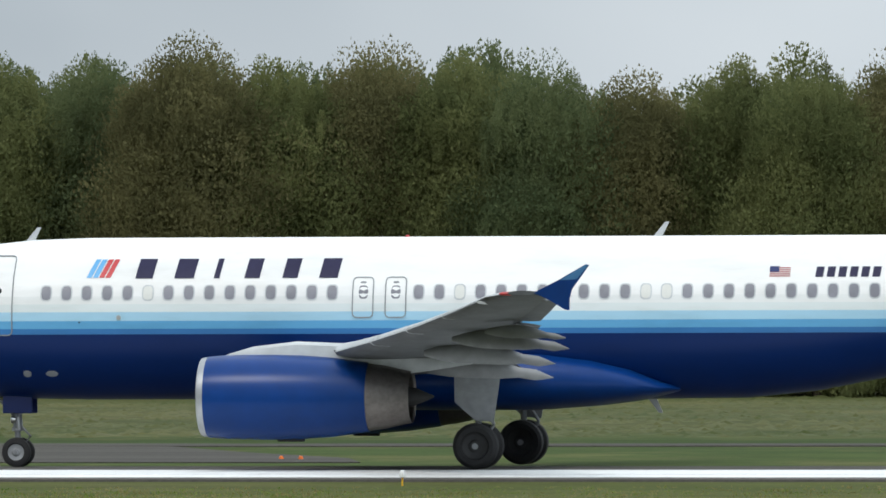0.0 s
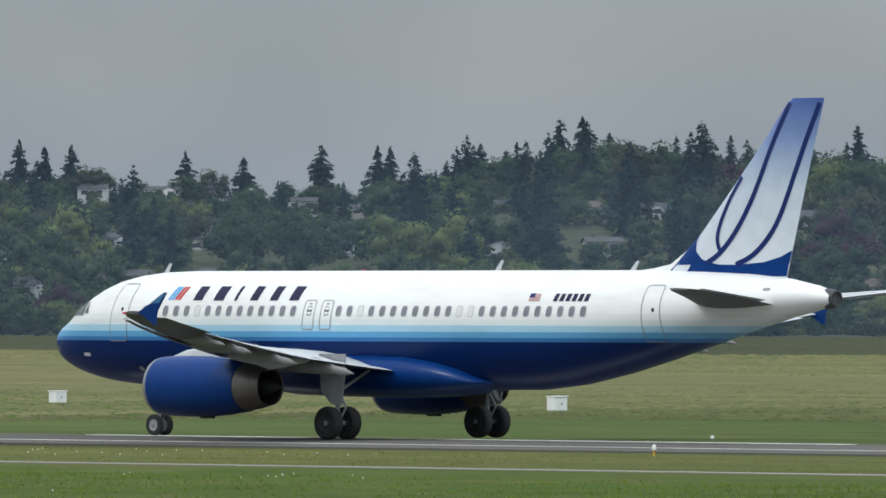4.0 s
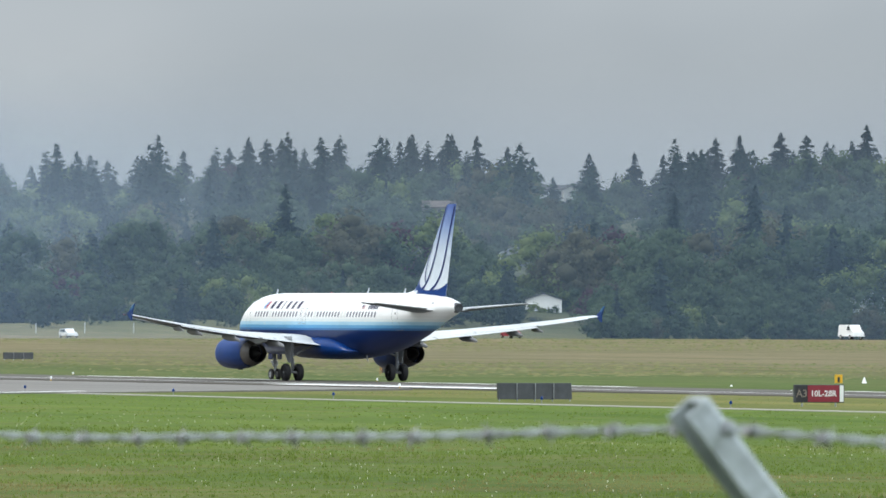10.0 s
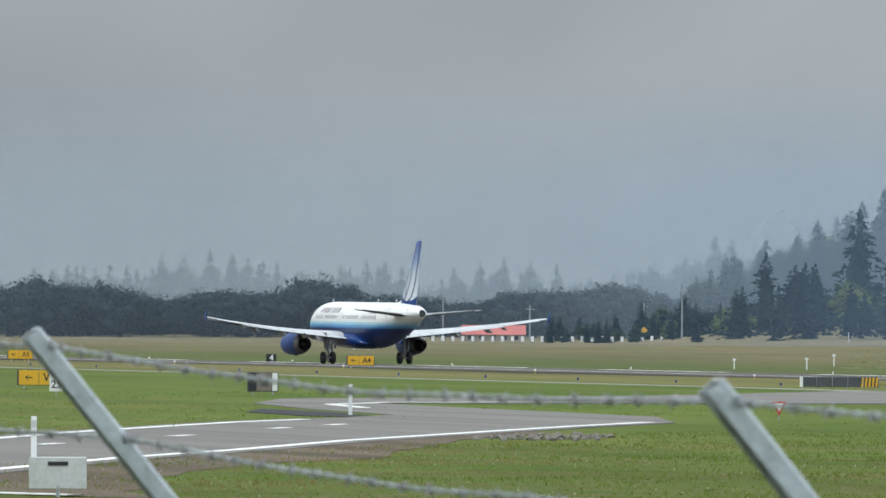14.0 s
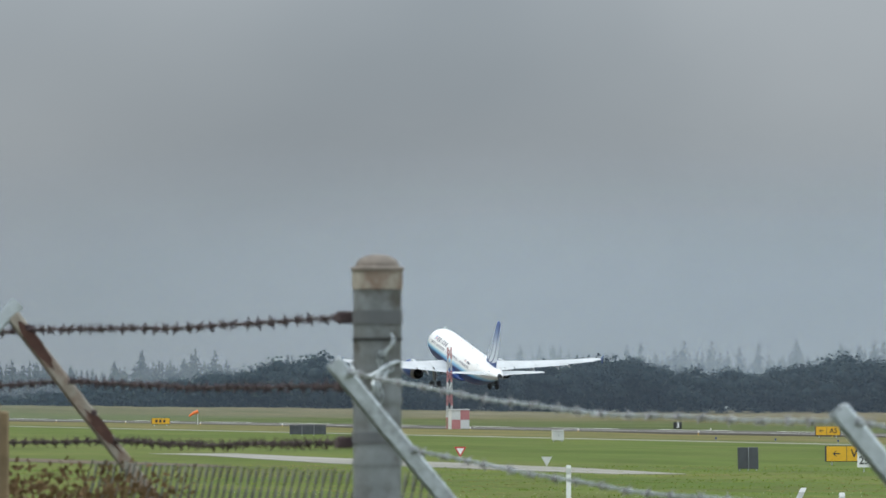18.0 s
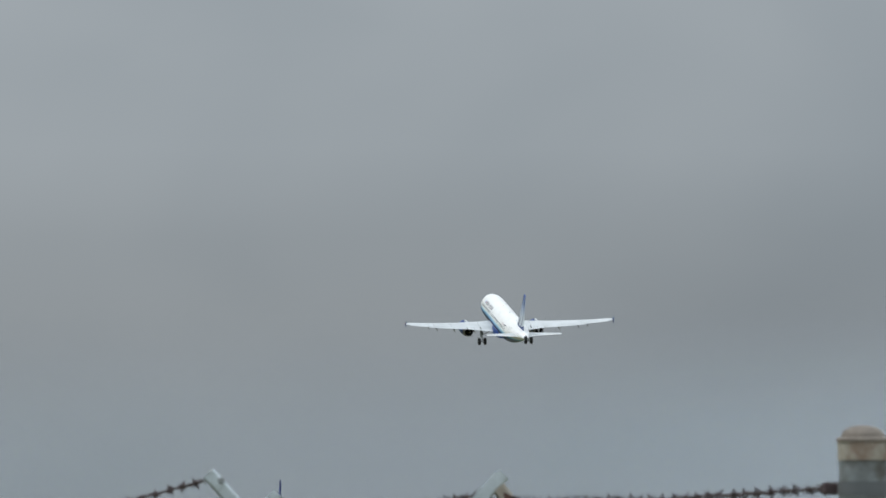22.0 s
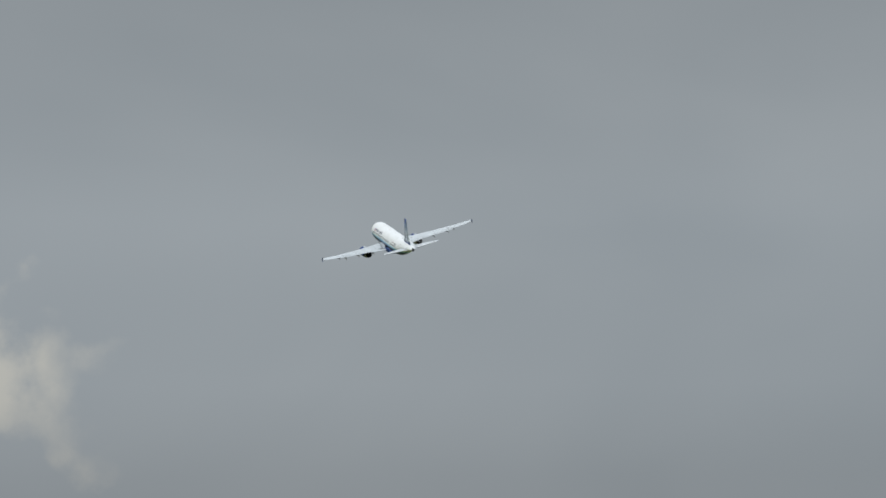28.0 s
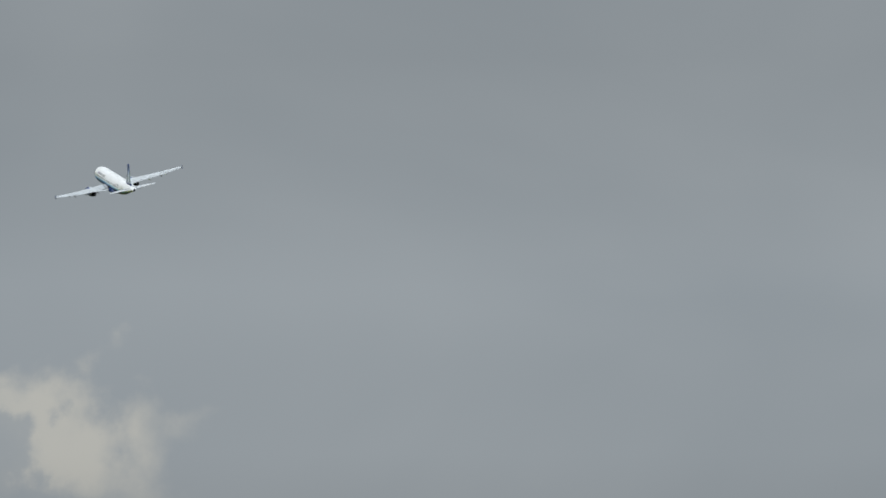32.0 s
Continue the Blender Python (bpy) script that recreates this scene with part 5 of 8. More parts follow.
# ---- trees and woods ----
def conifer_arrays(rng, h, sprays=620, slim=0.2, size=0.05):
    """A fir of many drooping needle sprays on boughs of uneven length: arrays of points and triangles."""
    nr = np.random.RandomState(rng.randrange(1 << 30))
    boughs = 120
    bu = np.sort(nr.uniform(0, 1, boughs) ** .82)
    ba = nr.uniform(0, 2 * math.pi, boughs)
    ph = nr.uniform(0, 6.28, 4)
    full = np.minimum(1, (1 - bu) / .66) ** .88 * np.clip(.7 + bu * 2.4, 0, 1)
    bl = slim * full * (.86 + .16 * np.sin(2 * ba + ph[0] + bu * 5) + .12 * np.sin(bu * 11 + ph[1])) * nr.uniform(.72, 1.2, boughs) + .012 * (1 - bu) + .004
    pick = nr.choice(boughs, sprays, p=(bl + .07) / (bl + .07).sum())
    f = nr.uniform(.05, 1, sprays) ** .55
    spread = nr.normal(size=sprays) * .40 * (1 - .4 * f)
    ang = ba[pick] + spread
    r = bl[pick] * f
    z = .04 + .955 * bu[pick] - r * (.05 + .38 * f * (1 - bu[pick])) + nr.normal(size=sprays) * .008
    c = np.stack([np.cos(ang) * r, np.sin(ang) * r, z], 1)
    out = np.stack([np.cos(ang), np.sin(ang), -.25 + nr.normal(size=sprays) * .4], 1)
    out /= np.linalg.norm(out, axis=1)[:, None]
    side = np.stack([-np.sin(ang), np.cos(ang), nr.normal(size=sprays) * .5], 1)
    side /= np.linalg.norm(side, axis=1)[:, None]
    sz = (size * nr.uniform(.6, 1.3, sprays) * (.5 + .6 * (1 - bu[pick]) ** .7))[:, None]
    V = np.stack([c + out * sz * 1.1, c - out * sz * .6 + side * sz * .75, c - out * sz * .6 - side * sz * .75], 1).reshape(-1, 3)
    F = np.arange(3 * sprays).reshape(-1, 3)
    # a ragged dark heart behind the sprays
    o = len(V)
    k = 7
    cone = []
    for zz, q in ((.12, .50), (.42, .38), (.68, .19)):
        cone += [(math.cos(6.283 * i / k) * slim * q * nr.uniform(.6, 1.2), math.sin(6.283 * i / k) * slim * q * nr.uniform(.6, 1.2), zz + nr.uniform(-.05, .05)) for i in range(k)]
    cone.append((0, 0, .86))
    V = np.concatenate([V, np.array(cone)])
    tri = []
    for lv in (0, k):
        for i in range(k):
            a, b2 = o + lv + i, o + lv + (i + 1) % k
            tri += [(a, b2, a + k), (b2, b2 + k, a + k)]
    tri += [(o + 2 * k + i, o + 2 * k + (i + 1) % k, o + 3 * k) for i in range(k)]
    F = np.concatenate([F, np.array(tri)])
    return V * h, F


def ball_arrays(level):
    bm = bmesh.new()
    bmesh.ops.create_icosphere(bm, subdivisions=level, radius=1)
    V = np.array([v.co[:] for v in bm.verts])
    F = np.array([[v.index for v in f.verts] for f in bm.faces])
    bm.free()
    return V, F


BALLS = {1: ball_arrays(1), 2: ball_arrays(2)}


def crown_arrays(rng, h, width, clumps=16, leaves=26, leaf=0.5, low=0.18, tall=.85, twigs=0, soft=.22, level=1, fill=.8, long=0.0):
    """A broadleaf crown of leaf clumps with gaps, and upright leafy twigs on top: arrays of points and triangles."""
    nr = np.random.RandomState(rng.randrange(1 << 30))
    cs = []
    for _ in range(clumps):
        d = nr.normal(size=3)
        d /= np.linalg.norm(d)
        rr = nr.uniform(.3, 1.0) ** .55
        u = (d[2] * rr + 1) / 2
        prof = math.sin(math.pi * min(1, .14 + .80 * u)) ** .7
        cs.append((d[0] * rr * width / 2 * (.5 + .5 * prof), d[1] * rr * width / 2 * (.5 + .5 * prof), h * (low + (1 - low) * (.08 + .88 * u)), nr.uniform(.6, 1.15) * width * .20, tall))
    for _ in range(twigs):
        a, q = nr.uniform(0, 6.28), nr.uniform(0, 1) ** .5
        cs.append((math.cos(a) * q * width * .42, math.sin(a) * q * width * .42, h * (.97 - .17 * q * q + nr.uniform(-.07, .03)), nr.uniform(.16, .3), nr.uniform(2.5, 4.2)))
    cs = np.array(cs)
    cnt = np.array([leaves] * clumps + [max(10, leaves // 4)] * twigs)
    n = int(cnt.sum())
    c = np.repeat(cs, cnt, 0)
    d = nr.normal(size=(n, 3))
    d /= np.linalg.norm(d, axis=1)[:, None]
    st = np.stack([np.ones(n), np.ones(n), c[:, 4]], 1)
    p = c[:, :3] + d * (c[:, 3] * (nr.uniform(.5, 1.0, n) ** .7 * 1.15))[:, None] * st
    # leaves lie roughly round their clump, so that each clump is lit as a soft body
    nn = d + nr.normal(size=(n, 3)) * soft + np.array([0, 0, .25])
    nn /= np.linalg.norm(nn, axis=1)[:, None]
    a = np.cross(nn, nr.normal(size=(n, 3)))
    a /= np.linalg.norm(a, axis=1)[:, None] + 1e-9
    b = np.cross(nn, a)
    s = leaf * (nr.uniform(.6, 1.4, n) * np.where(c[:, 4] > 2, .6, 1))[:, None]
    if long:
        # leafy shoots: slender, reaching up and a little outward
        up = np.stack([d[:, 0] * .35, d[:, 1] * .35, np.full(n, 1.0)], 1) + nr.normal(size=(n, 3)) * .28
        up /= np.linalg.norm(up, axis=1)[:, None]
        w = np.cross(up, d + nr.normal(size=(n, 3)) * soft)
        w /= np.linalg.norm(w, axis=1)[:, None] + 1e-9
        V = np.stack([p + up * s * long, p - up * s * long * .35 + w * s, p - up * s * long * .35 - w * s], 1).reshape(-1, 3)
    else:
        V = np.stack([p + a * s, p - a * s * .5 + b * s * .8, p - a * s * .5 - b * s * .8], 1).reshape(-1, 3)
    F = np.arange(3 * n).reshape(-1, 3)
    # the thick of each clump: an uneven leafy body behind the outer leaves
    bv, bf = BALLS[level]
    bodies, faces = [V], [F]
    o = len(V)
    for c0 in (cs[:clumps] if fill else ()):
        q = bv * (c0[3] * fill * nr.uniform(.72, 1.12, len(bv)))[:, None] * np.array([1, 1, c0[4]]) + c0[:3]
        bodies.append(q)
        faces.append(bf + o)
        o += len(bv)
    return np.concatenate(bodies), np.concatenate(faces)


def stack(pieces):
    V, F, o = [], [], 0
    for v, f in pieces:
        V.append(v)
        F.append(f + o)
        o += len(v)
    return np.concatenate(V), np.concatenate(F)


def placed(v, x, y, z, s, a):
    c, sn = math.cos(a) * s, math.sin(a) * s
    out = np.empty_like(v)
    out[:, 0] = v[:, 0] * c - v[:, 1] * sn + x
    out[:, 1] = v[:, 0] * sn + v[:, 1] * c + y
    out[:, 2] = v[:, 2] * s + z
    return out


def polar(az, r):
    return -r * math.sin(radians(az)), r * math.cos(radians(az))


def build_near_trees():
    """The tall row of broadleaf trees behind the runway."""
    rng = random.Random(5)
    kinds = []
    for k in range(7):
        # the last two are plainer, for the row behind
        front = k < 5
        cv, cf = crown_arrays(rng, 15.5, 7.4, 130 if front else 90, 1000 if front else 620, .048 if front else .062, .0, 1.5, 130, .38, 1, .0, 2.1)
        crown = bulk("crown", cv, cf, M[("leafnear", "leafnear3", "leafnear2", "leafnear", "leafnear3", "leafnear3", "leafnear")[k]])
        limbs = [tube([(0, 0, -.5), (.1, .05, 4), (-.1, .1, 9), (0, 0, 13.5)], [.26, .2, .12, .03], 7)]
        for j in range(9):
            a, z = rng.uniform(0, 6.28), rng.uniform(3, 11)
            L = (14 - z) * .28
            limbs.append(tube([(0, 0, z), (math.cos(a) * L * .5, math.sin(a) * L * .5, z + L * .7), (math.cos(a) * L, math.sin(a) * L, z + L * 1.5)], [.07, .045, .012], 5))
        v, f = merge(*limbs)
        kinds.append((to_mesh("trunk", v, f, M["bark"], True), crown))
    for row, (r0, az0, az1, step) in enumerate(((452, 5.0, 24.0, .46), (464, 4.6, 22.5, .50))):
        az = az0
        while az < az1:
            az += step * rng.uniform(.7, 1.3)
            y = r0 + rng.uniform(-4, 4)
            x = -y * math.tan(radians(az))
            top = float(np.interp(az, [5, 6.6, 8.65, 8.9, 9.9, 10.2, 11.6, 12.5, 13.5, 14.2, 15, 16.2, 18, 19.5, 21, 22, 23, 24.5],
                                  [15.2, 15.2, 15.3, 16.3, 16.5, 15.7, 15.4, 15.4, 16.2, 14.6, 14.4, 14.9, 14.2, 13.9, 13.3, 11.2, 9.6, 6.5]))
            s = top / 16.2 * rng.uniform(.90, 1.02) * (1 + .02 * row)
            k = rng.choice((0, 1, 3, 4, 0, 3, 2)) if row == 0 else 5 + rng.randrange(2)
            m = Matrix.Translation((x, y, -.35)) @ Matrix.Rotation(rng.uniform(0, 6.28), 4, "Z")
            t = thing("cottonwood_tree", "tall broadleaf tree with olive green spring leaves" if k != 2 else "tall broadleaf tree with brownish young leaves", "tree", m, "tree row behind the runway")
            t.scale = (s * 1.22, s * 1.1, s)
            part("trunk", kinds[k][0], t)
            part("crown", kinds[k][1], t)


def build_undergrowth():
    rng = random.Random(8)
    pcs = []
    temps = [crown_arrays(rng, 3.4, 4.0, 14, 150, .07, .0, .9, 6, .4, 1, .75, 3.0) for _ in range(5)]
    az = 4.5
    while az < 26:
        az += .24 * rng.uniform(.6, 1.4)
        y = 446 + rng.uniform(-3, 6)
        v, f = temps[rng.randrange(5)]
        pcs.append((placed(v, -y * math.tan(radians(az)), y, -.4, rng.uniform(.6, 1.6), rng.uniform(0, 6.28)), f))
    V, F = stack(pcs)
    tagged(new("undergrowth", bulk("undergrowth", V, F, M["leafnear"])), "dense green shrubs along the foot of the trees", "shrubs", kind="stuff")


def hill_point(az, el):
    """Where the land on that bearing shows at that height above the horizon."""
    best = None
    for i in range(130):
        r = 1780 + i * 9.5
        x, y = polar(az, r)
        e = math.degrees(math.atan2(height(x, y) - EYE[2], r))
        if best is None or abs(e - el) < best[0]:
            best = (abs(e - el), r, x, y, EYE[2] + r * math.tan(radians(el)))
    return best[1:]


# tops of the conifers that stand out on the ridge: direction and height above the horizon, in degrees
TOPS_1 = ((30.98, 0.93), (30.77, 0.94), (30.54, 1.05), (30.43, 1.04), (30.17, 1.10), (30.01, 1.05), (29.67, 1.07), (29.40, 0.97), (29.17, 1.01),
          (28.76, 1.07), (28.42, 1.15), (28.30, 1.13), (27.84, 1.10), (27.58, 1.05), (27.12, 1.05), (26.91, 1.02), (26.71, 1.02), (26.41, 1.11),
          )
TOPS_2 = ((38.98, 0.99), (38.78, 0.99), (38.34, 0.90), (38.16, 0.91), (37.76, 0.93), (37.58, 1.06), (37.47, 1.11), (37.29, 1.03), (37.08, 1.03),
          (36.90, 1.11), (36.76, 1.07), (36.56, 1.04), (36.30, 1.07), (36.16, 1.06), (35.87, 1.15), (35.63, 1.12), (35.45, 1.14), (35.27, 1.15),
          (35.14, 1.09), (34.94, 1.03), (34.66, 1.05), (34.47, 1.03))
TOPS_3 = ((45.98, 0.95), (45.84, 0.91), (45.69, 0.92), (45.06, 0.89), (44.74, 0.85), (44.31, 0.93), (44.00, 0.92), (43.93, 0.92), (43.43, 0.93),
          (43.23, 0.94), (43.04, 0.94), (42.87, 1.08), (42.72, 0.99), (42.48, 0.90), (42.36, 0.82), (42.11, 0.82))
TOPS_4 = ((61.41, 1.03), (61.19, 0.96), (61.06, 1.06), (60.95, 1.00), (60.56, 0.99), (60.33, 1.10), (60.23, 1.11), (59.98, 1.13), (59.71, 0.97),
          (59.57, 0.94), (59.35, 0.99), (59.04, 1.04), (58.91, 1.07), (58.82, 1.06), (58.65, 1.01), (58.40, 0.83), (57.84, 0.92), (57.73, 0.98),
          (57.47, 0.88), (56.73, 0.83))
TOPS_5 = ((64.57, 1.05), (64.33, 0.96), (64.05, 1.00), (63.76, 0.94), (63.64, 0.97), (63.53, 1.07), (63.45, 1.06), (63.36, 1.00), (63.12, 1.00),
          (62.78, 1.00), (62.64, 1.01), (62.28, 0.94), (62.17, 1.02), (61.87, 1.02), (61.42, 1.04), (61.19, 0.96), (61.06, 1.05), (60.96, 0.99),
          )
TOPS_6 = ((67.27, 1.00), (67.11, 0.99), (66.94, 0.93), (66.49, 0.90), (66.24, 0.90), (66.08, 0.89), (65.94, 0.91), (65.79, 0.99), (65.66, 1.00),
          (65.43, 1.02), (65.29, 1.00), (65.16, 0.93), (64.96, 1.06), (64.63, 1.03), (64.56, 1.04))
TOPS_7 = ((70.99, 0.75), (70.77, 0.76), (70.56, 0.75), (70.38, 0.78), (70.18, 0.77), (69.96, 0.84), (69.78, 0.74), (69.57, 0.81), (69.34, 0.81),
          (69.15, 0.84), (68.90, 0.88), (68.73, 0.90), (68.48, 0.92), (68.37, 0.98), (68.27, 0.97), (68.19, 0.97), (67.97, 0.94), (67.88, 0.97),
          (67.47, 1.00), (67.25, 1.00))
HOUSES_1 = ((44.99, 0.435, 0.271, "w"), (45.18, 0.622, 0.193, "w"), (44.41, 0.561, 0.140, "g"), (44.97, 0.623, 0.100, "t"),
            (41.61, 0.465, 0.100, "w"), (44.24, 0.302, 0.109, "w"), (45.57, 0.628, 0.094, "g"))
HOUSES_2 = ((38.97, 0.181, 0.193, "g"), (38.37, 0.322, 0.100, "t"), (37.57, 0.464, 0.075, "w"), (38.74, 0.213, 0.156, "g"),
            )
HOUSES_3 = ((59.68, 0.530, 0.271, "w"), (59.42, 0.551, 0.178, "w"), (59.27, 0.576, 0.137, "w"), (58.67, 0.576, 0.337, "w"),
            (58.66, 0.449, 0.306, "b"), (57.52, 0.639, 0.328, "g"), (57.29, 0.495, 0.256, "g"), (60.69, 0.464, 0.374, "w"),
            (61.08, 0.108, 0.274, "w"), (59.60, 0.168, 0.156, "b"), (58.84, 0.171, 0.374, "w"), (59.15, 0.171, 0.212, "g"),
            (57.16, 0.202, 0.159, "w"), (60.68, 0.607, 0.115, "g"), (57.10, 0.576, 0.234, "g"), (59.86, 0.452, 0.281, "g"),
            (60.19, 0.152, 0.187, "b"), (60.78, 0.161, 0.212, "b"), (59.89, 0.551, 0.109, "w"), (59.09, 0.558, 0.197, "w"),
            (58.30, 0.589, 0.109, "w"), (61.21, 0.451, 0.168, "b"), (61.31, 0.146, 0.187, "w"))
HOUSES_4 = ((63.12, 0.531, 0.197, "w"), (63.03, 0.251, 0.162, "w"), (62.30, 0.283, 0.147, "w"), (61.41, 0.103, 0.156, "w"),
            (63.48, 0.128, 0.168, "w"), (64.29, 0.271, 0.256, "g"), (64.42, 0.177, 0.250, "g"), (64.24, 0.296, 0.137, "t"),
            (64.54, 0.068, 0.125, "w"), (64.38, -0.057, 0.328, "g"), (63.53, -0.134, 0.483, "g"), (63.67, 0.596, 0.069, "w"),
            (64.56, -0.041, 0.075, "t"), (64.14, 0.099, 0.109, "g"), (63.89, 0.271, 0.187, "b"))
HOUSES_5 = ((66.68, 0.601, 0.234, "w"), (66.32, 0.604, 0.143, "b"), (66.18, 0.605, 0.119, "b"), (66.90, 0.287, 0.128, "w"),
            (66.74, 0.021, 0.203, "w"), (64.86, 0.652, 0.081, "w"), (63.13, 0.540, 0.203, "w"), (63.06, 0.197, 0.234, "w"),
            (63.07, 0.104, 0.156, "w"), (64.28, 0.288, 0.237, "g"), (63.68, 0.586, 0.097, "t"), (67.15, 0.566, 0.203, "b"),
            (63.53, 0.350, 0.203, "g"))
HOUSES_6 = ((67.85, 0.588, 0.069, "g"), (67.30, 0.541, 0.218, "b"), (68.72, 0.584, 0.172, "g"))


def small_homes():
    """Plots of the smaller houses along the lanes of the slope."""
    rng = random.Random(77)
    out = []
    for lane, (e0, a0, a1, step) in enumerate(((.04, 56.5, 64.9, .34), (.15, 55.5, 64.5, .36), (.27, 56.0, 64.2, .42), (.40, 57.0, 64.0, .5), (.54, 56.5, 63.5, .55),
                                               (.10, 40.0, 47.5, .5), (.33, 40.5, 47.0, .6), (.52, 41.0, 46.5, .6), (.25, 34.5, 39.0, .8))):
        a = a0
        while a < a1:
            a += step * rng.uniform(.5, 1.5)
            out.append((round(a, 3), round(e0 + rng.uniform(-.035, .035) + .02 * math.sin(a * 2.3 + lane), 3), rng.uniform(.14, .24), rng.choice("wwgbbt")))
    big = [h for hs in (HOUSES_1, HOUSES_2, HOUSES_3, HOUSES_4, HOUSES_5, HOUSES_6) for h in hs]
    return [h for h in out if all(abs(h[0] - b[0]) > .2 or abs(h[1] - b[1]) > .06 for b in big)]


HOUSES_7 = small_homes()


def build_hill_woods():
    rng = random.Random(11)
    con = [conifer_arrays(rng, 1.0, 4600, rng.uniform(.24, .34), .027) for _ in range(9)]
    conlow = [conifer_arrays(rng, 1.0, 620, rng.uniform(.24, .34), .050) for _ in range(7)]
    soft_con = [conifer_arrays(rng, 1.0, 620, rng.uniform(.20, .29), .050) for _ in range(6)]
    dec = [crown_arrays(rng, 1.0, rng.uniform(.95, 1.35), 17, 66, .036, .02, .85, 0, .45, 1, .62) for _ in range(9)]
    round_dec = [crown_arrays(rng, 1.0, rng.uniform(1.1, 1.5), 20, 80, .034, .0, .9, 0, .5, 1, .6) for _ in range(7)]
    cw, pw = [], []
    broad = {"leaffar": [], "leaffresh": [], "leafolive": []}

    def leafy(piece):
        u = rng.random()
        broad["leaffresh" if u < .12 else "leafolive" if u < .24 else "leaffar"].append(piece)
    homes = [(h[0], h[1]) for hs in (HOUSES_1, HOUSES_2, HOUSES_3, HOUSES_4, HOUSES_5, HOUSES_6, HOUSES_7) for h in hs]
    # mixed slopes, from the foot of the hill to the ridge
    az = 19.5
    while az < 73.6:
        az += .10 * rng.uniform(.5, 1.5)
        for layer in range(11):
            r = (1880 if az < 66.5 else 1985) + (1140 if az < 66.5 else 1035) * (layer + rng.uniform(-.4, .6)) / 10
            a = az + rng.uniform(-.1, .1)
            x, y = polar(a, r)
            z = height(x, y) - .6
            patch = noise.noise((a * .9, layer * .45, 3.1))
            ever = (.9 if a < 33 else .72 if a < 38.5 else .30 if a < 60.5 else .50 if a < 64 else .45 if a < 66.5 else .40 if a < 70.2 else .92) + .8 * patch
            if layer >= 8 and a > 61:
                ever = .9
            if layer <= 2:
                ever = .15 if a < 70.2 else .85
            if rng.random() < .08:
                continue
            conif = rng.random() < ever
            s = rng.uniform(13, 24) if conif else rng.uniform(8, 16)
            s *= max(.3, 1 - max(0, a - 71.9) * .5)
            if layer < 2:
                s *= .7
            if layer >= 8:
                s *= .82
            # gardens stay open in front of the houses
            e_top = math.degrees(math.atan2(z + s - EYE[2], r))
            e_low = math.degrees(math.atan2(z - EYE[2], r))
            if any(abs(a - ha) < .12 and e_low < he + .01 and e_top > he + .05 for ha, he in homes):
                continue
            if conif:
                v, f = conlow[rng.randrange(7)]
                cw.append((placed(v, x, y, z, s, rng.uniform(0, 6.28)), f))
            else:
                v, f = dec[rng.randrange(9)]
                piece = (placed(v, x, y, z, s, rng.uniform(0, 6.28)), f)
                if rng.random() < .035:
                    pw.append(piece)
                else:
                    leafy(piece)
    # garden trees half hiding the houses
    for hs in (HOUSES_1, HOUSES_2, HOUSES_3, HOUSES_4, HOUSES_5, HOUSES_6, HOUSES_7):
        for ha, he, hw, _ in hs:
            r, x0, y0, z0 = hill_point(ha, he)
            for q in range(5):
                # shrubbery down the garden, its tops just under the sills
                rr = r - rng.uniform(16, 60)
                x, y = polar(ha + rng.uniform(-.75, .75) * max(hw, .2), rr)
                g = height(x, y) - .6
                top = EYE[2] + rr * math.tan(radians(he - .004 + rng.uniform(-.03, .022))) - g
                if top > 1.5:
                    v, f = dec[rng.randrange(9)]
                    leafy((placed(v, x, y, g, min(top, 12.0), rng.uniform(0, 6.28)), f))
            for q in range(7):
                da = rng.uniform(-.8, .8) * hw
                front = abs(da) < hw * .45
                rr = r - rng.uniform(8, 14) if front else r + rng.uniform(-8, 10)
                x, y = polar(ha + da, rr)
                v, f = dec[rng.randrange(9)]
                leafy((placed(v, x, y, z0 - 1.6, rng.uniform(2.6, 4.4) if front else rng.uniform(6, 11), rng.uniform(0, 6.28)), f))
    # rounded trees filling the ridge between the conifers
    az = 20.0
    while az < 73:
        az += .09 * rng.uniform(.5, 1.5)
        r = RIDGE - rng.uniform(30, 160)
        x, y = polar(az, r)
        z = height(x, y) - .6
        s = max(6, (EYE[2] + r * math.tan(radians(skyline(az) - rng.uniform(.10, .24))) - z))
        if rng.random() < (.75 if az < 38 else .3):
            v, f = conlow[rng.randrange(7)]
            cw.append((placed(v, x, y, z, s * 1.05, rng.uniform(0, 6.28)), f))
        else:
            v, f = dec[rng.randrange(9)]
            leafy((placed(v, x, y, z, s, rng.uniform(0, 6.28)), f))
    far, foot = [], []
    # a low hedge of shrubs along the foot of the hill
    az = 22.0
    while az < 73:
        az += .06 * rng.uniform(.5, 1.5)
        x, y = polar(az, (1830 if az < 66.5 else 2022 if az < 71.3 else 2190) + rng.uniform(-25, 25) * (1 if az < 66.5 else .3))
        v, f = dec[rng.randrange(9)]
        piece = (placed(v, x, y, -.5, rng.uniform(3, 7) if az < 67.5 else rng.uniform(5, 8.5), rng.uniform(0, 6.28)), f)
        if az > 66.5 and rng.random() < .8:
            foot.append(piece)
        else:
            leafy(piece)
    # young trees before the buildings at the foot of the slope
    for q in range(110):
        az = rng.uniform(69.6, 71.7) if q < 70 else rng.uniform(69.8, 70.65)
        x, y = polar(az, 2000 + rng.uniform(-3, 3))
        v, f = dec[rng.randrange(9)]
        foot.append((placed(v, x, y, -.5, rng.uniform(5.5, 9.0), rng.uniform(0, 6.28)), f))
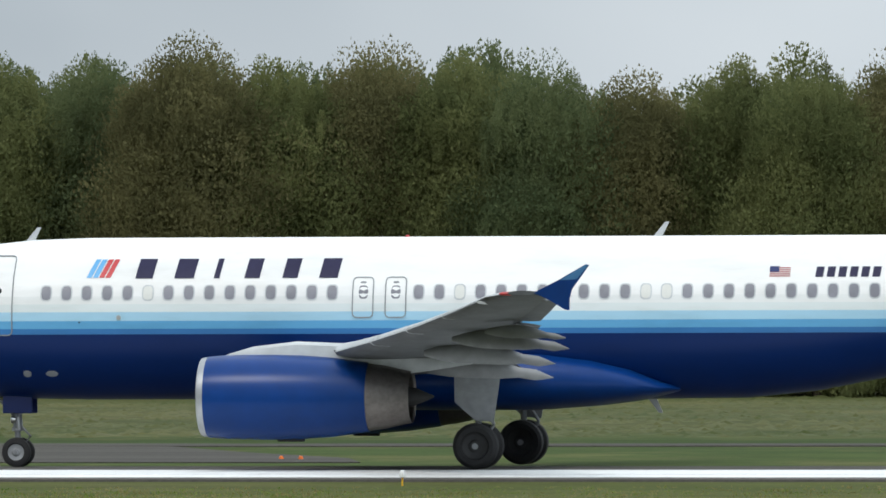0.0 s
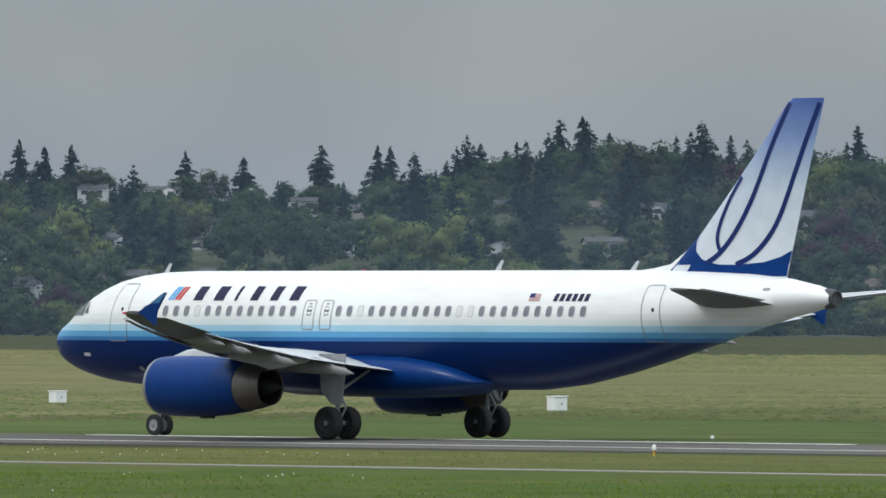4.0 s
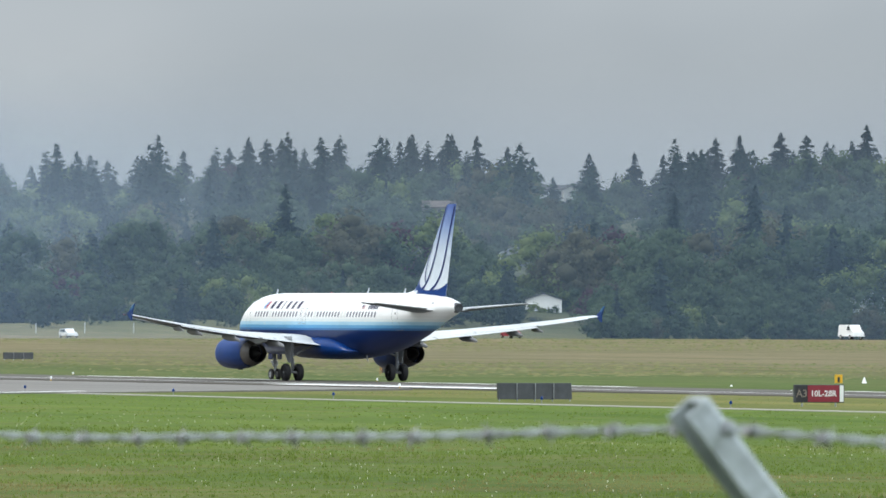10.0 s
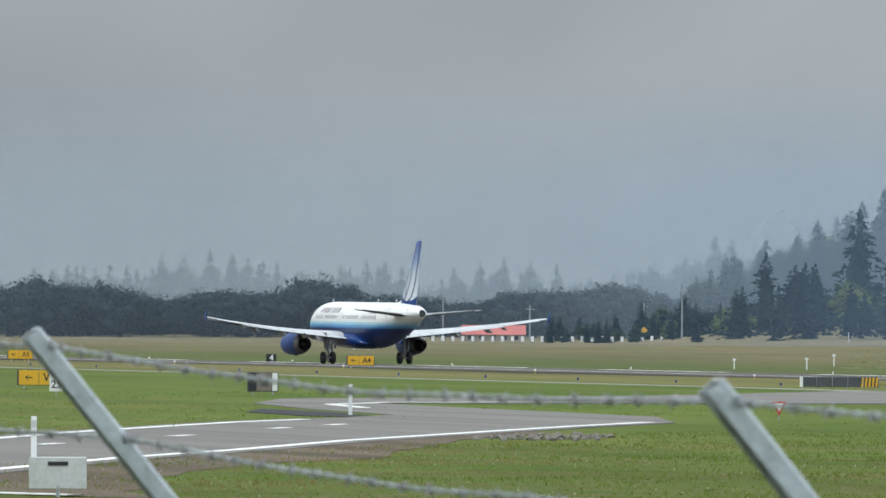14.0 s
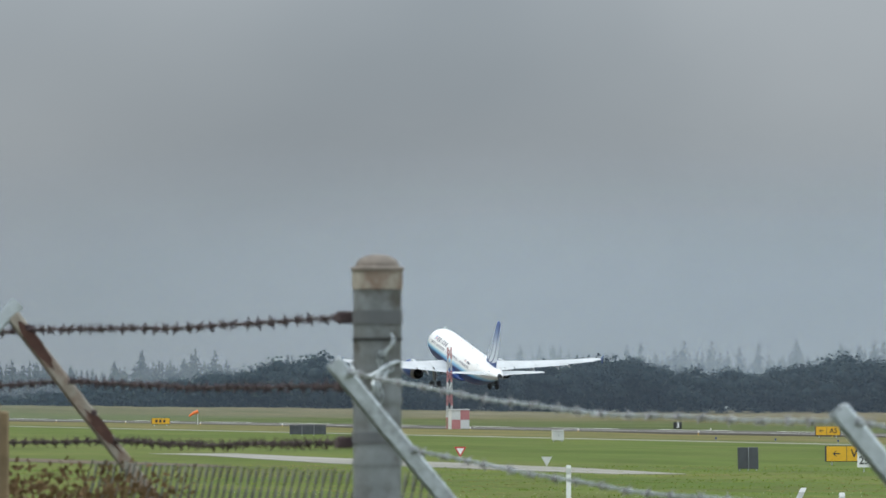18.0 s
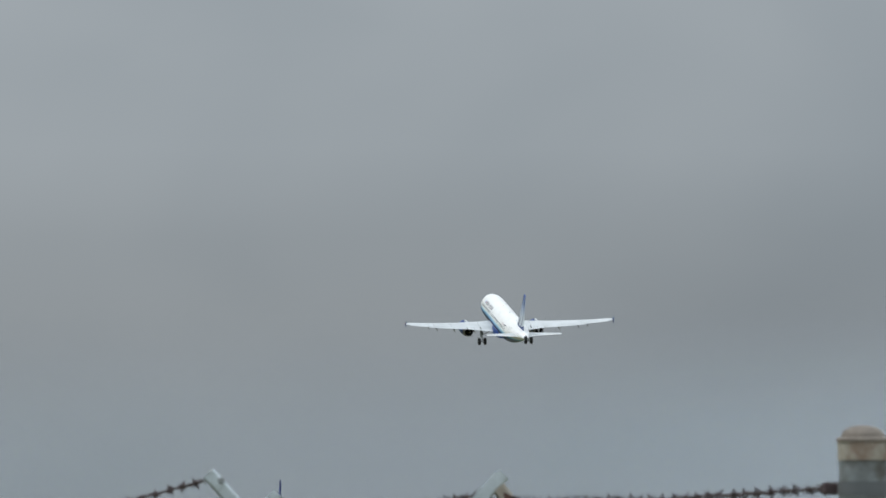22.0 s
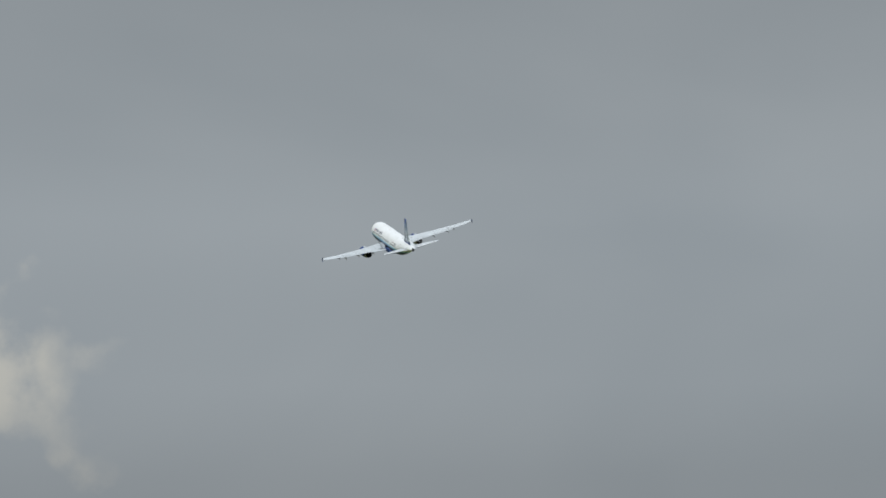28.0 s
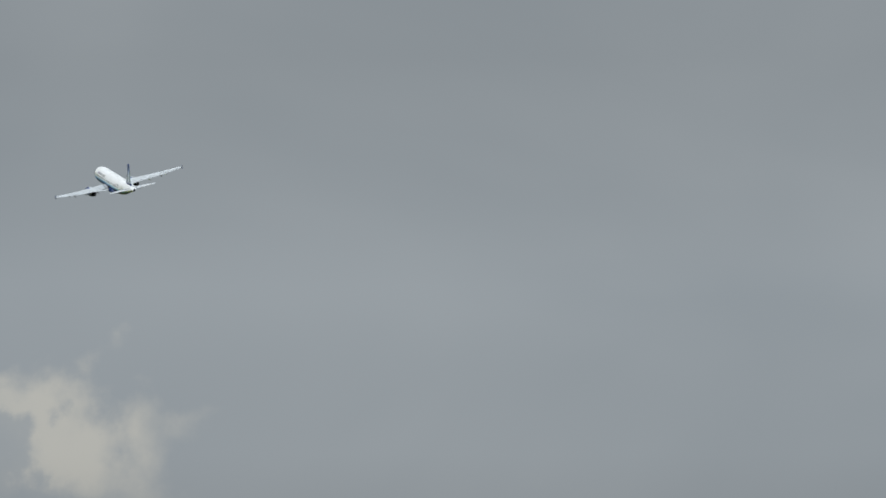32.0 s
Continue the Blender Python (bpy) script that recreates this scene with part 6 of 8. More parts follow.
    # the dark far tree line past the runway's end, in rounded groups
    az = 72.8
    while az < 88:
        az += .04 * rng.uniform(.6, 1.4)
        x, y = polar(az, 2330 + rng.uniform(-30, 60))
        v, f = round_dec[rng.randrange(7)]
        s = 10.6 + 1.3 * math.sin(az * 4.3) + .8 * math.sin(az * 11.1)
        if az > 79.6:
            s *= max(.35, 1 - (az - 79.6) * .45)
        far.append((placed(v, x, y, -.5, s * rng.uniform(.85, 1.1), rng.uniform(0, 6.28)), f))
    # a pale misty wood on the rise behind it
    back = []
    az = 70.5
    while az < 84:
        az += .02 * rng.uniform(.3, 1.7)
        x, y = polar(az, 3350 + rng.uniform(-60, 60))
        v, f = soft_con[rng.randrange(6)]
        top = np.interp(az, [70.5, 72.6, 73.5, 75.6, 77, 79, 82, 84], [.55, .46, .30, .34, .27, .22, .20, .12]) + .02 * math.sin(az * 7)
        back.append((placed(v, x, y, -1, (4.5 + 3350 * math.tan(radians(top))) * (rng.uniform(.68, .88) if rng.random() < .85 else rng.uniform(.88, 1.1)), rng.uniform(0, 6.28)), f))
    for nm, pcs, mt, lb in (("conifer_woods", cw, "conifer", "dark conifer woods covering the hillside"), ("broadleaf_woods", broad["leaffar"], "leaffar", "mid green broadleaf trees between the conifers"), ("broadleaf_woods", broad["leaffresh"], "leaffresh", "fresh yellow-green broadleaf trees on the slope"),
                            ("broadleaf_woods", broad["leafolive"], "leafolive", "olive brown broadleaf trees on the slope"),
                            ("copper_trees", pw, "purple", "dark purple-leaved trees among the houses"), ("distant_tree_line", far, "farline", "dark rounded trees along the far field edge"),
                            ("foot_trees", foot, "farline", "dark trees at the foot of the misty slope"), ("misty_woods", back, "conifer", "conifer woods fading into rain mist")):
        V, F = stack(pcs)
        tagged(new(nm, bulk(nm, V, F, M[mt])), lb, "woods", kind="stuff")
    # single tall conifers on the ridge
    meshes = []
    for v, f in con:
        tr, tf = tube([(0, 0, -.03), (0, 0, .95)], [.012, .002], 5)
        meshes.append((to_mesh("trunk", tr, tf, M["bark"]), bulk("crown", v, f, M["conifer"])))

    def stand(az, el, r):
        x, y = polar(az, r)
        g = height(x, y) - .8
        s = EYE[2] + r * math.tan(radians(el)) - g
        k = rng.randrange(9)
        t = thing("conifer_tree", "tall dark conifer on the ridge of the hill", "tree", Matrix.Translation((x, y, g)) @ Matrix.Rotation(rng.uniform(0, 6.28), 4, "Z"), "conifers along the ridge")
        wd = s * rng.uniform(.9, 1.2) if s < 36 else 36 * rng.uniform(.9, 1.2)
        t.scale = (wd, wd, s)
        part("trunk", meshes[k][0], t)
        part("crown", meshes[k][1], t)

    for tops in (TOPS_1, TOPS_2, TOPS_3, TOPS_4, TOPS_5, TOPS_6, TOPS_7):
        for az, el in tops:
            stand(az, el, RIDGE - rng.uniform(0, 40))
    az = 20.0
    while az < 72.6:
        az += .30 * rng.uniform(.4, 1.6)
        stand(az, skyline(az) - rng.uniform(.08, .22), RIDGE - rng.uniform(40, 120))


build_near_trees()
build_undergrowth()
build_hill_woods()


# ---- houses on the hillside ----
def gable(w, d, h, rise, over=.4):
    x, y = w / 2 + over, d / 2 + over
    V = [(-x, -y, h - .1), (x, -y, h - .1), (x, y, h - .1), (-x, y, h - .1), (-x, 0, h + rise), (x, 0, h + rise)]
    return V, [(0, 1, 5, 4), (2, 3, 4, 5), (0, 4, 3), (1, 2, 5), (3, 2, 1, 0)]


def build_house(az, el, width, kind, rng):
    r, x, y, z = hill_point(az, el)
    w = min(17.0, max(8.0, r * math.tan(radians(width)) * 1.0))
    d = rng.uniform(6.5, 8)
    turned = rng.random() < .14
    storeys = 2 if w > 12 and el > .2 and rng.random() < .4 else 1
    h = 2.4 * storeys + .1
    colours = {"w": ("white-walled", "stucco", "roofgrey"), "g": ("grey", "concrete", "roofgrey"), "b": ("tan", "tan", "roofbrown"), "t": ("tan", "tan", "roofgrey")}
    word, wm, rm = colours[kind]
    t = thing("house", "%s %s house with a %s roof among hillside trees" % (word, "two-storey" if storeys == 2 else "low", "brown" if rm == "roofbrown" else "grey"), "house",
              pose(x, y, z, 0, 0, az + rng.uniform(-25, 25) + (78 if turned else 0)), "houses on the hill")
    # plot terrace and walls
    v, f = box(-w / 2, w / 2, -d / 2, d / 2, -2.0, h)
    part("wall", to_mesh("wall", v, f, M[wm]), t)
    wing = w > 9 and rng.random() < .6
    rise = rng.uniform(.9, 1.6)
    # gable ends in the wall colour, closed under the roof
    V = [(a, b, c) for a in (-w / 2, w / 2) for b, c in ((-d / 2, h - .05), (d / 2, h - .05), (0, h + rise * .97 - .1))]
    part("gable_end", to_mesh("gable_end", V, [(0, 2, 1), (3, 4, 5), (0, 3, 5, 2), (1, 2, 5, 4)], M[wm]), t)
    x1, y1 = w / 2 + .4, d / 2 + .45
    V = [(-x1, -y1, h - .15), (x1, -y1, h - .15), (x1, 0, h + rise), (-x1, 0, h + rise), (x1, y1, h - .15), (-x1, y1, h - .15)]
    V += [(a, b, c + .16) for a, b, c in V]
    f = [(6, 7, 8, 9), (9, 8, 10, 11), (1, 0, 3, 2), (2, 3, 5, 4), (0, 1, 7, 6), (4, 5, 11, 10), (1, 2, 8, 7), (2, 4, 10, 8), (3, 0, 6, 9), (5, 3, 9, 11)]
    v = V
    roof = part("roof", to_mesh("roof", v, f, M[rm]), t)
    if wing:
        sx = rng.choice((-1, 1)) * w * .25
        ww = w * .36
        V = [(sx - ww / 2, -d / 2 - 2.2, -5), (sx + ww / 2, -d / 2 - 2.2, -5), (sx + ww / 2, -d / 2 + .1, -5), (sx - ww / 2, -d / 2 + .1, -5)]
        V += [(a, b, h) for a, b, _ in V] + [(sx, -d / 2 - 2.2, h + rise * .8), (sx, -d / 2 + .1, h + rise * .8)]
        part("front_wing", to_mesh("front_wing", V, [(0, 1, 5, 8, 4), (1, 2, 6, 5), (3, 0, 4, 7), (2, 3, 7, 9, 6)], M[wm]), t, "gabled front wing")
        V = [(sx - ww / 2 - .3, -d / 2 - 2.6, h - .12), (sx, -d / 2 - 2.6, h + rise * .8 + .14), (sx + ww / 2 + .3, -d / 2 - 2.6, h - .12),
             (sx - ww / 2 - .3, 0, h - .12), (sx, 0, h + rise * .8 + .14), (sx + ww / 2 + .3, 0, h - .12)]
        part("wing_roof", to_mesh("wing_roof", V, [(0, 1, 4, 3), (1, 2, 5, 4)], M[rm]), t)
    n = max(2, int(w / 3.2))
    for s in range(storeys):
        for i in range(n):
            if rng.random() < .12:
                continue
            cx = -w / 2 + w * (i + .5) / n
            yy = -d / 2 - (2.25 if wing and abs(cx - sx) < ww / 2 else .05)
            v, f = box(cx - .95, cx + .95, yy, yy + .12, 2.5 * s + .7, 2.5 * s + 2.0)
            wd = part("window", to_mesh("window", v, f, M["glass"]), t)
            v, f = merge(box(cx - 1.05, cx + 1.05, yy - .02, yy + .1, 2.5 * s + .68, 2.5 * s + .8), box(cx - 1.05, cx + 1.05, yy - .02, yy + .1, 2.5 * s + 2.0, 2.5 * s + 2.1))
            part("frame", to_mesh("frame", v, f, M["stucco"]), wd, "white frame")
    if rng.random() < .35:
        cx = rng.uniform(-.3, .3) * w
        v, f = box(cx - .45, cx + .45, .2, 1.0, h, h + rise + .6, .04)
        part("chimney", to_mesh("chimney", v, f, M["roofbrown"]), roof)
    if el > .45 and w > 14 and storeys == 1 and kind in "wg":
        for k in range(4):
            cx = -w * .36 + w * .24 * k
            v, f = box(cx - .6, cx + .6, -d * .34, -d * .1, h + .2, h + 1.1)
            part("dormer", to_mesh("dormer", v, f, M["stucco"]), roof, "small white dormer")


def build_blocks():
    """The grey apartment buildings at the foot of the misty slope."""
    for az0, az1, el, hgt, nm, wm in ((70.46, 71.36, .02, 5.6, "grey two-storey apartment building below the wooded slope", "slate"), (70.33, 70.58, .05, 3.4, "tan apartment building below the wooded slope", "tan"),
                                      (69.9, 70.27, .12, 2.8, "tan low building on the wooded slope", "tan")):
        r = 2010.0
        x, y = polar((az0 + az1) / 2, r)
        w = r * radians(az1 - az0)
        z = EYE[2] + r * math.tan(radians(el))
        t = thing("apartment_building", nm, "building", pose(x, y, z, 0, 0, (az0 + az1) / 2))
        v, f = box(-w / 2, w / 2, -6, 6, -3, hgt)
        part("wall", to_mesh("wall", v, f, M[wm]), t)
        v, f = box(-w / 2 - .4, w / 2 + .4, -6.4, 6.4, hgt, hgt + .4)
        part("roof", to_mesh("roof", v, f, M["roofgrey"]), t, "flat grey roof")
        n = int(w / 3.4)
        for s in range(max(1, int(hgt // 2.6))):
            for i in range(n):
                cx = -w / 2 + w * (i + .5) / n
                v, f = box(cx - .9, cx + .9, -6.05, -5.9, 2.6 * s + .7, 2.6 * s + 2.0)
                part("window", to_mesh("window", v, f, M["glass"]), t)


def build_houses():
    rng = random.Random(21)
    for hs in (HOUSES_1, HOUSES_2, HOUSES_3, HOUSES_4, HOUSES_5, HOUSES_6, HOUSES_7):
        for az, el, width, kind in hs:
            build_house(az, el, width, kind, rng)
    build_blocks()
    # low hut with a red roof beyond the runway's end
    x, y = polar(73.93, 2180)
    t = thing("roadside_building", "long low tan building with a red roof", "building", pose(x, y, -.3, 0, 0, 74))
    v, f = box(-6.3, 6.3, -4, 4, -.5, 1.4)
    part("wall", to_mesh("wall", v, f, M["tan"]), t)
    v, f = gable(12.6, 8, 1.4, 1.9, .5)
    part("roof", to_mesh("roof", v, f, M["roofred"]), t, "red roof")
    for k in range(5):
        v, f = box(-5.4 + 2.4 * k, -4.4 + 2.4 * k, -4.06, -3.95, .3, 1.1)
        part("window", to_mesh("window", v, f, M["glass"]), t)


build_houses()


# ---- signs and equipment on the field ----
def lettering(text, size, mat, m, parent, depth=.012, name="legend"):
    """Raised characters of the built-in font, standing in the local XZ plane."""
    cu = bpy.data.curves.new("legend", "FONT")
    cu.body, cu.size, cu.extrude, cu.align_x, cu.align_y = text, size, depth, "CENTER", "CENTER"
    cu.resolution_u = 3
    cu.offset = size * .012
    ob = new("legend", cu)
    dg = bpy.context.evaluated_depsgraph_get()
    dg.update()
    me = bpy.data.meshes.new_from_object(ob.evaluated_get(dg))
    bpy.data.objects.remove(ob)
    bpy.data.curves.remove(cu)
    me.transform(Matrix.Rotation(radians(90), 4, "X"))
    me.materials.clear()
    me.materials.append(mat)
    return part(name, me, parent, "", m)


def gz(x, y):
    return height(x, y) - .12


def facing(x, y, turn=0.0):
    """A pose on the grass whose front looks down the runway, back to the viewer's side of it."""
    return pose(x, y, gz(x, y), 0, 0, 90 + turn)


def taxi_sign(x, y, panels, h, label, turn=0.0):
    """A lit airfield sign: panels of (width, ground colour, text, text colour)."""
    w = sum(p[0] for p in panels)
    t = thing("airfield_sign", label, "sign", facing(x, y, turn))
    base = .25
    v, f = box(-w / 2 - .04, w / 2 + .04, -.02, .22, base - .04, base + h + .04, .02)
    part("case", to_mesh("case", v, f, M["signgrey"]), t, "dark sign case")
    for s in (-.35, .35):
        v, f = tube([(w * s, .1, -.05), (w * s, .1, base)], .05, 8)
        part("leg", to_mesh("leg", v, f, M["galv"]), t)
    cx = -w / 2
    for pw, ground_m, text, text_m in panels:
        v, f = box(cx + .02, cx + pw - .02, -.05, -.015, base, base + h)
        p = part("panel", to_mesh("panel", v, f, M[ground_m]), t)
        mid = cx + pw / 2
        if text == "<":
            s = h * .26
            V = [(mid - s, -.056, base + h / 2), (mid - s * .2, -.056, base + h / 2 + s * .7), (mid + s * .02, -.056, base + h / 2 + s * .7), (mid - s * .5, -.056, base + h / 2 + s * .16),
                 (mid + s, -.056, base + h / 2 + s * .16), (mid + s, -.056, base + h / 2 - s * .16), (mid - s * .5, -.056, base + h / 2 - s * .16), (mid + s * .02, -.056, base + h / 2 - s * .7), (mid - s * .2, -.056, base + h / 2 - s * .7)]
            V += [(a, -.045, c) for a, b, c in V]
            F = [(0, 1, 2, 3), (0, 3, 6), (3, 4, 5, 6), (0, 6, 7, 8)] + [(i, i + 9, (i + 1) % 9 + 9, (i + 1) % 9) for i in range(9)]
            part("arrow", to_mesh("arrow", V, F, M[text_m]), p, "black arrow")
        elif text == "#":
            for k in range(3):
                v, f = box(mid - pw * .3 + k * pw * .22, mid - pw * .3 + k * pw * .22 + pw * .12, -.056, -.045, base + h * .25, base + h * .75)
                part("bar", to_mesh("bar", v, f, M[text_m]), p)
        elif text:
            lettering(text, min(h * .80, pw / max(1, len(text)) / .60), M[text_m], Matrix.Translation((mid, -.056, base + h / 2 - .01)), p)
        if text == "A" and ground_m == "signblack":
            b = .07
            for q in (box(cx + b, cx + pw - b, -.056, -.045, base + b, base + b + .035), box(cx + b, cx + pw - b, -.056, -.045, base + h - b - .035, base + h - b),
                      box(cx + b, cx + b + .035, -.056, -.045, base + b, base + h - b), box(cx + pw - b - .035, cx + pw - b, -.056, -.045, base + b, base + h - b)):
                part("border", to_mesh("border", *q, M["signyellow"]), p, "yellow border")
        cx += pw
    return t


def sign_back(x, y, w, h, label="dark grey back of an airfield sign on short legs", turn=0.0, hatch=False):
    t = thing("airfield_sign", label, "sign", facing(x, y, turn))
    lean = .10
    V = [(a, b + lean * (c > .5), c) for a, b, c in box(-w / 2, w / 2, -.10, .10, .10, .10 + h, .02)[0]]
    part("case", to_mesh("case", V, box(0, 1, 0, 1, 0, 1, .02)[1], M["signgrey"]), t, "dark grey sign case")
    n = max(2, round(w / 1.2))
    for k in range(1, n):
        cx = -w / 2 + w * k / n
        v, f = box(cx - .02, cx + .02, -.13, -.09, .12, .08 + h)
        part("rib", to_mesh("rib", v, f, M["dgrey"]), t)
    for k in range(n + 1):
        cx = -w / 2 + .1 + (w - .2) * k / n
        v, f = tube([(cx, 0, -.1), (cx, 0, .12)], .04, 7)
        part("leg", to_mesh("leg", v, f, M["galv"]), t)
    if hatch:
        for k in range(5):
            cx = w / 2 - 1.25 + .25 * k
            V = [(cx, -.125, .12), (cx + .13, -.125, .12), (cx + .20, -.125, h + .06), (cx + .07, -.125, h + .06)]
            V += [(a, -.09, c) for a, b, c in V]
            part("hatch_bar", to_mesh("hatch_bar", V, [(0, 1, 2, 3), (0, 4, 5, 1), (1, 5, 6, 2), (2, 6, 7, 3), (3, 7, 4, 0)], M["signyellow"]), t, "yellow slanted bar")
        v, f = box(-w / 2 - .02, -w / 2 + .12, -.13, .12, .1, h + .1)
        part("end_plate", to_mesh("end_plate", v, f, M["white"]), t, "white end plate")
    return t


def distance_sign(x, y, number, s=1.05):
    t = thing("distance_sign", "black runway distance board with a white numeral", "sign", facing(x, y))
    v, f = box(-s / 2, s / 2, -.1, .1, .18, .18 + s * .8, .02)
    b = part("board", to_mesh("board", v, f, M["signblack"]), t)
    lettering(number, s * .85, M["white"], Matrix.Translation((0, -.115, .18 + s * .4)), b)
    for k in (-.35, .35):
        v, f = tube([(k * s, 0, -.1), (k * s, 0, .2)], .035, 7)
        part("leg", to_mesh("leg", v, f, M["galv"]), t)


def marker_stake(x, y, h, lean=0.0):
    t = thing("marker_stake", "white flat marker stake in the grass" if not lean else "leaning white flat marker stake in the grass", "stake", facing(x, y), "white stakes by the road")
    v, f = box(-.09, .09, -.012, .012, -.3, h, .008)
    V = [(a + lean * c, b, c) for a, b, c in v]
    part("blade", to_mesh("blade", V, f, M["white"]), t)
    v, f = box(-.092, .092, -.016, -.010, h - .35, h - .12)
    part("reflector", to_mesh("reflector", [(a + lean * c, b, c) for a, b, c in v], f, M["concrete"]), t)


def yield_sign(x, y, h, s, back=False):
    t = thing("give_way_sign", "red and white triangular give way sign on a post" if not back else "plain pale back of a triangular road sign", "sign", facing(x, y))
    v, f = tube([(0, .04, -.3), (0, .04, h)], .03, 7)
    part("post", to_mesh("post", v, f, M["galv"]), t)
    for k, (q, mt, dy) in enumerate(((1.0, "concrete" if back else "red", 0), (.62, "concrete" if back else "white", -.012))):
        V = [(-s / 2 * q, -.01 + dy, h - s * .27 + s * .29 * q), (s / 2 * q, -.01 + dy, h - s * .27 + s * .29 * q), (0, -.01 + dy, h - s * .27 - s * .58 * q)]
        V += [(a, b + .02, c) for a, b, c in V]
        part("plate", to_mesh("plate", V, [(0, 2, 1), (3, 4, 5), (0, 1, 4, 3), (1, 2, 5, 4), (2, 0, 3, 5)], M[mt]), t)


def speed_sign(x, y):
    t = thing("speed_sign", "white speed limit sign reading 25 on a post", "sign", facing(x, y))
    v, f = tube([(0, .04, -.3), (0, .04, 1.3)], .03, 7)
    part("post", to_mesh("post", v, f, M["galv"]), t)
    v, f = box(-.40, .40, -.02, .02, .28, 1.36, .015)
    b = part("plate", to_mesh("plate", v, f, M["white"]), t)
    lettering("25", .62, M["signblack"], Matrix.Translation((0, -.026, .66)), b)
    lettering("SPEED", .22, M["signblack"], Matrix.Translation((0, -.026, 1.16)), b)


def small_box(x, y, w, h, mat, label, category="box", name="equipment_box", legs=True):
    t = thing(name, label, category, facing(x, y))
    v, f = box(-w / 2, w / 2, -w * .35, w * .35, .15, .15 + h, .03)
    part("cabinet", to_mesh("cabinet", v, f, M[mat]), t)
    v, f = box(-w / 2 - .03, w / 2 + .03, -w * .4, w * .4, .15 + h, .2 + h, .015)
    part("lid", to_mesh("lid", v, f, M[mat]), t)
    v, f = box(-.03, .03, -w * .35 - .03, -w * .34, .15 + h * .45, .15 + h * .6)
    part("handle", to_mesh("handle", v, f, M["dgrey"]), t)
    if legs:
        for a in (-.38, .38):
            v, f = tube([(a * w, 0, -.2), (a * w, 0, .18)], .04, 7)
            part("leg", to_mesh("leg", v, f, M["galv"]), t)
    return t


def edge_light(x, y, mat="blue"):
    t = thing("edge_light", "small blue taxiway edge light" if mat == "blue" else "small orange light on a stem" if mat == "orange" else "small pale runway edge light", "lamp", pose(x, y, gz(x, y)), "edge lights")
    v, f = tube([(0, 0, -.05), (0, 0, .22)], .025, 6)
    part("stem", to_mesh("stem", v, f, M["signyellow"] if mat != "blue" else M["dgrey"]), t)
    v, f = lathe([(.2, .07), (.28, .08), (.36, .05), (.38, .01)], 10, "z", (0, 0, 0), True)
    part("lens", to_mesh("lens", v, f, M[mat], True), t)


def guard_light(x, y, label="pair of amber runway guard lights on a stand"):
    t = thing("guard_light", label, "lamp", facing(x, y))
    t.scale = (.55, .55, .6)
    v, f = box(-.5, .5, -.05, .05, .0, .14, .02)
    part("stand", to_mesh("stand", v, f, M["signyellow"]), t)
    for s in (-.28, .28):
        v, f = lathe([(-.22, .16), (-.18, .19), (.06, .19), (.1, .12)], 14, "y", (s, 0, .33), True)
        part("hood", to_mesh("hood", v, f, M["orange"], True), t, "orange lamp hood")
        v, f = lathe([(-.225, .01), (-.223, .13)], 12, "y", (s, 0, .33))
        part("lens", to_mesh("lens", v, f, M["signblack"]), t)


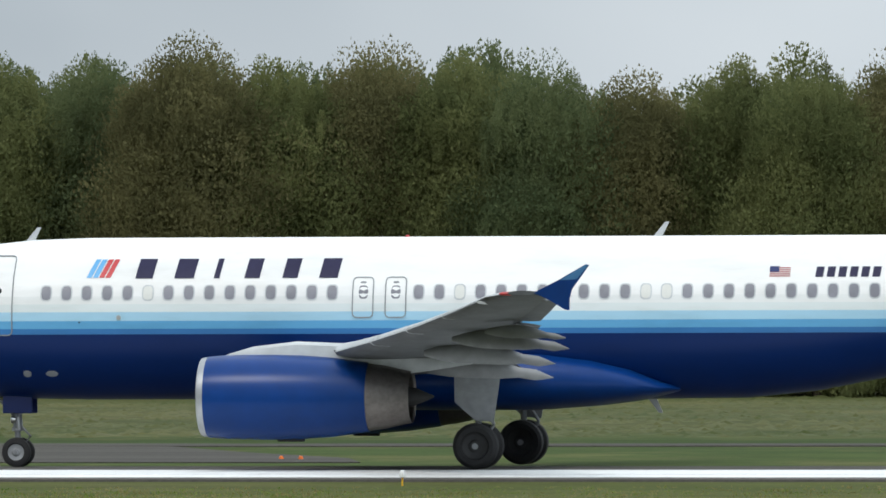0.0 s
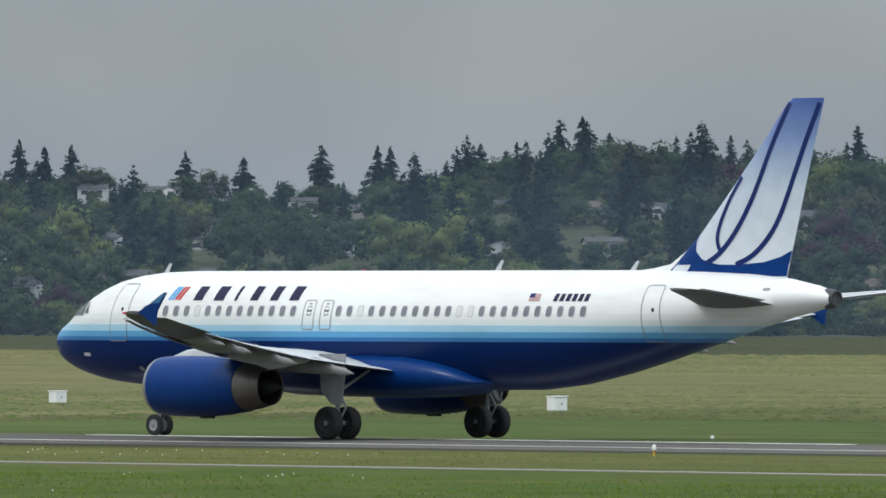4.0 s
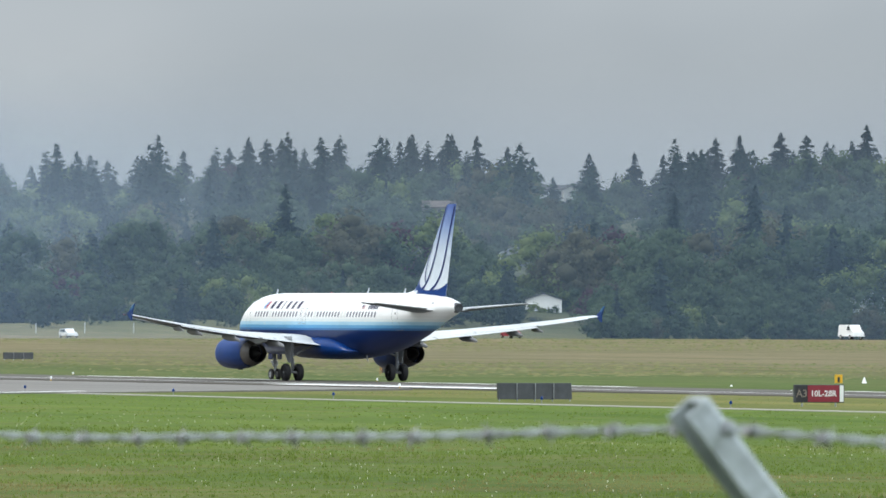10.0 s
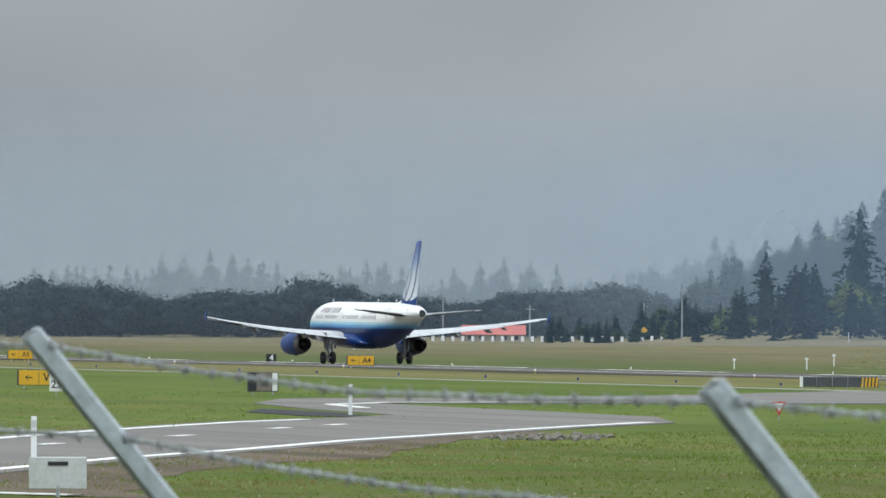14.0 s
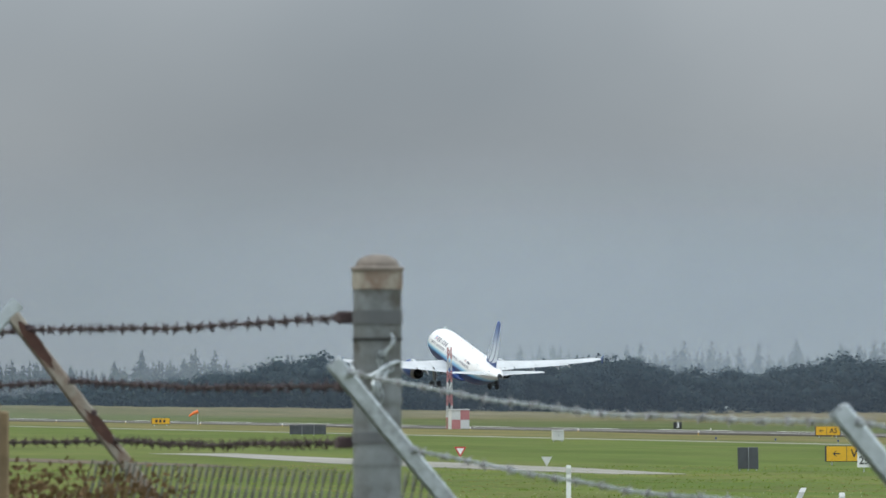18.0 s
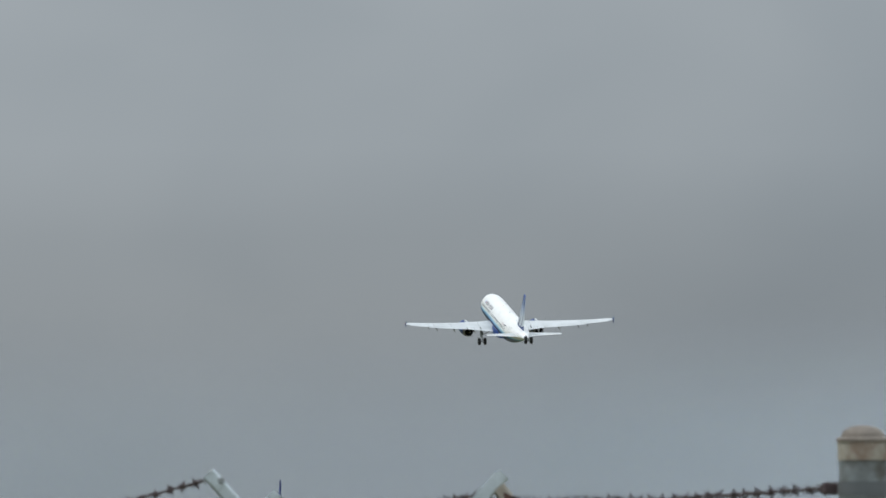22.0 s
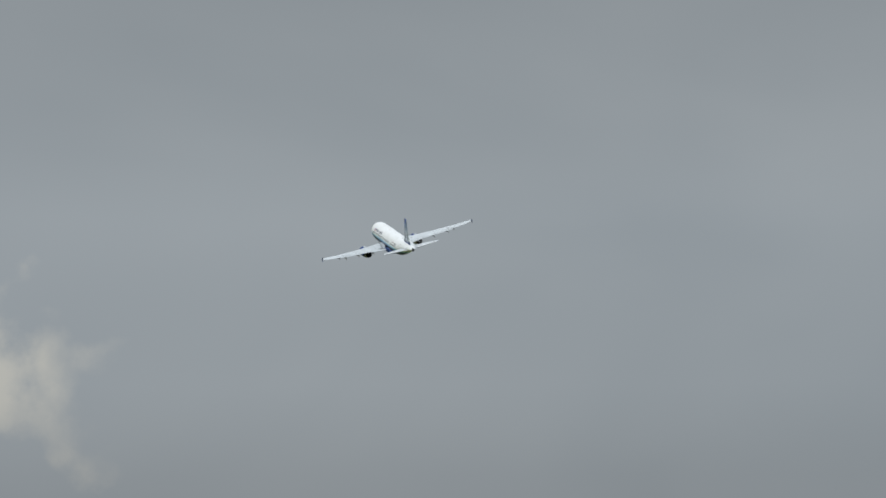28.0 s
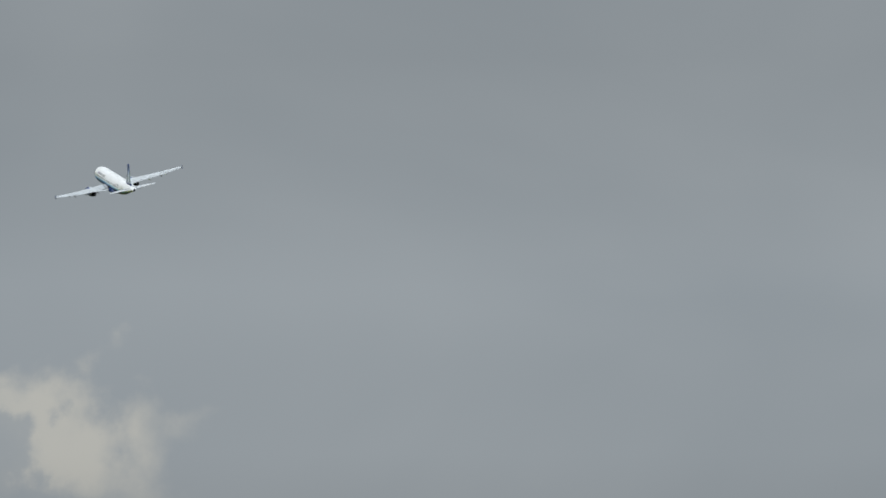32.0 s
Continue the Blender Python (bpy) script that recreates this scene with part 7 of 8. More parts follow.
def build_field_things():
    taxi_sign(-481.6, 222.4, [(.65, "signblack", "A3", "sandy"), (1.8, "signred", "10L-28R", "white"), (.25, "white", "", "")], .84, "dark red runway sign reading A3 10L-28R with a white end panel")
    taxi_sign(-470.2, 169.3, [(1.75, "signyellow", "<", "signblack"), (1.75, "signyellow", "A3", "signblack"), (1.5, "signblack", "A", "signyellow")], .98, "yellow taxiway sign reading A3 beside a black A panel")
    taxi_sign(-906.4, 248.6, [(1.1, "signyellow", "<", "signblack"), (1.4, "signyellow", "A4", "signblack")], .85, "yellow taxiway sign reading A4 with an arrow")
    taxi_sign(-1002, 239.8, [(1.1, "signyellow", "<", "signblack"), (1.4, "signyellow", "A5", "signblack")], .85, "yellow taxiway sign reading A5 with an arrow")
    taxi_sign(-628.5, 151.6, [(1.3, "signyellow", "<", "signblack"), (1.3, "signyellow", "W", "signblack")], .92, "yellow taxiway sign reading W with an arrow")
    taxi_sign(-1350, 232.6, [(2.4, "signyellow", "#", "signblack")], .75, "small far yellow taxiway sign with dark marks")
    x, y = polar(82.17, 1250)
    taxi_sign(x, y, [(3.0, "signyellow", "#", "signblack")], .8, "small far yellow taxiway sign with dark marks")
    taxi_sign(-585.9, 154.8, [(.45, "signblack", "", ""), (.95, "sandy", "#", "signblack"), (.35, "white", "", "")], 1.05, "weathered tan sign box with dark marks and a white end")
    sign_back(-413.0, 229.0, 2.8, .80)
    sign_back(-514.0, 256.6, 2.7, .92)
    sign_back(-510.6, 219.0, 4.3, .88)
    sign_back(-665.5, 216.0, 5.5, .68, "long dark sign back with a yellow hatched end", 0, True)
    sign_back(-585.6, 135.4, 1.2, 1.25, "tall dark narrow sign case in the grass")
    sign_back(-1056, 197.4, 3.8, 1.0)
    sign_back(-951, 353, 3.1, .65, "low dark sign case on the far grass")
    x, y = polar(81.38, 800)
    sign_back(x, y, 4.6, 1.1)
    distance_sign(-516.0, 285.0, "6")
    distance_sign(-777.0, 279.0, "5")
    distance_sign(-1032, 273.5, "4")
    x, y = polar(77.37, 1290)
    distance_sign(x, y, "3")
    marker_stake(-297.1, 69.5, 1.75, .5)
    marker_stake(-308.2, 74.2, 1.5)
    marker_stake(-467.0, 127.6, 1.45)
    marker_stake(-376.4, 80.2, 1.85)
    yield_sign(-452.3, 143.9, .85, .72)
    yield_sign(-644.0, 130.2, 1.05, .78)
    yield_sign(-616.5, 130.0, .6, .68, True)
    speed_sign(-572.0, 139.0)
    # pale back of a road sign, close to the fence side of the road
    x, y = polar(76.33, 262)
    t = thing("road_sign", "pale back of a road sign with a black clamp", "sign", facing(x, y))
    v, f = box(-.75, .75, -.02, .02, .2, 1.02, .02)
    part("plate", to_mesh("plate", v, f, M["concrete"]), t)
    v, f = box(-.26, .26, -.05, -.02, .80, .90, .008)
    part("clamp", to_mesh("clamp", v, f, M["signblack"]), t, "black clamp")
    v, f = tube([(0, 0, -.4), (0, 0, .3)], .05, 8)
    part("post", to_mesh("post", v, f, M["galv"]), t)
    x, y = polar(69.95, 258)
    t = thing("road_sign", "white plate with a dark border just above the grass", "sign", facing(x, y))
    v, f = box(-.70, .70, -.02, .02, -.3, .42, .05)
    part("plate", to_mesh("plate", v, f, M["white"]), t)
    v, f = box(-.62, .62, -.028, -.018, .28, .33)
    part("border", to_mesh("border", v, f, M["signblack"]), t)
    v, f = lathe([(.42, .05), (.5, .06), (.54, .02)], 8, "z", (0, 0, 0), True)
    part("knob", to_mesh("knob", v, f, M["dgrey"]), t)
    # equipment cabinets on the far grass
    for x, y, w, h in ((-126.2, 333.3, .9, .45), (-177.9, 311.3, .75, .42), (-360.8, 351.3, .75, .55), (-317.8, 340.7, .8, .62), (-752.7, 430.8, .75, .65)):
        small_box(x, y, w, h, "white", "small white equipment cabinet standing in grass")
    small_box(-89.6, 279.3, .55, .7, "concrete", "pale grey light unit beside the runway", "cabinet")
    small_box(-117.5, 230.2, 1.0, .36, "signgrey", "low dark box with a white end in the grass")
    small_box(-915.2, 194, 1.0, .85, "concrete", "grey equipment cabinet beside the runway")
    for x, y in ((-49.6, 281.5), (-49.0, 281.2)):
        edge_light(x, y, "orange")
    for x, y in ((-105.1, 280.5), (-92, 280.8), (-78, 281)):
        t = thing("runway_edge_marker", "flat orange marker lying beside the runway", "marker", facing(x, y))
        v, f = box(-.42, .42, -.2, .2, 0.05, .26, .03)
        part("body", to_mesh("body", v, f, M["orange"]), t)
        v, f = box(.3, .5, -.12, .12, .02, .2, .03)
        part("lamp", to_mesh("lamp", v, f, M["black"]), t)
    guard_light(-478.5, 225.8)
    guard_light(-484.0, 231.2)
    x, y = polar(61.98, 520)
    guard_light(x, y)
    guard_light(*polar(62.3, 512))
    for k in range(26):
        x = -330 - 24 * k
        edge_light(x, 214 if x > -500 else 212, "blue")
    for k in range(40):
        edge_light(-40 - 61 * k, 243.6, "white")
    for k in range(20):
        edge_light(-70 - 61 * k, 279.5, "white")
    t = thing("marker_board", "small yellow marker board with a dark mark on a stake", "sign", facing(-653, 303))
    v, f = box(-.3, .3, -.02, .02, .15, .85, .02)
    b = part("board", to_mesh("board", v, f, M["signyellow"]), t)
    v, f = box(-.09, .09, -.035, -.02, .3, .68, .01)
    part("mark", to_mesh("mark", v, f, M["signblack"]), b, "dark mark")
    v, f = tube([(0, .04, -.2), (0, .04, .3)], .035, 7)
    part("stake", to_mesh("stake", v, f, M["galv"]), t)
    t = thing("edge_cone", "white cone-shaped marker in the grass", "marker", facing(-652, 304.5))
    v, f = lathe([(-.1, .28), (.02, .26), (.62, .05), (.66, .02)], 12, "z", (0, 0, 0), True)
    part("cone", to_mesh("cone", v, f, M["white"], True), t)
    # orange frangible mast and approach posts on the far grass
    t = thing("orange_mast", "tall thin orange mast with a small antenna", "mast", facing(-773.3, 318.2))
    v, f = merge(tube([(-.08, 0, -.2), (-.07, 0, 3.0)], .022, 6), tube([(.08, 0, -.2), (.07, 0, 3.0)], .022, 6), tube([(-.07, 0, .2), (.07, 0, .7), (-.07, 0, 1.2), (.07, 0, 1.7), (-.07, 0, 2.3), (.07, 0, 2.9)], .015, 6))
    part("lattice", to_mesh("lattice", v, f, M["mast"]), t)
    v, f = tube([(0, 0, 3.1), (0, 0, 3.9)], .03, 6)
    part("antenna", to_mesh("antenna", v, f, M["concrete"]), t)
    v, f = box(.15, .7, -.2, .2, -.05, .55, .03)
    part("base_box", to_mesh("base_box", v, f, M["signgrey"]), t)
    for az, d, h in ((72.2, 1010, .9), (72.05, 1060, .9), (72.6, 1020, .8), (60.55, 700, .35), (59.9, 700, .35), (62.65, 860, .9), (61.7, 880, .8), (74.70, 1480, 1.5), (74.62, 1480, 1.4)):
        x, y = polar(az, d)
        t = thing("approach_post", "short white light post on the far grass", "post", facing(x, y), "light posts")
        v, f = tube([(0, 0, -.1), (0, 0, h)], .06, 7)
        part("post", to_mesh("post", v, f, M["white"]), t)
        v, f = box(-.13, .13, -.12, .12, h, h + .22, .03)
        part("lamp_head", to_mesh("lamp_head", v, f, M["white"]), t)
    # broken stones by the road
    rng = random.Random(4)
    for k in range(110):
        u = rng.random()
        x, y = -374 - 12 * u + rng.uniform(-2, 2), 109 + 5 * u + rng.uniform(-2.2, 2.2)
        s = rng.uniform(.06, .20)
        bm = bmesh.new()
        bmesh.ops.create_icosphere(bm, subdivisions=1, radius=s)
        for v in bm.verts:
            v.co *= rng.uniform(.7, 1.25)
            v.co.z *= .6
        me = bpy.data.meshes.new("rubble_stone")
        bm.to_mesh(me)
        bm.free()
        me.materials.append(M["rubble"])
        ob = new("rubble_stone", me)
        ob.location = (x, y, gz(x, y) + s * .3)
        ob.rotation_euler = (rng.random(), rng.random(), rng.uniform(0, 6))
        tagged(ob, "rough pale broken stone in a roadside heap", "stone", "stones in the roadside heap")
    # red and white hut and lattice tower
    x, y = -1229.5, 248.4
    t = thing("glide_path_hut", "red and white chequered equipment hut", "hut", facing(x, y))
    v, f = box(-1.1, 1.1, -1, 1, 0, 2.3, .02)
    part("wall", to_mesh("wall", v, f, M["concrete"]), t)
    for i in range(2):
        for j in range(2):
            if (i + j) % 2 == 1:
                v, f = box(-1.1 + 1.1 * i, 1.1 * i, -1.03, -.98, 1.15 * (1 - j), 1.15 * (1 - j) + 1.15)
                part("red_panel", to_mesh("red_panel", v, f, M["hazyfadedred"]), t, "red square with haze put into its paler colour")
    v, f = box(-1.18, 1.18, -1.1, 1.1, 2.3, 2.42)
    part("roof", to_mesh("roof", v, f, M["concrete"]), t)
    x, y = polar(78.63, 1262)
    # haze is put into the mast's paler red and white
    t = thing("lattice_tower", "red and white lattice mast beside a hut", "mast", facing(x, y))
    for k in range(7):
        z0, z1 = k * 1.42, (k + 1) * 1.42
        a, b = .34 - .018 * k, .34 - .018 * (k + 1)
        q = []
        for sx, sy in ((-1, -1), (1, -1), (1, 1), (-1, 1)):
            q.append(tube([(sx * a, sy * a, z0), (sx * b, sy * b, z1)], .035, 5))
        for sy in (-1, 1):
            q.append(tube([(-a, sy * a, z0), (b, sy * b, z1)], .03, 5))
            q.append(tube([(a, sy * a, z0), (-b, sy * b, z1)], .03, 5))
        v, f = merge(*q)
        part("section", to_mesh("section", v, f, M["hazyfadedred" if k % 2 == 0 else "concrete"]), t, "red lattice section" if k % 2 == 0 else "white lattice section")
    # windsock
    x, y = polar(80.02, 1420)
    t = thing("windsock", "orange windsock streaming from a short mast", "windsock", facing(x, y))
    v, f = tube([(0, 0, -.2), (0, 0, 1.9)], .05, 7)
    part("mast", to_mesh("mast", v, f, M["concrete"]), t)
    v, f = tube([(.05, 0, 1.8), (-.5, 0, 1.6), (-1.2, 0, 1.15)], [.24, .2, .1], 10)
    part("sock", to_mesh("sock", v, f, M["orange"], True), t, "orange cloth sock")
    # poles and roadside posts by the far road
    for az, d, h in ((72.89, 2130, 11.5), (74.21, 2130, 9.5), (73.73, 2150, 7.5), (74.55, 2150, 6.5), (73.1, 2200, 8.0), (69.85, 1700, 3.2)):
        x, y = polar(az, d)
        t = thing("utility_pole", "grey wooden utility pole beside the far road", "pole", facing(x, y), "utility poles")
        v, f = tube([(0, 0, -.5), (0, 0, h)], [.2, .13], 7)
        part("pole", to_mesh("pole", v, f, M["dgrey"]), t)
        v, f = box(-1.0, 1.0, -.08, .08, h - .9, h - .75)
        part("crossarm", to_mesh("crossarm", v, f, M["dgrey"]), t)
    for k in range(34):
        az = 73.0 + .055 * k
        x, y = polar(az, 2120)
        t = thing("road_post", "short white guard post along the far road", "post", facing(x, y), "guard posts along the road")
        v, f = box(-.28, .28, -.15, .15, -.2, 1.0, .04)
        part("post", to_mesh("post", v, f, M["white"]), t)
    for k in range(12):
        az = 69.0 + .27 * k
        x, y = polar(az, 1890)
        t = thing("road_post", "thin grey fence post along the far road", "post", facing(x, y), "fence posts along the road")
        v, f = tube([(0, 0, -.3), (0, 0, 1.9)], .08, 6)
        part("post", to_mesh("post", v, f, M["concrete"]), t)


build_field_things()


# ---- vehicles on the far road ----
def vehicle(kind, colour, label):
    """Side outlines are drawn out across the width; the front points along +X."""
    t = thing({"pickup": "pickup_truck", "van": "van", "car": "car", "suv": "car"}[kind], label, "vehicle")
    prof = {"pickup": ((-2.75, .45), (-2.75, 1.05), (-.55, 1.08), (-.5, 1.05), (-.35, 1.75), (.75, 1.78), (1.35, 1.15), (2.5, 1.02), (2.72, .8), (2.7, .45)),
            "van": ((-2.6, .45), (-2.62, 2.0), (-2.4, 2.15), (1.2, 2.15), (1.9, 1.35), (2.6, 1.1), (2.7, .45)),
            "car": ((-2.2, .4), (-2.25, .9), (-1.75, 1.0), (-1.1, 1.42), (.35, 1.45), (1.15, .98), (2.1, .82), (2.25, .4)),
            "suv": ((-2.2, .45), (-2.25, 1.05), (-2.05, 1.65), (.3, 1.7), (1.0, 1.12), (2.15, .95), (2.25, .45))}[kind]
    hw = .95 if kind != "car" else .88
    rings = [[(x, y * (1 if z < 1.1 else .86), z) for x, z in prof] for y in (-hw, -hw + .03, hw - .03, hw)]
    rings[0] = [(x * .985, y, z - .02 * (z > .6)) for x, y, z in rings[0]]
    rings[3] = [(x * .985, y, z - .02 * (z > .6)) for x, y, z in rings[3]]
    v, f = loft(rings)
    body = part("body", to_mesh("body", v, f, M[colour]), t)
    glass = {"pickup": ((-.3, 1.12, 1.0, 1.66),), "van": ((.4, 1.35, 1.5, 1.98),), "car": ((-1.25, 1.0, .75, 1.36),), "suv": ((-1.85, 1.1, .65, 1.58),)}[kind]
    for s in (-1, 1):
        for x0, z0, x1, z1 in glass:
            V = [(x0, s * (hw * .98 + .01), z0), (x1, s * (hw * .98 + .01), z0), (x1 - .4, s * (hw * .87 + .01), z1), (x0 + .12, s * (hw * .87 + .01), z1)]
            part("side_window", to_mesh("side_window", V, [(0, 1, 2, 3)], M["glass"]), t)
        for x in (-1.55, 1.6):
            v, f = lathe([(-.1, .2), (-.12, .33), (.1, .35), (.12, .2)], 16, "y", (x, s * (hw - .08), .35), True)
            w = part("wheel", to_mesh("wheel", v, f, M["tyre"]), t)
            v, f = lathe([(-.125, .02), (-.13, .19), (.13, .19), (.125, .02)], 12, "y", (x, s * (hw - .08), .35), True)
            part("rim", to_mesh("rim", v, f, M["silver"]), w)
    for s in (-.6, .6):
        v, f = box(2.2 if kind in ("car", "suv") else 2.62, 2.27 if kind in ("car", "suv") else 2.74, s - .15, s + .15, .68, .82, .02)
        part("headlight", to_mesh("headlight", v, f, M["white"]), t)
    return t


def tanker():
    t = thing("tank_truck", "white cab and silver tank trailer truck on the road", "truck")
    v, f = lathe([(-16.2, .1), (-16.1, .9), (-15.6, 1.05), (-5.2, 1.05), (-4.8, .9), (-4.7, .1)], 20, "x", (0, 0, 2.3), True)
    tank = part("tank", to_mesh("tank", v, f, M["silver"], True), t, "polished metal tank")
    for x in (-13.2, -10.4, -7.6):
        v, f = lathe([(x - .06, 1.07), (x + .06, 1.07)], 20, "x", (0, 0, 2.3))
        part("band", to_mesh("band", v, f, M["dgrey"]), tank)
    v, f = box(-15.8, -3.2, -.5, .5, .95, 1.2, .03)
    part("chassis", to_mesh("chassis", v, f, M["signblack"]), t)
    prof = ((-4.4, .6), (-4.4, 3.3), (-3.0, 3.5), (-2.1, 3.3), (-1.7, 2.2), (-.1, 1.9), (.1, .6))
    v, f = loft([[(x, y, z) for x, z in prof] for y in (-1.15, -1.1, 1.1, 1.15)])
    cab = part("cab", to_mesh("cab", v, f, M["white"]), t, "white cab")
    for s in (-1, 1):
        V = [(-3.2, s * 1.17, 2.2), (-2.1, s * 1.17, 2.2), (-2.3, s * 1.17, 2.95), (-3.2, s * 1.17, 2.95)]
        part("side_window", to_mesh("side_window", V, [(0, 1, 2, 3)], M["glass"]), cab)
        for x in (-15.3, -14.0, -5.2, -3.9, -.9):
            v, f = lathe([(-.15, .3), (-.17, .5), (.15, .52), (.17, .3)], 16, "y", (x, s * .95, .52), True)
            part("wheel", to_mesh("wheel", v, f, M["tyre"]), t)
    return t


traffic = []


def build_traffic():
    """Vehicles with a moment, the bearing they pass then, and their speed along the road."""
    def road_z(x):
        return height(x, 640) - .12
    rows = ((vehicle("pickup", "white", "white pickup truck driving on the far road"), 7.0, 61.21, 26),
            (vehicle("van", "white", "white van driving on the far road"), 8.0, 64.01, -16),
            (vehicle("suv", "white", "white car driving on the far road"), 7.0, 57.15, 20),
            (vehicle("car", "signred", "dull red car driving on the far road"), 9.0, 66.52, -28.5),
            (vehicle("van", "white", "white van driving on the far road"), 10.0, 65.04, 14),
            (vehicle("suv", "white", "white car driving on the far road"), 10.0, 69.36, 14),
            (vehicle("car", "dgrey", "dark car driving on the far road"), 9.0, 63.49, -15),
            (vehicle("car", "slate", "dark grey car driving behind a van"), 8.0, 63.92, -16),
            (vehicle("suv", "white", "white car driving on the far road"), 12.0, 70.91, -30),
            (vehicle("car", "dgrey", "dark car driving on the far road"), 12.0, 73.04, -22),
            (vehicle("suv", "dgrey", "dark grey car driving on the far road"), 11.0, 71.04, -10),
            (vehicle("suv", "white", "white car driving on the far road"), 12.0, 72.54, -22),
            (vehicle("suv", "white", "white car driving on the far road"), 12.0, 70.27, 32),
            (vehicle("pickup", "white", "white pickup truck driving on the far road"), 12.0, 69.97, 32),
            (vehicle("pickup", "orange", "orange-red pickup truck driving on the far road"), 12.0, 69.37, 32),
            (tanker(), 6.5, 58.6, 22))
    for ob, t, az, v in rows:
        x = -640 * math.tan(radians(az))
        traffic.append((ob, [(q, pose(x + v * (q - t), 640, road_z(x) + .02, 0, 0, 0 if v > 0 else 180)) for q in (0.0, 16.0, 32.0)]))
    for az, d in ((71.88, 2060), (73.1, 2100)):
        x, y = polar(az, d)
        t = thing("warning_sign", "yellow diamond-shaped warning sign on a post", "sign", pose(x, y, height(x, y) - .12, 0, 0, az))
        v, f = tube([(0, .05, -.3), (0, .05, 2.6)], .05, 6)
        part("post", to_mesh("post", v, f, M["galv"]), t)
        V = [(a, b, 2.3 + c) for b in (-.02, .02) for a, c in ((-.75, 0), (0, -.75), (.75, 0), (0, .75))]
        part("plate", to_mesh("plate", V, [(0, 1, 2, 3), (7, 6, 5, 4), (0, 4, 5, 1), (1, 5, 6, 2), (2, 6, 7, 3), (3, 7, 4, 0)], M["signyellow"]), t)
    # parked red trailer with orange barrels
    x, y = polar(54.55, 1180)
    t = thing("box_trailer", "dull red box trailer parked beside the road", "trailer", pose(x, y, height(x, y) - .12, 0, 0, 55))
    v, f = box(-6, 6, -1.25, 1.25, 1.1, 4.1, .05)
    part("box", to_mesh("box", v, f, M["red"]), t)
    for k in range(9):
        v, f = box(-5.6 + 1.35 * k, -5.5 + 1.35 * k, -1.29, -1.24, 1.15, 4.05)
        part("rib", to_mesh("rib", v, f, M["red"]), t)
    for a in (-4.8, -3.6, 4.6):
        for s in (-1, 1):
            v, f = lathe([(-.15, .3), (-.17, .5), (.15, .52), (.17, .3)], 14, "y", (a, s * .95, .52), True)
            part("wheel", to_mesh("wheel", v, f, M["tyre"]), t)
    for az in (55.3, 55.22, 55.14, 54.95, 54.8, 54.68, 54.5):
        x, y = polar(az, 1150)
        t = thing("traffic_barrel", "orange and white traffic barrel", "barrel", pose(x, y, height(x, y) - .12), "barrels beside the trailer")
        v, f = lathe([(0, .38), (.05, .33), (1.0, .26), (1.1, .2)], 12, "z", (0, 0, 0), True)
        part("drum", to_mesh("drum", v, f, M["orange"], True), t)
        v, f = lathe([(.45, .315), (.62, .30)], 12, "z")
        part("band", to_mesh("band", v, f, M["white"]), t)


build_traffic()


def build_second_airliner():
    keep = dict(M)
    M["body"], M["blue"], M["fin"], M["navy"] = M["white"], M["white"], M["navy"], M["letter"]
    p, _, _ = build_airliner("white airliner standing nose-on with a dark navy fin", True)
    M.update(keep)
    x, y = polar(82.3, 1150)
    p.matrix_basis = pose(x, y, -.3, 0, 0, 90 + 82.3 - 3)
    p.scale = (1.2, 1.2, 1.2)


build_second_airliner()


# ---- the fence by the viewpoint ----
FY = 3.15


def strand(a, b, sag, seed, mat, thing_parent, barb=0.127, r=0.0018, loose=0.0):
    """Two twisted wires with four-point barbs, hanging from a to b."""
    rng = random.Random(seed)
    a, b = Vector(a), Vector(b)
    L = (b - a).length
    d = (b - a).normalized()
    side = d.cross(Vector((0, 0, 1))).normalized()
    up = side.cross(d)
    n = max(6, int(L / .022))
    wob = [rng.uniform(-1, 1) for _ in range(6)]

    def at(u):
        z = -sag * 4 * u * (1 - u) + loose * (math.sin(u * 9 + wob[0]) * .5 + math.sin(u * 23 + wob[1]) * .3) * math.sin(math.pi * u)
        return a.lerp(b, u) + up * z
    parts = []
    for ph in (0, math.pi):
        pts = []
        for i in range(n + 1):
            u = i / n
            t = u * L / .055 * math.pi + ph
            pts.append(at(u) + (side * math.cos(t) + up * math.sin(t)) * r * 1.1)
        parts.append(tube(pts, r, 5))
    w = part("wire", to_mesh("wire", *merge(*parts), M[mat], True), thing_parent)
    # barbs share one mesh
    k = int(L / barb)
    for i in range(k):
        u = (i + .5 + rng.uniform(-.12, .12)) / k
        p = at(u)
        m = Matrix((d, side, up)).transposed().to_4x4() @ Matrix.Rotation(rng.uniform(0, 6.28), 4, "X")
        m.translation = p
        part("barb", BARB[mat], w, "", m)


def make_barb(mat):
    q = []
    coil = [(-.006 + .012 * i / 16, .0052 * math.cos(i * 1.4), .0052 * math.sin(i * 1.4)) for i in range(17)]
    q.append(tube(coil, .0017, 4))
    for s, x in ((1, -.004), (-1, .004)):
        q.append(tube([(x, 0, -.012 * s), (x * 1.6, .003, 0), (x * 2.4, .004 * s, .012)], [.0006, .0018, .0005], 4))
        q.append(tube([(x, -.012, .003), (x * 1.2, 0, .004), (x * 2, .012, -.003)], [.0006, .0018, .0005], 4))
    return to_mesh("barb", *merge(*q), M[mat])


BARB = {"galv": make_barb("barb"), "rust": make_barb("rust")}
BARB["galv"].transform(Matrix.Scale(.78, 4))


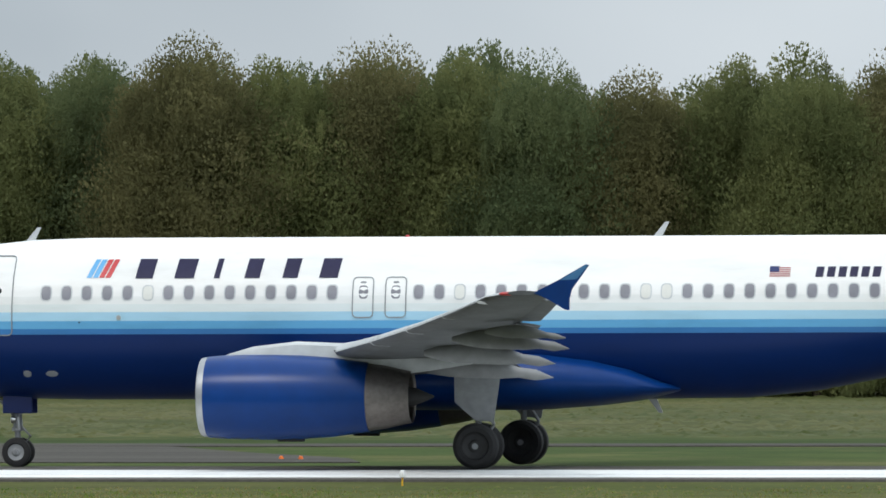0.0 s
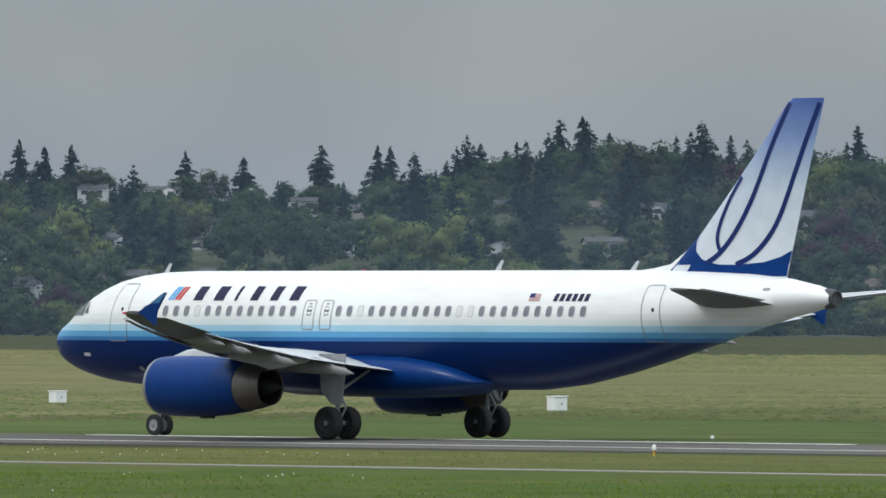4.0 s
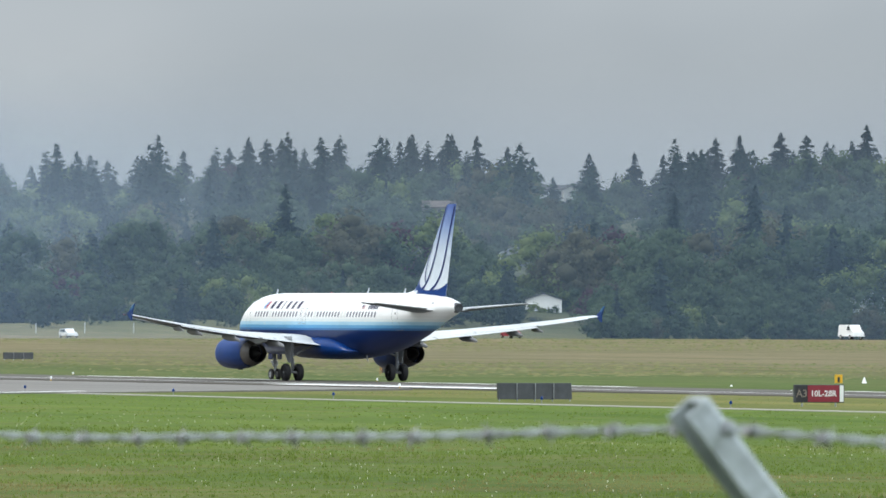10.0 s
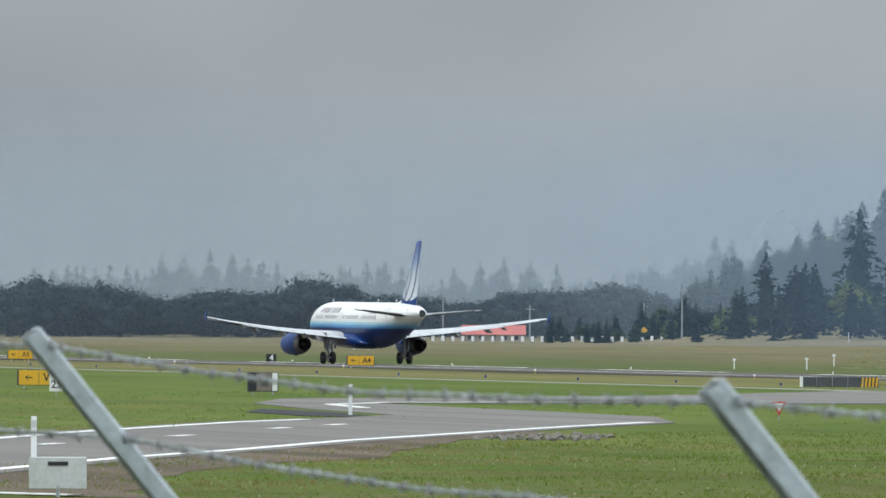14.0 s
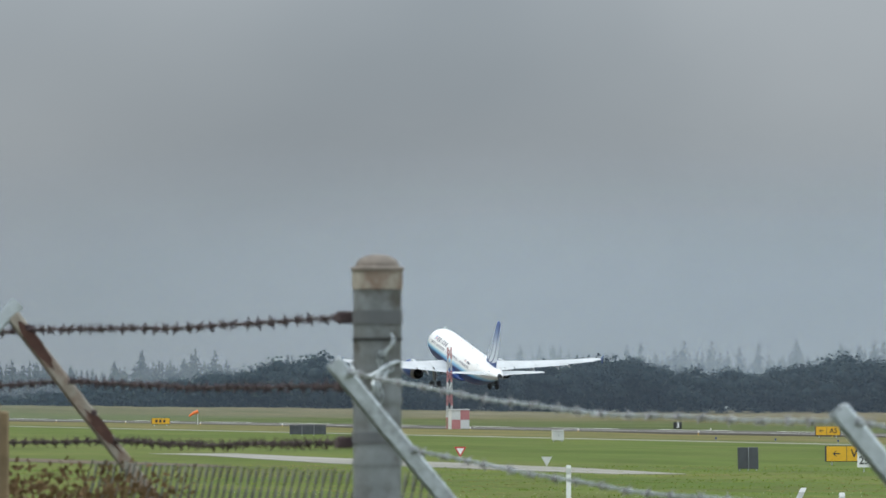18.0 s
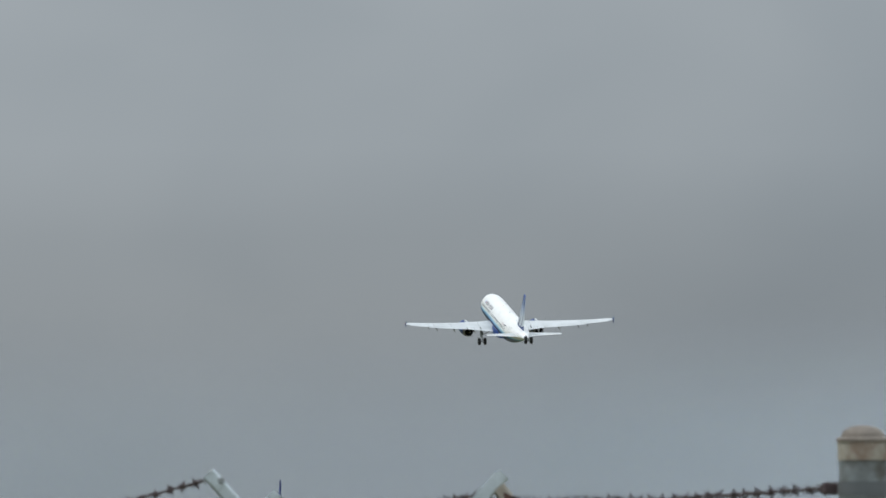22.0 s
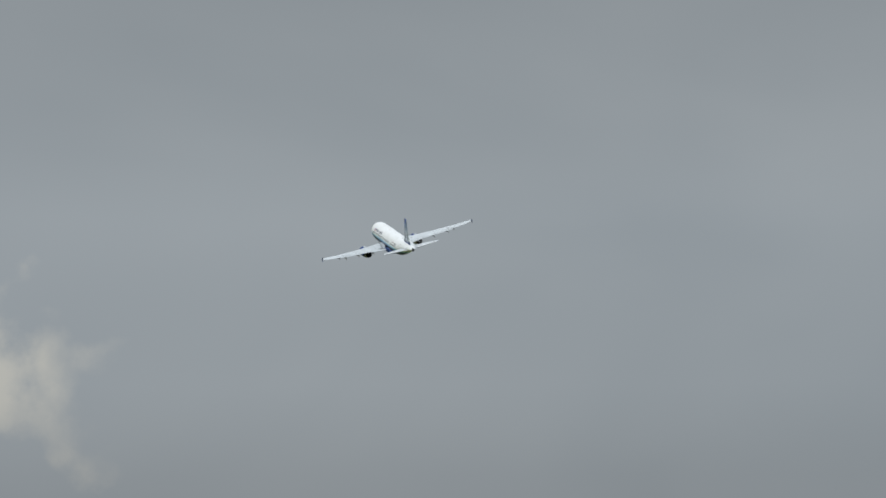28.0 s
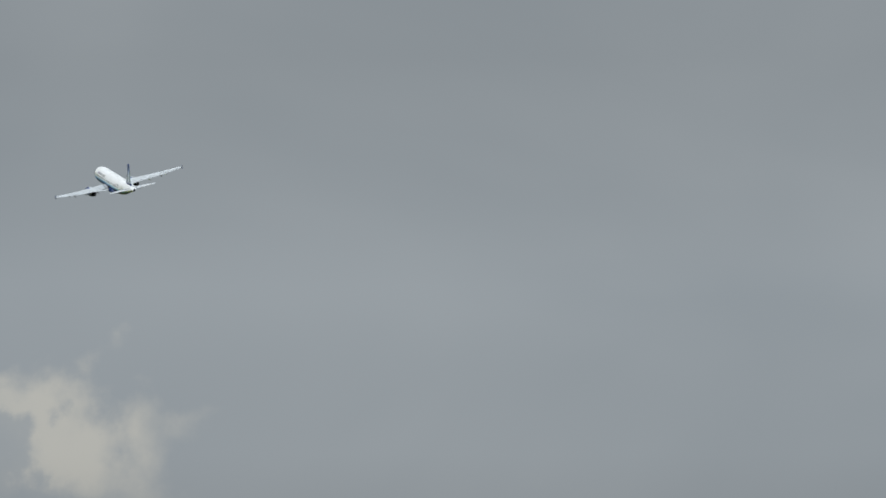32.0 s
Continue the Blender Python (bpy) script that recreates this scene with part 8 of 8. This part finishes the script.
def channel(a, b, w, mat):
    """An angle-iron arm from a (foot) to b (tip), with rounded folded edges."""
    a, b = Vector(a), Vector(b)
    d = (b - a).normalized()
    e = Vector((1, 0, 0))
    nrm = d.cross(e).normalized()
    prof = ((-w / 2, 0), (-w / 2 + .003, -.004), (w / 2 - .003, -.004), (w / 2, 0), (w / 2, .020), (w / 2 - .004, .020), (w / 2 - .004, .002), (-w / 2 + .004, .002), (-w / 2 + .004, .020), (-w / 2, .020))
    rings = []
    for p in (a, a.lerp(b, .5), b):
        rings.append([p + e * u - nrm * v for u, v in prof])
    return loft(rings)


def line_post(x, tip, length=.46, lean=40, mat="galv", y=FY, dirn=1, label="galvanised fence post with a leaning barbed wire arm"):
    """A round post with an arm whose tip leans out towards the viewer."""
    t = thing("fence_post", label, "post", None, "posts of the barbed wire fence")
    a = radians(lean)
    tipv = Vector((x, y, EYE[2] + tip))
    foot = tipv + Vector((0, dirn * math.sin(a) * length, -math.cos(a) * length))
    v, f = channel(foot, tipv, .036, mat)
    arm = part("arm", to_mesh("arm", v, f, M[mat]), t, "leaning arm of folded steel")
    for k in range(3):
        p = tipv.lerp(foot, .06 + .34 * k)
        v, f = box(p.x - .021, p.x + .021, p.y - .006, p.y + .006, p.z - .006, p.z + .006, .002)
        part("wire_clip", to_mesh("wire_clip", v, f, M["rust" if mat != "galv" else "dgrey"]), arm)
        if mat != "galv":
            rng = random.Random(int(abs(x) * 100) + k)
            d = (tipv - foot).normalized()
            e = Vector((1, 0, 0))
            nrm = d.cross(e).normalized()
            c0 = p - d * .035
            ring = []
            for q in range(14):
                t0 = 2 * math.pi * q / 14
                u = max(-.0198, min(.0038, -.008 + .0135 * math.cos(t0) * rng.uniform(.6, 1.1)))
                ring.append(c0 + nrm * u + d * (.055 * math.sin(t0) * rng.uniform(.6, 1.2)))
            V = [w0 + e * .0192 for w0 in ring] + [w0 + e * .0172 for w0 in ring]
            F = [tuple(range(14)), tuple(range(27, 13, -1))] + [(q, q + 14, (q + 1) % 14 + 14, (q + 1) % 14) for q in range(14)]
            part("rust_patch", to_mesh("rust_patch", V, F, M["rustred"]), arm, "red rust stain below a wire clip")
    g = height(x, foot.y) - .4
    v, f = lathe([(g, .030), (foot.z - .02, .030), (foot.z, .034), (foot.z + .02, .034), (foot.z + .035, .02)], 14, "z", (x, foot.y, 0), True)
    part("post", to_mesh("post", v, f, M["galv"], True), t, "round steel post")
    return tipv, foot


def build_fence():
    spec = ((-.9, -.06), (-3.97, -.062), (-7.04, -.062), (-10.11, -.062), (-13.08, -.018), (-15.8, .05))
    tips = [line_post(x, z, y=FY if x > -15 else 3.0) for x, z in spec]
    wires = thing("barbed_wire", "grey galvanised barbed wire strands sagging between fence arms", "wire", kind="structure")
    for i in range(len(tips) - 1):
        for k in range(3):
            u = .06 + .34 * k
            a, b = (t[0].lerp(t[1], u) for t in (tips[i], tips[i + 1]))
            strand(a, b, .022 if k == 0 else .018, 10 * i + k, "galv", wires, loose=.004)
    # corner post with bands, brackets and a domed cap
    cx, cy = -16.3, 3.16
    t = thing("corner_post", "thick weathered galvanised corner post with a domed cap", "post")
    z = EYE[2]
    g = height(cx, cy) - .4
    v, f = lathe([(g, .0385), (z + .193, .0385)], 28, "z", (cx, cy, 0))
    part("post", to_mesh("post", v, f, M["oldgalv"], True), t)
    v, f = lathe([(z + .192, .0385), (z + .192, .0425), (z + .197, .0428), (z + .199, .0405), (z + .200, .0352), (z + .204, .0345), (z + .211, .030), (z + .216, .020), (z + .2185, .010), (z + .219, .001)], 28, "z", (cx, cy, 0))
    part("cap", to_mesh("cap", v, f, M["sandy"], True), t, "tan weathered domed cap")
    for zz, hh, mt in ((.1775, .029, "oldsteel"), (.118, .022, "under"), (.083, .004, "black"), (.03, .006, "oldgalv"), (-.015, .010, "oldgalv"), (-.075, .018, "under"), (-.115, .008, "oldgalv")):
        v, f = lathe([(z + zz - hh / 2, .0387), (z + zz - hh / 2, .0405), (z + zz + hh / 2, .0405), (z + zz + hh / 2, .0387)], 24, "z", (cx, cy, 0))
        part("band", to_mesh("band", v, f, M[mt], True), t, "steel clamp band")
    for zz in (.118, .008, -.082):
        v, f = box(cx - .035, cx - .012, cy - .062, cy - .036, z + zz - .010, z + zz + .010, .003)
        part("bracket", to_mesh("bracket", v, f, M["rust"]), t, "rusty bracket")
    # wire wrapped round the post
    pts = [(cx + .0415 * math.cos(a), cy + .0415 * math.sin(a), z + .035 + .012 * math.sin(a * 2.3)) for a in (i * .3 - 2.9 for i in range(14))]
    v, f = tube(pts, .0028, 5)
    part("tie_wire", to_mesh("tie_wire", v, f, M["galv"], True), t)
    # loose twisted ends of the wire in front of the post
    rng = random.Random(15)
    for k in range(5):
        z1 = z + .092 - .012 * k
        pts = [(cx + .0425 + .004 * math.sin(i * .8 + k), cy + .014 - .0032 * i + .007 * math.sin(i * 1.1 + 1.7 * k), z1 - .0085 * i + .004 * math.sin(i * 1.9 + k)) for i in range(9)]
        v, f = tube(pts, .0019, 5)
        part("tie_wire", to_mesh("tie_wire", v, f, M["galv"], True), t)
    # rusty stretch past the corner: leaning arms with braces that meet them at the tip
    bspec = ((-19.95, .153), (-23.2, .137), (-26.5, .10), (-29.8, .08))
    prev = [Vector((cx - .03, cy - .05, z + q)) for q in (.118, .008, -.082)]
    rusty = thing("barbed_wire", "dark rusty barbed wire strands along old fence arms", "wire", kind="structure")
    for i, (x, zz) in enumerate(bspec):
        tip, foot = line_post(x, zz, .62, 38, "oldsteel", FY, 1, "old rusty fence arm meeting a pale steel brace")
        v, f = channel((x, FY - .34, EYE[2] + zz - .36), (x, FY + .01, EYE[2] + zz + .012), .036, "galv")
        br = thing("fence_brace", "pale galvanised steel brace leaning against a fence arm", "brace", None, "braces of the old fence")
        part("arm", to_mesh("arm", v, f, M["galv"]), br)
        v, f = tube([(x, FY - .34, height(x, FY) - .5), (x, FY - .34, EYE[2] + zz - .34)], .028, 10)
        part("post", to_mesh("post", v, f, M["galv"], True), br)
        now = [tip.lerp(foot, u) for u in (.07, .275, .51)]
        for k in range(3):
            strand(prev[k], now[k], .006, 77 + 10 * i + k, "rust", rusty, loose=.0025)
        if i > 0:
            back = [Vector((x, FY - .02 - .10 * k, EYE[2] + zz - .02 - .10 * k)) for k in range(2)]
            for k in range(2):
                strand(pb[k], back[k], .012, 177 + 10 * i + k, "rust", rusty, loose=.006, r=.0016)
        pb = [Vector((x, FY - .02 - .10 * k, EYE[2] + zz - .02 - .10 * k)) for k in range(2)]
        prev = now
    # a paler arm of another stretch that joins from the side
    line_post(-19.85, .177, .42, 42, "galv", 2.57)
    for k in range(3):
        strand((-19.85, 2.58 + .07 * k, EYE[2] + .165 - .09 * k), (-24.5, 2.2 + .07 * k, EYE[2] + .02 - .07 * k), .03, 300 + k, "rust", rusty, loose=.008, r=.0016)
    # wooden pickets
    for x, y, top in ((-19.62, 3.055, -.023), (-19.66, 3.03, -.05), (-19.64, 3.075, -.038), (-19.7, 3.01, -.075)):
        t = thing("wooden_stake", "yellowish weathered wooden stake by the fence", "stake")
        v, f = box(x - .013, x + .013, y - .013, y + .013, height(x, y) - .4, EYE[2] + top, .004)
        part("stake", to_mesh("stake", v, f, M["wood"]), t)
    # curled tops of old chain link with dead stems
    mesh_t = thing("chain_link_fence", "old chain link with curled wire tops and dead brown stems", "fence", kind="structure")
    rng = random.Random(9)
    for i in range(96):
        x = -16.4 - i * .036
        y = FY + .12
        pts = []
        for j in range(9):
            pts.append((x + .03 * math.sin(j * 1.1 + (i % 2) * 3.14), y + .012 * math.cos(j * 1.3), EYE[2] - .135 - .045 * j + rng.uniform(-.003, .003)))
        v, f = tube(pts, .0017, 5)
        part("link_wire", to_mesh("link_wire", v, f, M["linkwire"], True), mesh_t)
    q = []
    for i in range(90):
        x0 = -18.3 - rng.uniform(0, 2.6)
        y0, z0 = FY + rng.uniform(.04, .16), EYE[2] - .235 - rng.uniform(0, .04)
        ln = rng.uniform(.2, .6)
        q.append(tube([(x0, y0, z0), (x0 - ln * .5, y0 + rng.uniform(-.03, .03), z0 + rng.uniform(-.02, .03)), (x0 - ln, y0 + rng.uniform(-.03, .03), z0 + rng.uniform(-.03, .03))], rng.uniform(.004, .008), 5))
    leaves = []
    for i in range(2600):
        x0 = -18.7 - 2.2 * rng.random()
        p = Vector((x0, FY + rng.uniform(.02, .14), EYE[2] - .150 - rng.random() ** .7 * .16 + .02 * math.sin(x0 * 9)))
        a, b = Vector((rng.gauss(0, 1), rng.gauss(0, 1), rng.gauss(0, 1))).normalized() * .0085, Vector((rng.gauss(0, 1), rng.gauss(0, 1), rng.gauss(0, 1))).normalized() * .006
        leaves.append(([p - a, p + b, p + a, p - b], [(0, 1, 2, 3)]))
    part("withered_leaves", to_mesh("withered_leaves", *merge(*leaves), M["witheredleaf"]), mesh_t, "withered red-brown bramble leaves")
    part("dead_stems", to_mesh("dead_stems", *merge(*q), M["deadwood"], True), mesh_t, "brown dead climbing stems")


M["wood"] = plain("weathered_wood", (0.19, 0.14, 0.08), 0.9, vary=0.35, scale=25.0, bump=0.3)
M["linkwire"] = plain("dull_dark_wire", (0.12, 0.12, 0.10), 0.7, 0.3, vary=0.3, scale=40.0)
M["witheredleaf"] = leaf_mat("withered_leaves", (0.06, 0.04, 0.022), (0.15, 0.095, 0.045), 3.0, .4, .3)
M["deadwood"] = plain("dead_stems_brown", (0.13, 0.085, 0.055), 0.9, vary=0.4, scale=30.0)
build_fence()


# ---- grass tufts and flowers ----
def build_grass():
    nr = np.random.RandomState(3)

    def tufts(n, az0, az1, r0, r1, hgt, wid, blades=4):
        az = np.radians(nr.uniform(az0, az1, n))
        u = nr.uniform(0, 1, n)
        r = np.sqrt(r0 * r0 + u * (r1 * r1 - r0 * r0))
        x, y = -r * np.sin(az), r * np.cos(az)
        # keep off the pavements
        ok = ~((y > 207) & (y < 222)) & ~((y > 245) & (y < 277)) & ~((x < -500) & (x > -690) & (y > 135) & (y < 245) & (x < -528 - (y - 139) * .45) & (x > -556 - (y - 139) * 1.3)) & ~((x < -255) & (x > -470) & (np.abs((y - 75.5) - (-x - 333) * .52) < 11))
        ok &= ~((x < -322) & (x > -450) & (y > 207) & (y < 277))
        x, y = x[ok], y[ok]
        # longer and shorter growth in patches; the strip beside the runway is mown close
        lush = .8 + .45 * np.sin(x * 1.3 + 3 * np.sin(y * .31)) * np.sin(y * .9 + x * .37) + .25 * np.sin(x * .21 + y * .13)
        clump = nr.uniform(.5, 1.3, len(x)) * np.clip(lush, .3, 1.6) * np.where(y > 221, .55, 1.0)
        n = len(x)
        base = np.array([height(a, b) for a, b in zip(x, y)]) - .16
        V = np.empty((n, blades, 3, 3))
        for b in range(blades):
            a = nr.uniform(0, 6.28, n)
            ox, oy = nr.normal(size=n) * wid * .6, nr.normal(size=n) * wid * .6
            h = hgt * clump * nr.uniform(.5, 1.3, n)
            dx, dy = np.cos(a) * wid * .5, np.sin(a) * wid * .5
            V[:, b, 0] = np.stack([x + ox - dx, y + oy - dy, base], 1)
            V[:, b, 1] = np.stack([x + ox + dx, y + oy + dy, base], 1)
            V[:, b, 2] = np.stack([x + ox + nr.normal(size=n) * wid * .7, y + oy + nr.normal(size=n) * wid * .7, base + .04 + h], 1)
        dry = (y < 128 + 14 * np.sin(x * .07)) & (np.sin(x * .21 + 2 * np.sin(y * .11)) + np.sin(y * .27 + x * .09) + nr.normal(size=n) * .3 > .35)
        yel = (y > 221) & (y < 245) & (nr.uniform(0, 1, n) < .6)
        return V, dry | yel

    def joined(sets, pick):
        V = np.concatenate([v[d == pick].reshape(-1, 3) for v, d in sets])
        return V, np.arange(len(V)).reshape(-1, 3)
    def tussocks(n, x0, x1):
        """Low uneven humps of grass between the runway and the far road."""
        y = nr.uniform(283, 600, n)
        x = -y * np.tan(np.radians(nr.uniform(4, 72, n)))
        keep = ~((y > 303) & (y < 325) & (x > -152)) & ~((x > -68) & (y < 306)) & (x > x0) & (x < x1)
        x, y = x[keep], y[keep]
        n = len(x)
        base = np.array([height(a, b) for a, b in zip(x, y)]) - .15
        w, h, a0 = nr.uniform(.2, .7, n), nr.uniform(.03, .13, n), nr.uniform(0, 6.28, n)
        ring = [np.stack([x + np.cos(a0 + k * 1.2566) * w * nr.uniform(.6, 1.2, n), y + np.sin(a0 + k * 1.2566) * w * nr.uniform(.6, 1.2, n), base], 1) for k in range(5)]
        top = np.stack([x + nr.normal(size=n) * .2 * w, y + nr.normal(size=n) * .2 * w, base + .03 + h], 1)
        V = np.stack(ring + [top], 1).reshape(-1, 3)
        b = np.arange(n) * 6
        F = np.concatenate([np.stack([b + k, b + (k + 1) % 5, b + 5], 1) for k in range(5)])
        return V, F

    sets = [tufts(190000, 38, 84, 215, 420, .085, .055, 3), tufts(50000, 38, 84, 420, 640, .06, .12, 3), tufts(26000, 5, 42, 205, 240, .10, .06, 3), tufts(16000, 5, 64, 224, 245, .09, .07, 3)]
    V, F = joined(sets, False)
    tagged(new("grass", bulk("grass", V, F, M["grassblade"])), "uneven green grass tufts", "grass", kind="stuff")
    for x0, x1, mt, lb in ((-1500, -330, "meadow", "rough olive meadow grass beyond the runway"), (-330, 100, "lushmeadow", "darker lush meadow grass beyond the runway")):
        V, F = tussocks(90000, x0, x1)
        me = bulk("meadow_tussocks", V, F, M[mt])
        me.polygons.foreach_set("use_smooth", [True] * len(me.polygons))
        tagged(new("meadow_tussocks", me), lb, "grass", kind="stuff")
    V, F = joined(sets, True)
    tagged(new("dry_grass", bulk("dry_grass", V, F, M["dryblade"])), "half dry yellow-brown grass tufts on the verge", "grass", kind="stuff")
    # small white and yellow flower heads
    n = 5200
    az = np.radians(nr.uniform(44, 83, n))
    r = np.sqrt(nr.uniform(230 ** 2, 470 ** 2, n))
    x, y = -r * np.sin(az), r * np.cos(az)
    keep = noise_mask(x, y) & ~((x < -322) & (x > -450) & (y > 207)) & ~((y > 207) & (y < 222)) & (y < 240) & ~((x < -500) & (y > 135)) & ~((x < -255) & (x > -470) & (np.abs((y - 75.5) - (-x - 333) * .52) < 11))
    x, y = x[keep], y[keep]
    s = .028
    q = []
    for dx, dz in ((0, 1.2), (1, 0), (0, -1.2), (-1, 0)):
        q.append(np.stack([x + dx * s, y, np.full(len(x), -.05) + dz * s], 1))
    V = np.stack(q, 1).reshape(-1, 3)
    b = np.arange(len(x)) * 4
    F = np.concatenate([np.stack([b, b + 1, b + 2], 1), np.stack([b, b + 2, b + 3], 1)])
    tagged(new("clover_flowers", bulk("clover_flowers", V, F, M["flower"])), "tiny pale flower heads scattered in the grass", "flowers", kind="stuff")


def noise_mask(x, y):
    return np.array([noise.noise((a * .02, b * .05, 7.0)) > -.05 for a, b in zip(x, y)])


M["grassblade"] = leaf_mat("grass_blades", (0.120, 0.188, 0.032), (0.215, 0.27, 0.064), 0.22, .10, .6)
M["meadow"] = leaf_mat("meadow_grass", (0.085, 0.110, 0.034), (0.175, 0.165, 0.072), 0.035, .12, .15)
M["lushmeadow"] = leaf_mat("lush_meadow_grass", (0.055, 0.072, 0.020), (0.105, 0.105, 0.038), 0.05, .12, .15)
M["dryblade"] = leaf_mat("dry_grass_blades", (0.20, 0.19, 0.068), (0.31, 0.265, 0.115), 0.25, .10, .6)
M["flower"] = plain("flower_heads", (0.70, 0.70, 0.60), 0.7, vary=0.1)
build_grass()


# ---- painted haze sheets before the hills ----
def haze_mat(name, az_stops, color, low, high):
    """Painted haze: how much it veils changes along the bearing and thins out upward, with soft cloudy edges."""
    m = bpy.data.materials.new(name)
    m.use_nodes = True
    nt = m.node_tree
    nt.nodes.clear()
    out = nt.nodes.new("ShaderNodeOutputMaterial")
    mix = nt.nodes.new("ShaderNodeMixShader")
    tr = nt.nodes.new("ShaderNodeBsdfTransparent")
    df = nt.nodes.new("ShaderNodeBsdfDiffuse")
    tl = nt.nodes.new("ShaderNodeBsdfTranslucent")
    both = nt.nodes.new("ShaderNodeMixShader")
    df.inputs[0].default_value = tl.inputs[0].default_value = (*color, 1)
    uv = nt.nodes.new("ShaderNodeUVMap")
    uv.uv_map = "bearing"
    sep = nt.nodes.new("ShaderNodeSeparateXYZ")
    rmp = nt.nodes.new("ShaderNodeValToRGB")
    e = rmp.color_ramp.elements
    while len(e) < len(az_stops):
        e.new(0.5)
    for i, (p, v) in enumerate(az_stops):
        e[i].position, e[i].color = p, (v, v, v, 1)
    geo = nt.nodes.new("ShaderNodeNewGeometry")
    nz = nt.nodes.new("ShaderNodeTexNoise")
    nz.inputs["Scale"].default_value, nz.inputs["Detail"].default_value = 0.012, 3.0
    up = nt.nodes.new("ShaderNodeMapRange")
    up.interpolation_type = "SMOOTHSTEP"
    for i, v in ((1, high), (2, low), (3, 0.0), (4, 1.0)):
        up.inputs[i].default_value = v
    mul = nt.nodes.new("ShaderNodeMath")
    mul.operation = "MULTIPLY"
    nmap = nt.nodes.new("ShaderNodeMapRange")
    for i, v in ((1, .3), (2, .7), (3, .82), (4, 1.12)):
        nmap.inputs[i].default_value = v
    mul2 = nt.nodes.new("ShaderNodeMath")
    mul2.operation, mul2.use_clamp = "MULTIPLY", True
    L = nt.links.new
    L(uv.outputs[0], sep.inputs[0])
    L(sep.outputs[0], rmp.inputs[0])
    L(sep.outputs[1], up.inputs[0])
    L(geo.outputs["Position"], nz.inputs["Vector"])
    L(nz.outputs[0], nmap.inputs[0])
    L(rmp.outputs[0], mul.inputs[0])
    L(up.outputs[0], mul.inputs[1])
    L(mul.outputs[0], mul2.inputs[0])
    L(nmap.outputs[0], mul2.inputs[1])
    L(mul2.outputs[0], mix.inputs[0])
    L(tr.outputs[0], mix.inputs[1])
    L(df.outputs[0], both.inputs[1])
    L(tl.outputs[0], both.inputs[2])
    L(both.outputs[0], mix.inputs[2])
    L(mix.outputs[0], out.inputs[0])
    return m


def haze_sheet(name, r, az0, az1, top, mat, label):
    """A curved upright sheet painted as haze; bearing and height run along its texture axes."""
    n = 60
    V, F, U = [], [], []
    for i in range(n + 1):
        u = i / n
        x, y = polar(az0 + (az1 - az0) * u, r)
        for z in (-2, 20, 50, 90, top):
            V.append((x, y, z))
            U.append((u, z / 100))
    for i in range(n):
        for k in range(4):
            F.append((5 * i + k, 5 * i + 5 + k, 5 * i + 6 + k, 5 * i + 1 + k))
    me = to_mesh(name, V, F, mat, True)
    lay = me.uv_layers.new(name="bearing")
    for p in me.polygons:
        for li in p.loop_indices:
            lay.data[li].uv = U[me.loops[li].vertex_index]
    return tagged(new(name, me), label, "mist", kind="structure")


# added see-through sheets whose pale colour stands in for distant haze
haze_sheet("painted_haze", 1790, 15, 100, 700, haze_mat("thin_haze_paint", ((0, .13), (.12, .15), (.25, .13), (.35, .12), (.5, .15), (.57, .16), (.6, .155), (.625, .16), (.648, .20), (.668, .22), (.682, .12), (.70, .06), (1, .05)), (.47, .66, .93), .20, .50), "pale see-through sheet painted as haze before the hill")
haze_sheet("painted_haze", 2280, 60, 100, 850, haze_mat("slope_haze_paint", ((0, .05), (.15, .10), (.225, .22), (.27, .34), (.31, .36), (.345, .10), (1, .05)), (.58, .68, .80), .27, .62), "pale see-through sheet painted as haze over the slope")
ridge_haze_paint = haze_mat("ridge_haze_paint", ((0, .02), (.10, .03), (.14, .06), (.194, .15), (.25, .24), (.40, .24), (.48, .06), (1, .03)), (.60, .68, .76), .26, .75)
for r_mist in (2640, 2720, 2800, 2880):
    haze_sheet("painted_haze", r_mist, 64, 100, 1000, ridge_haze_paint, "pale see-through sheets painted as haze before the far ridge")


def motions():
    for ob, rows in traffic:
        walk(ob, rows)
    walk(airliner, [(t, plane_pose(*q)) for t, *q in PLANE])
    # the legs fold after take-off
    for leg, s in zip(main_gears, (-1, 1)):
        at = leg.matrix_basis.translation.copy()
        walk(leg, [(t, Matrix.Translation(at) @ Matrix.Rotation(radians(a * s), 4, "X")) for t, a in
                   ((0, 0), (23.0, 0), (24.3, -40), (25.6, -80), (26.0, -84), (32, -84))])
    at = nose_gear.matrix_basis.translation.copy()
    walk(nose_gear, [(t, Matrix.Translation(at) @ Matrix.Rotation(radians(a), 4, "Y")) for t, a in
                     ((0, 0), (22.5, 0), (23.8, 45), (25.0, 85), (25.4, 88), (32, 88))])


motions()
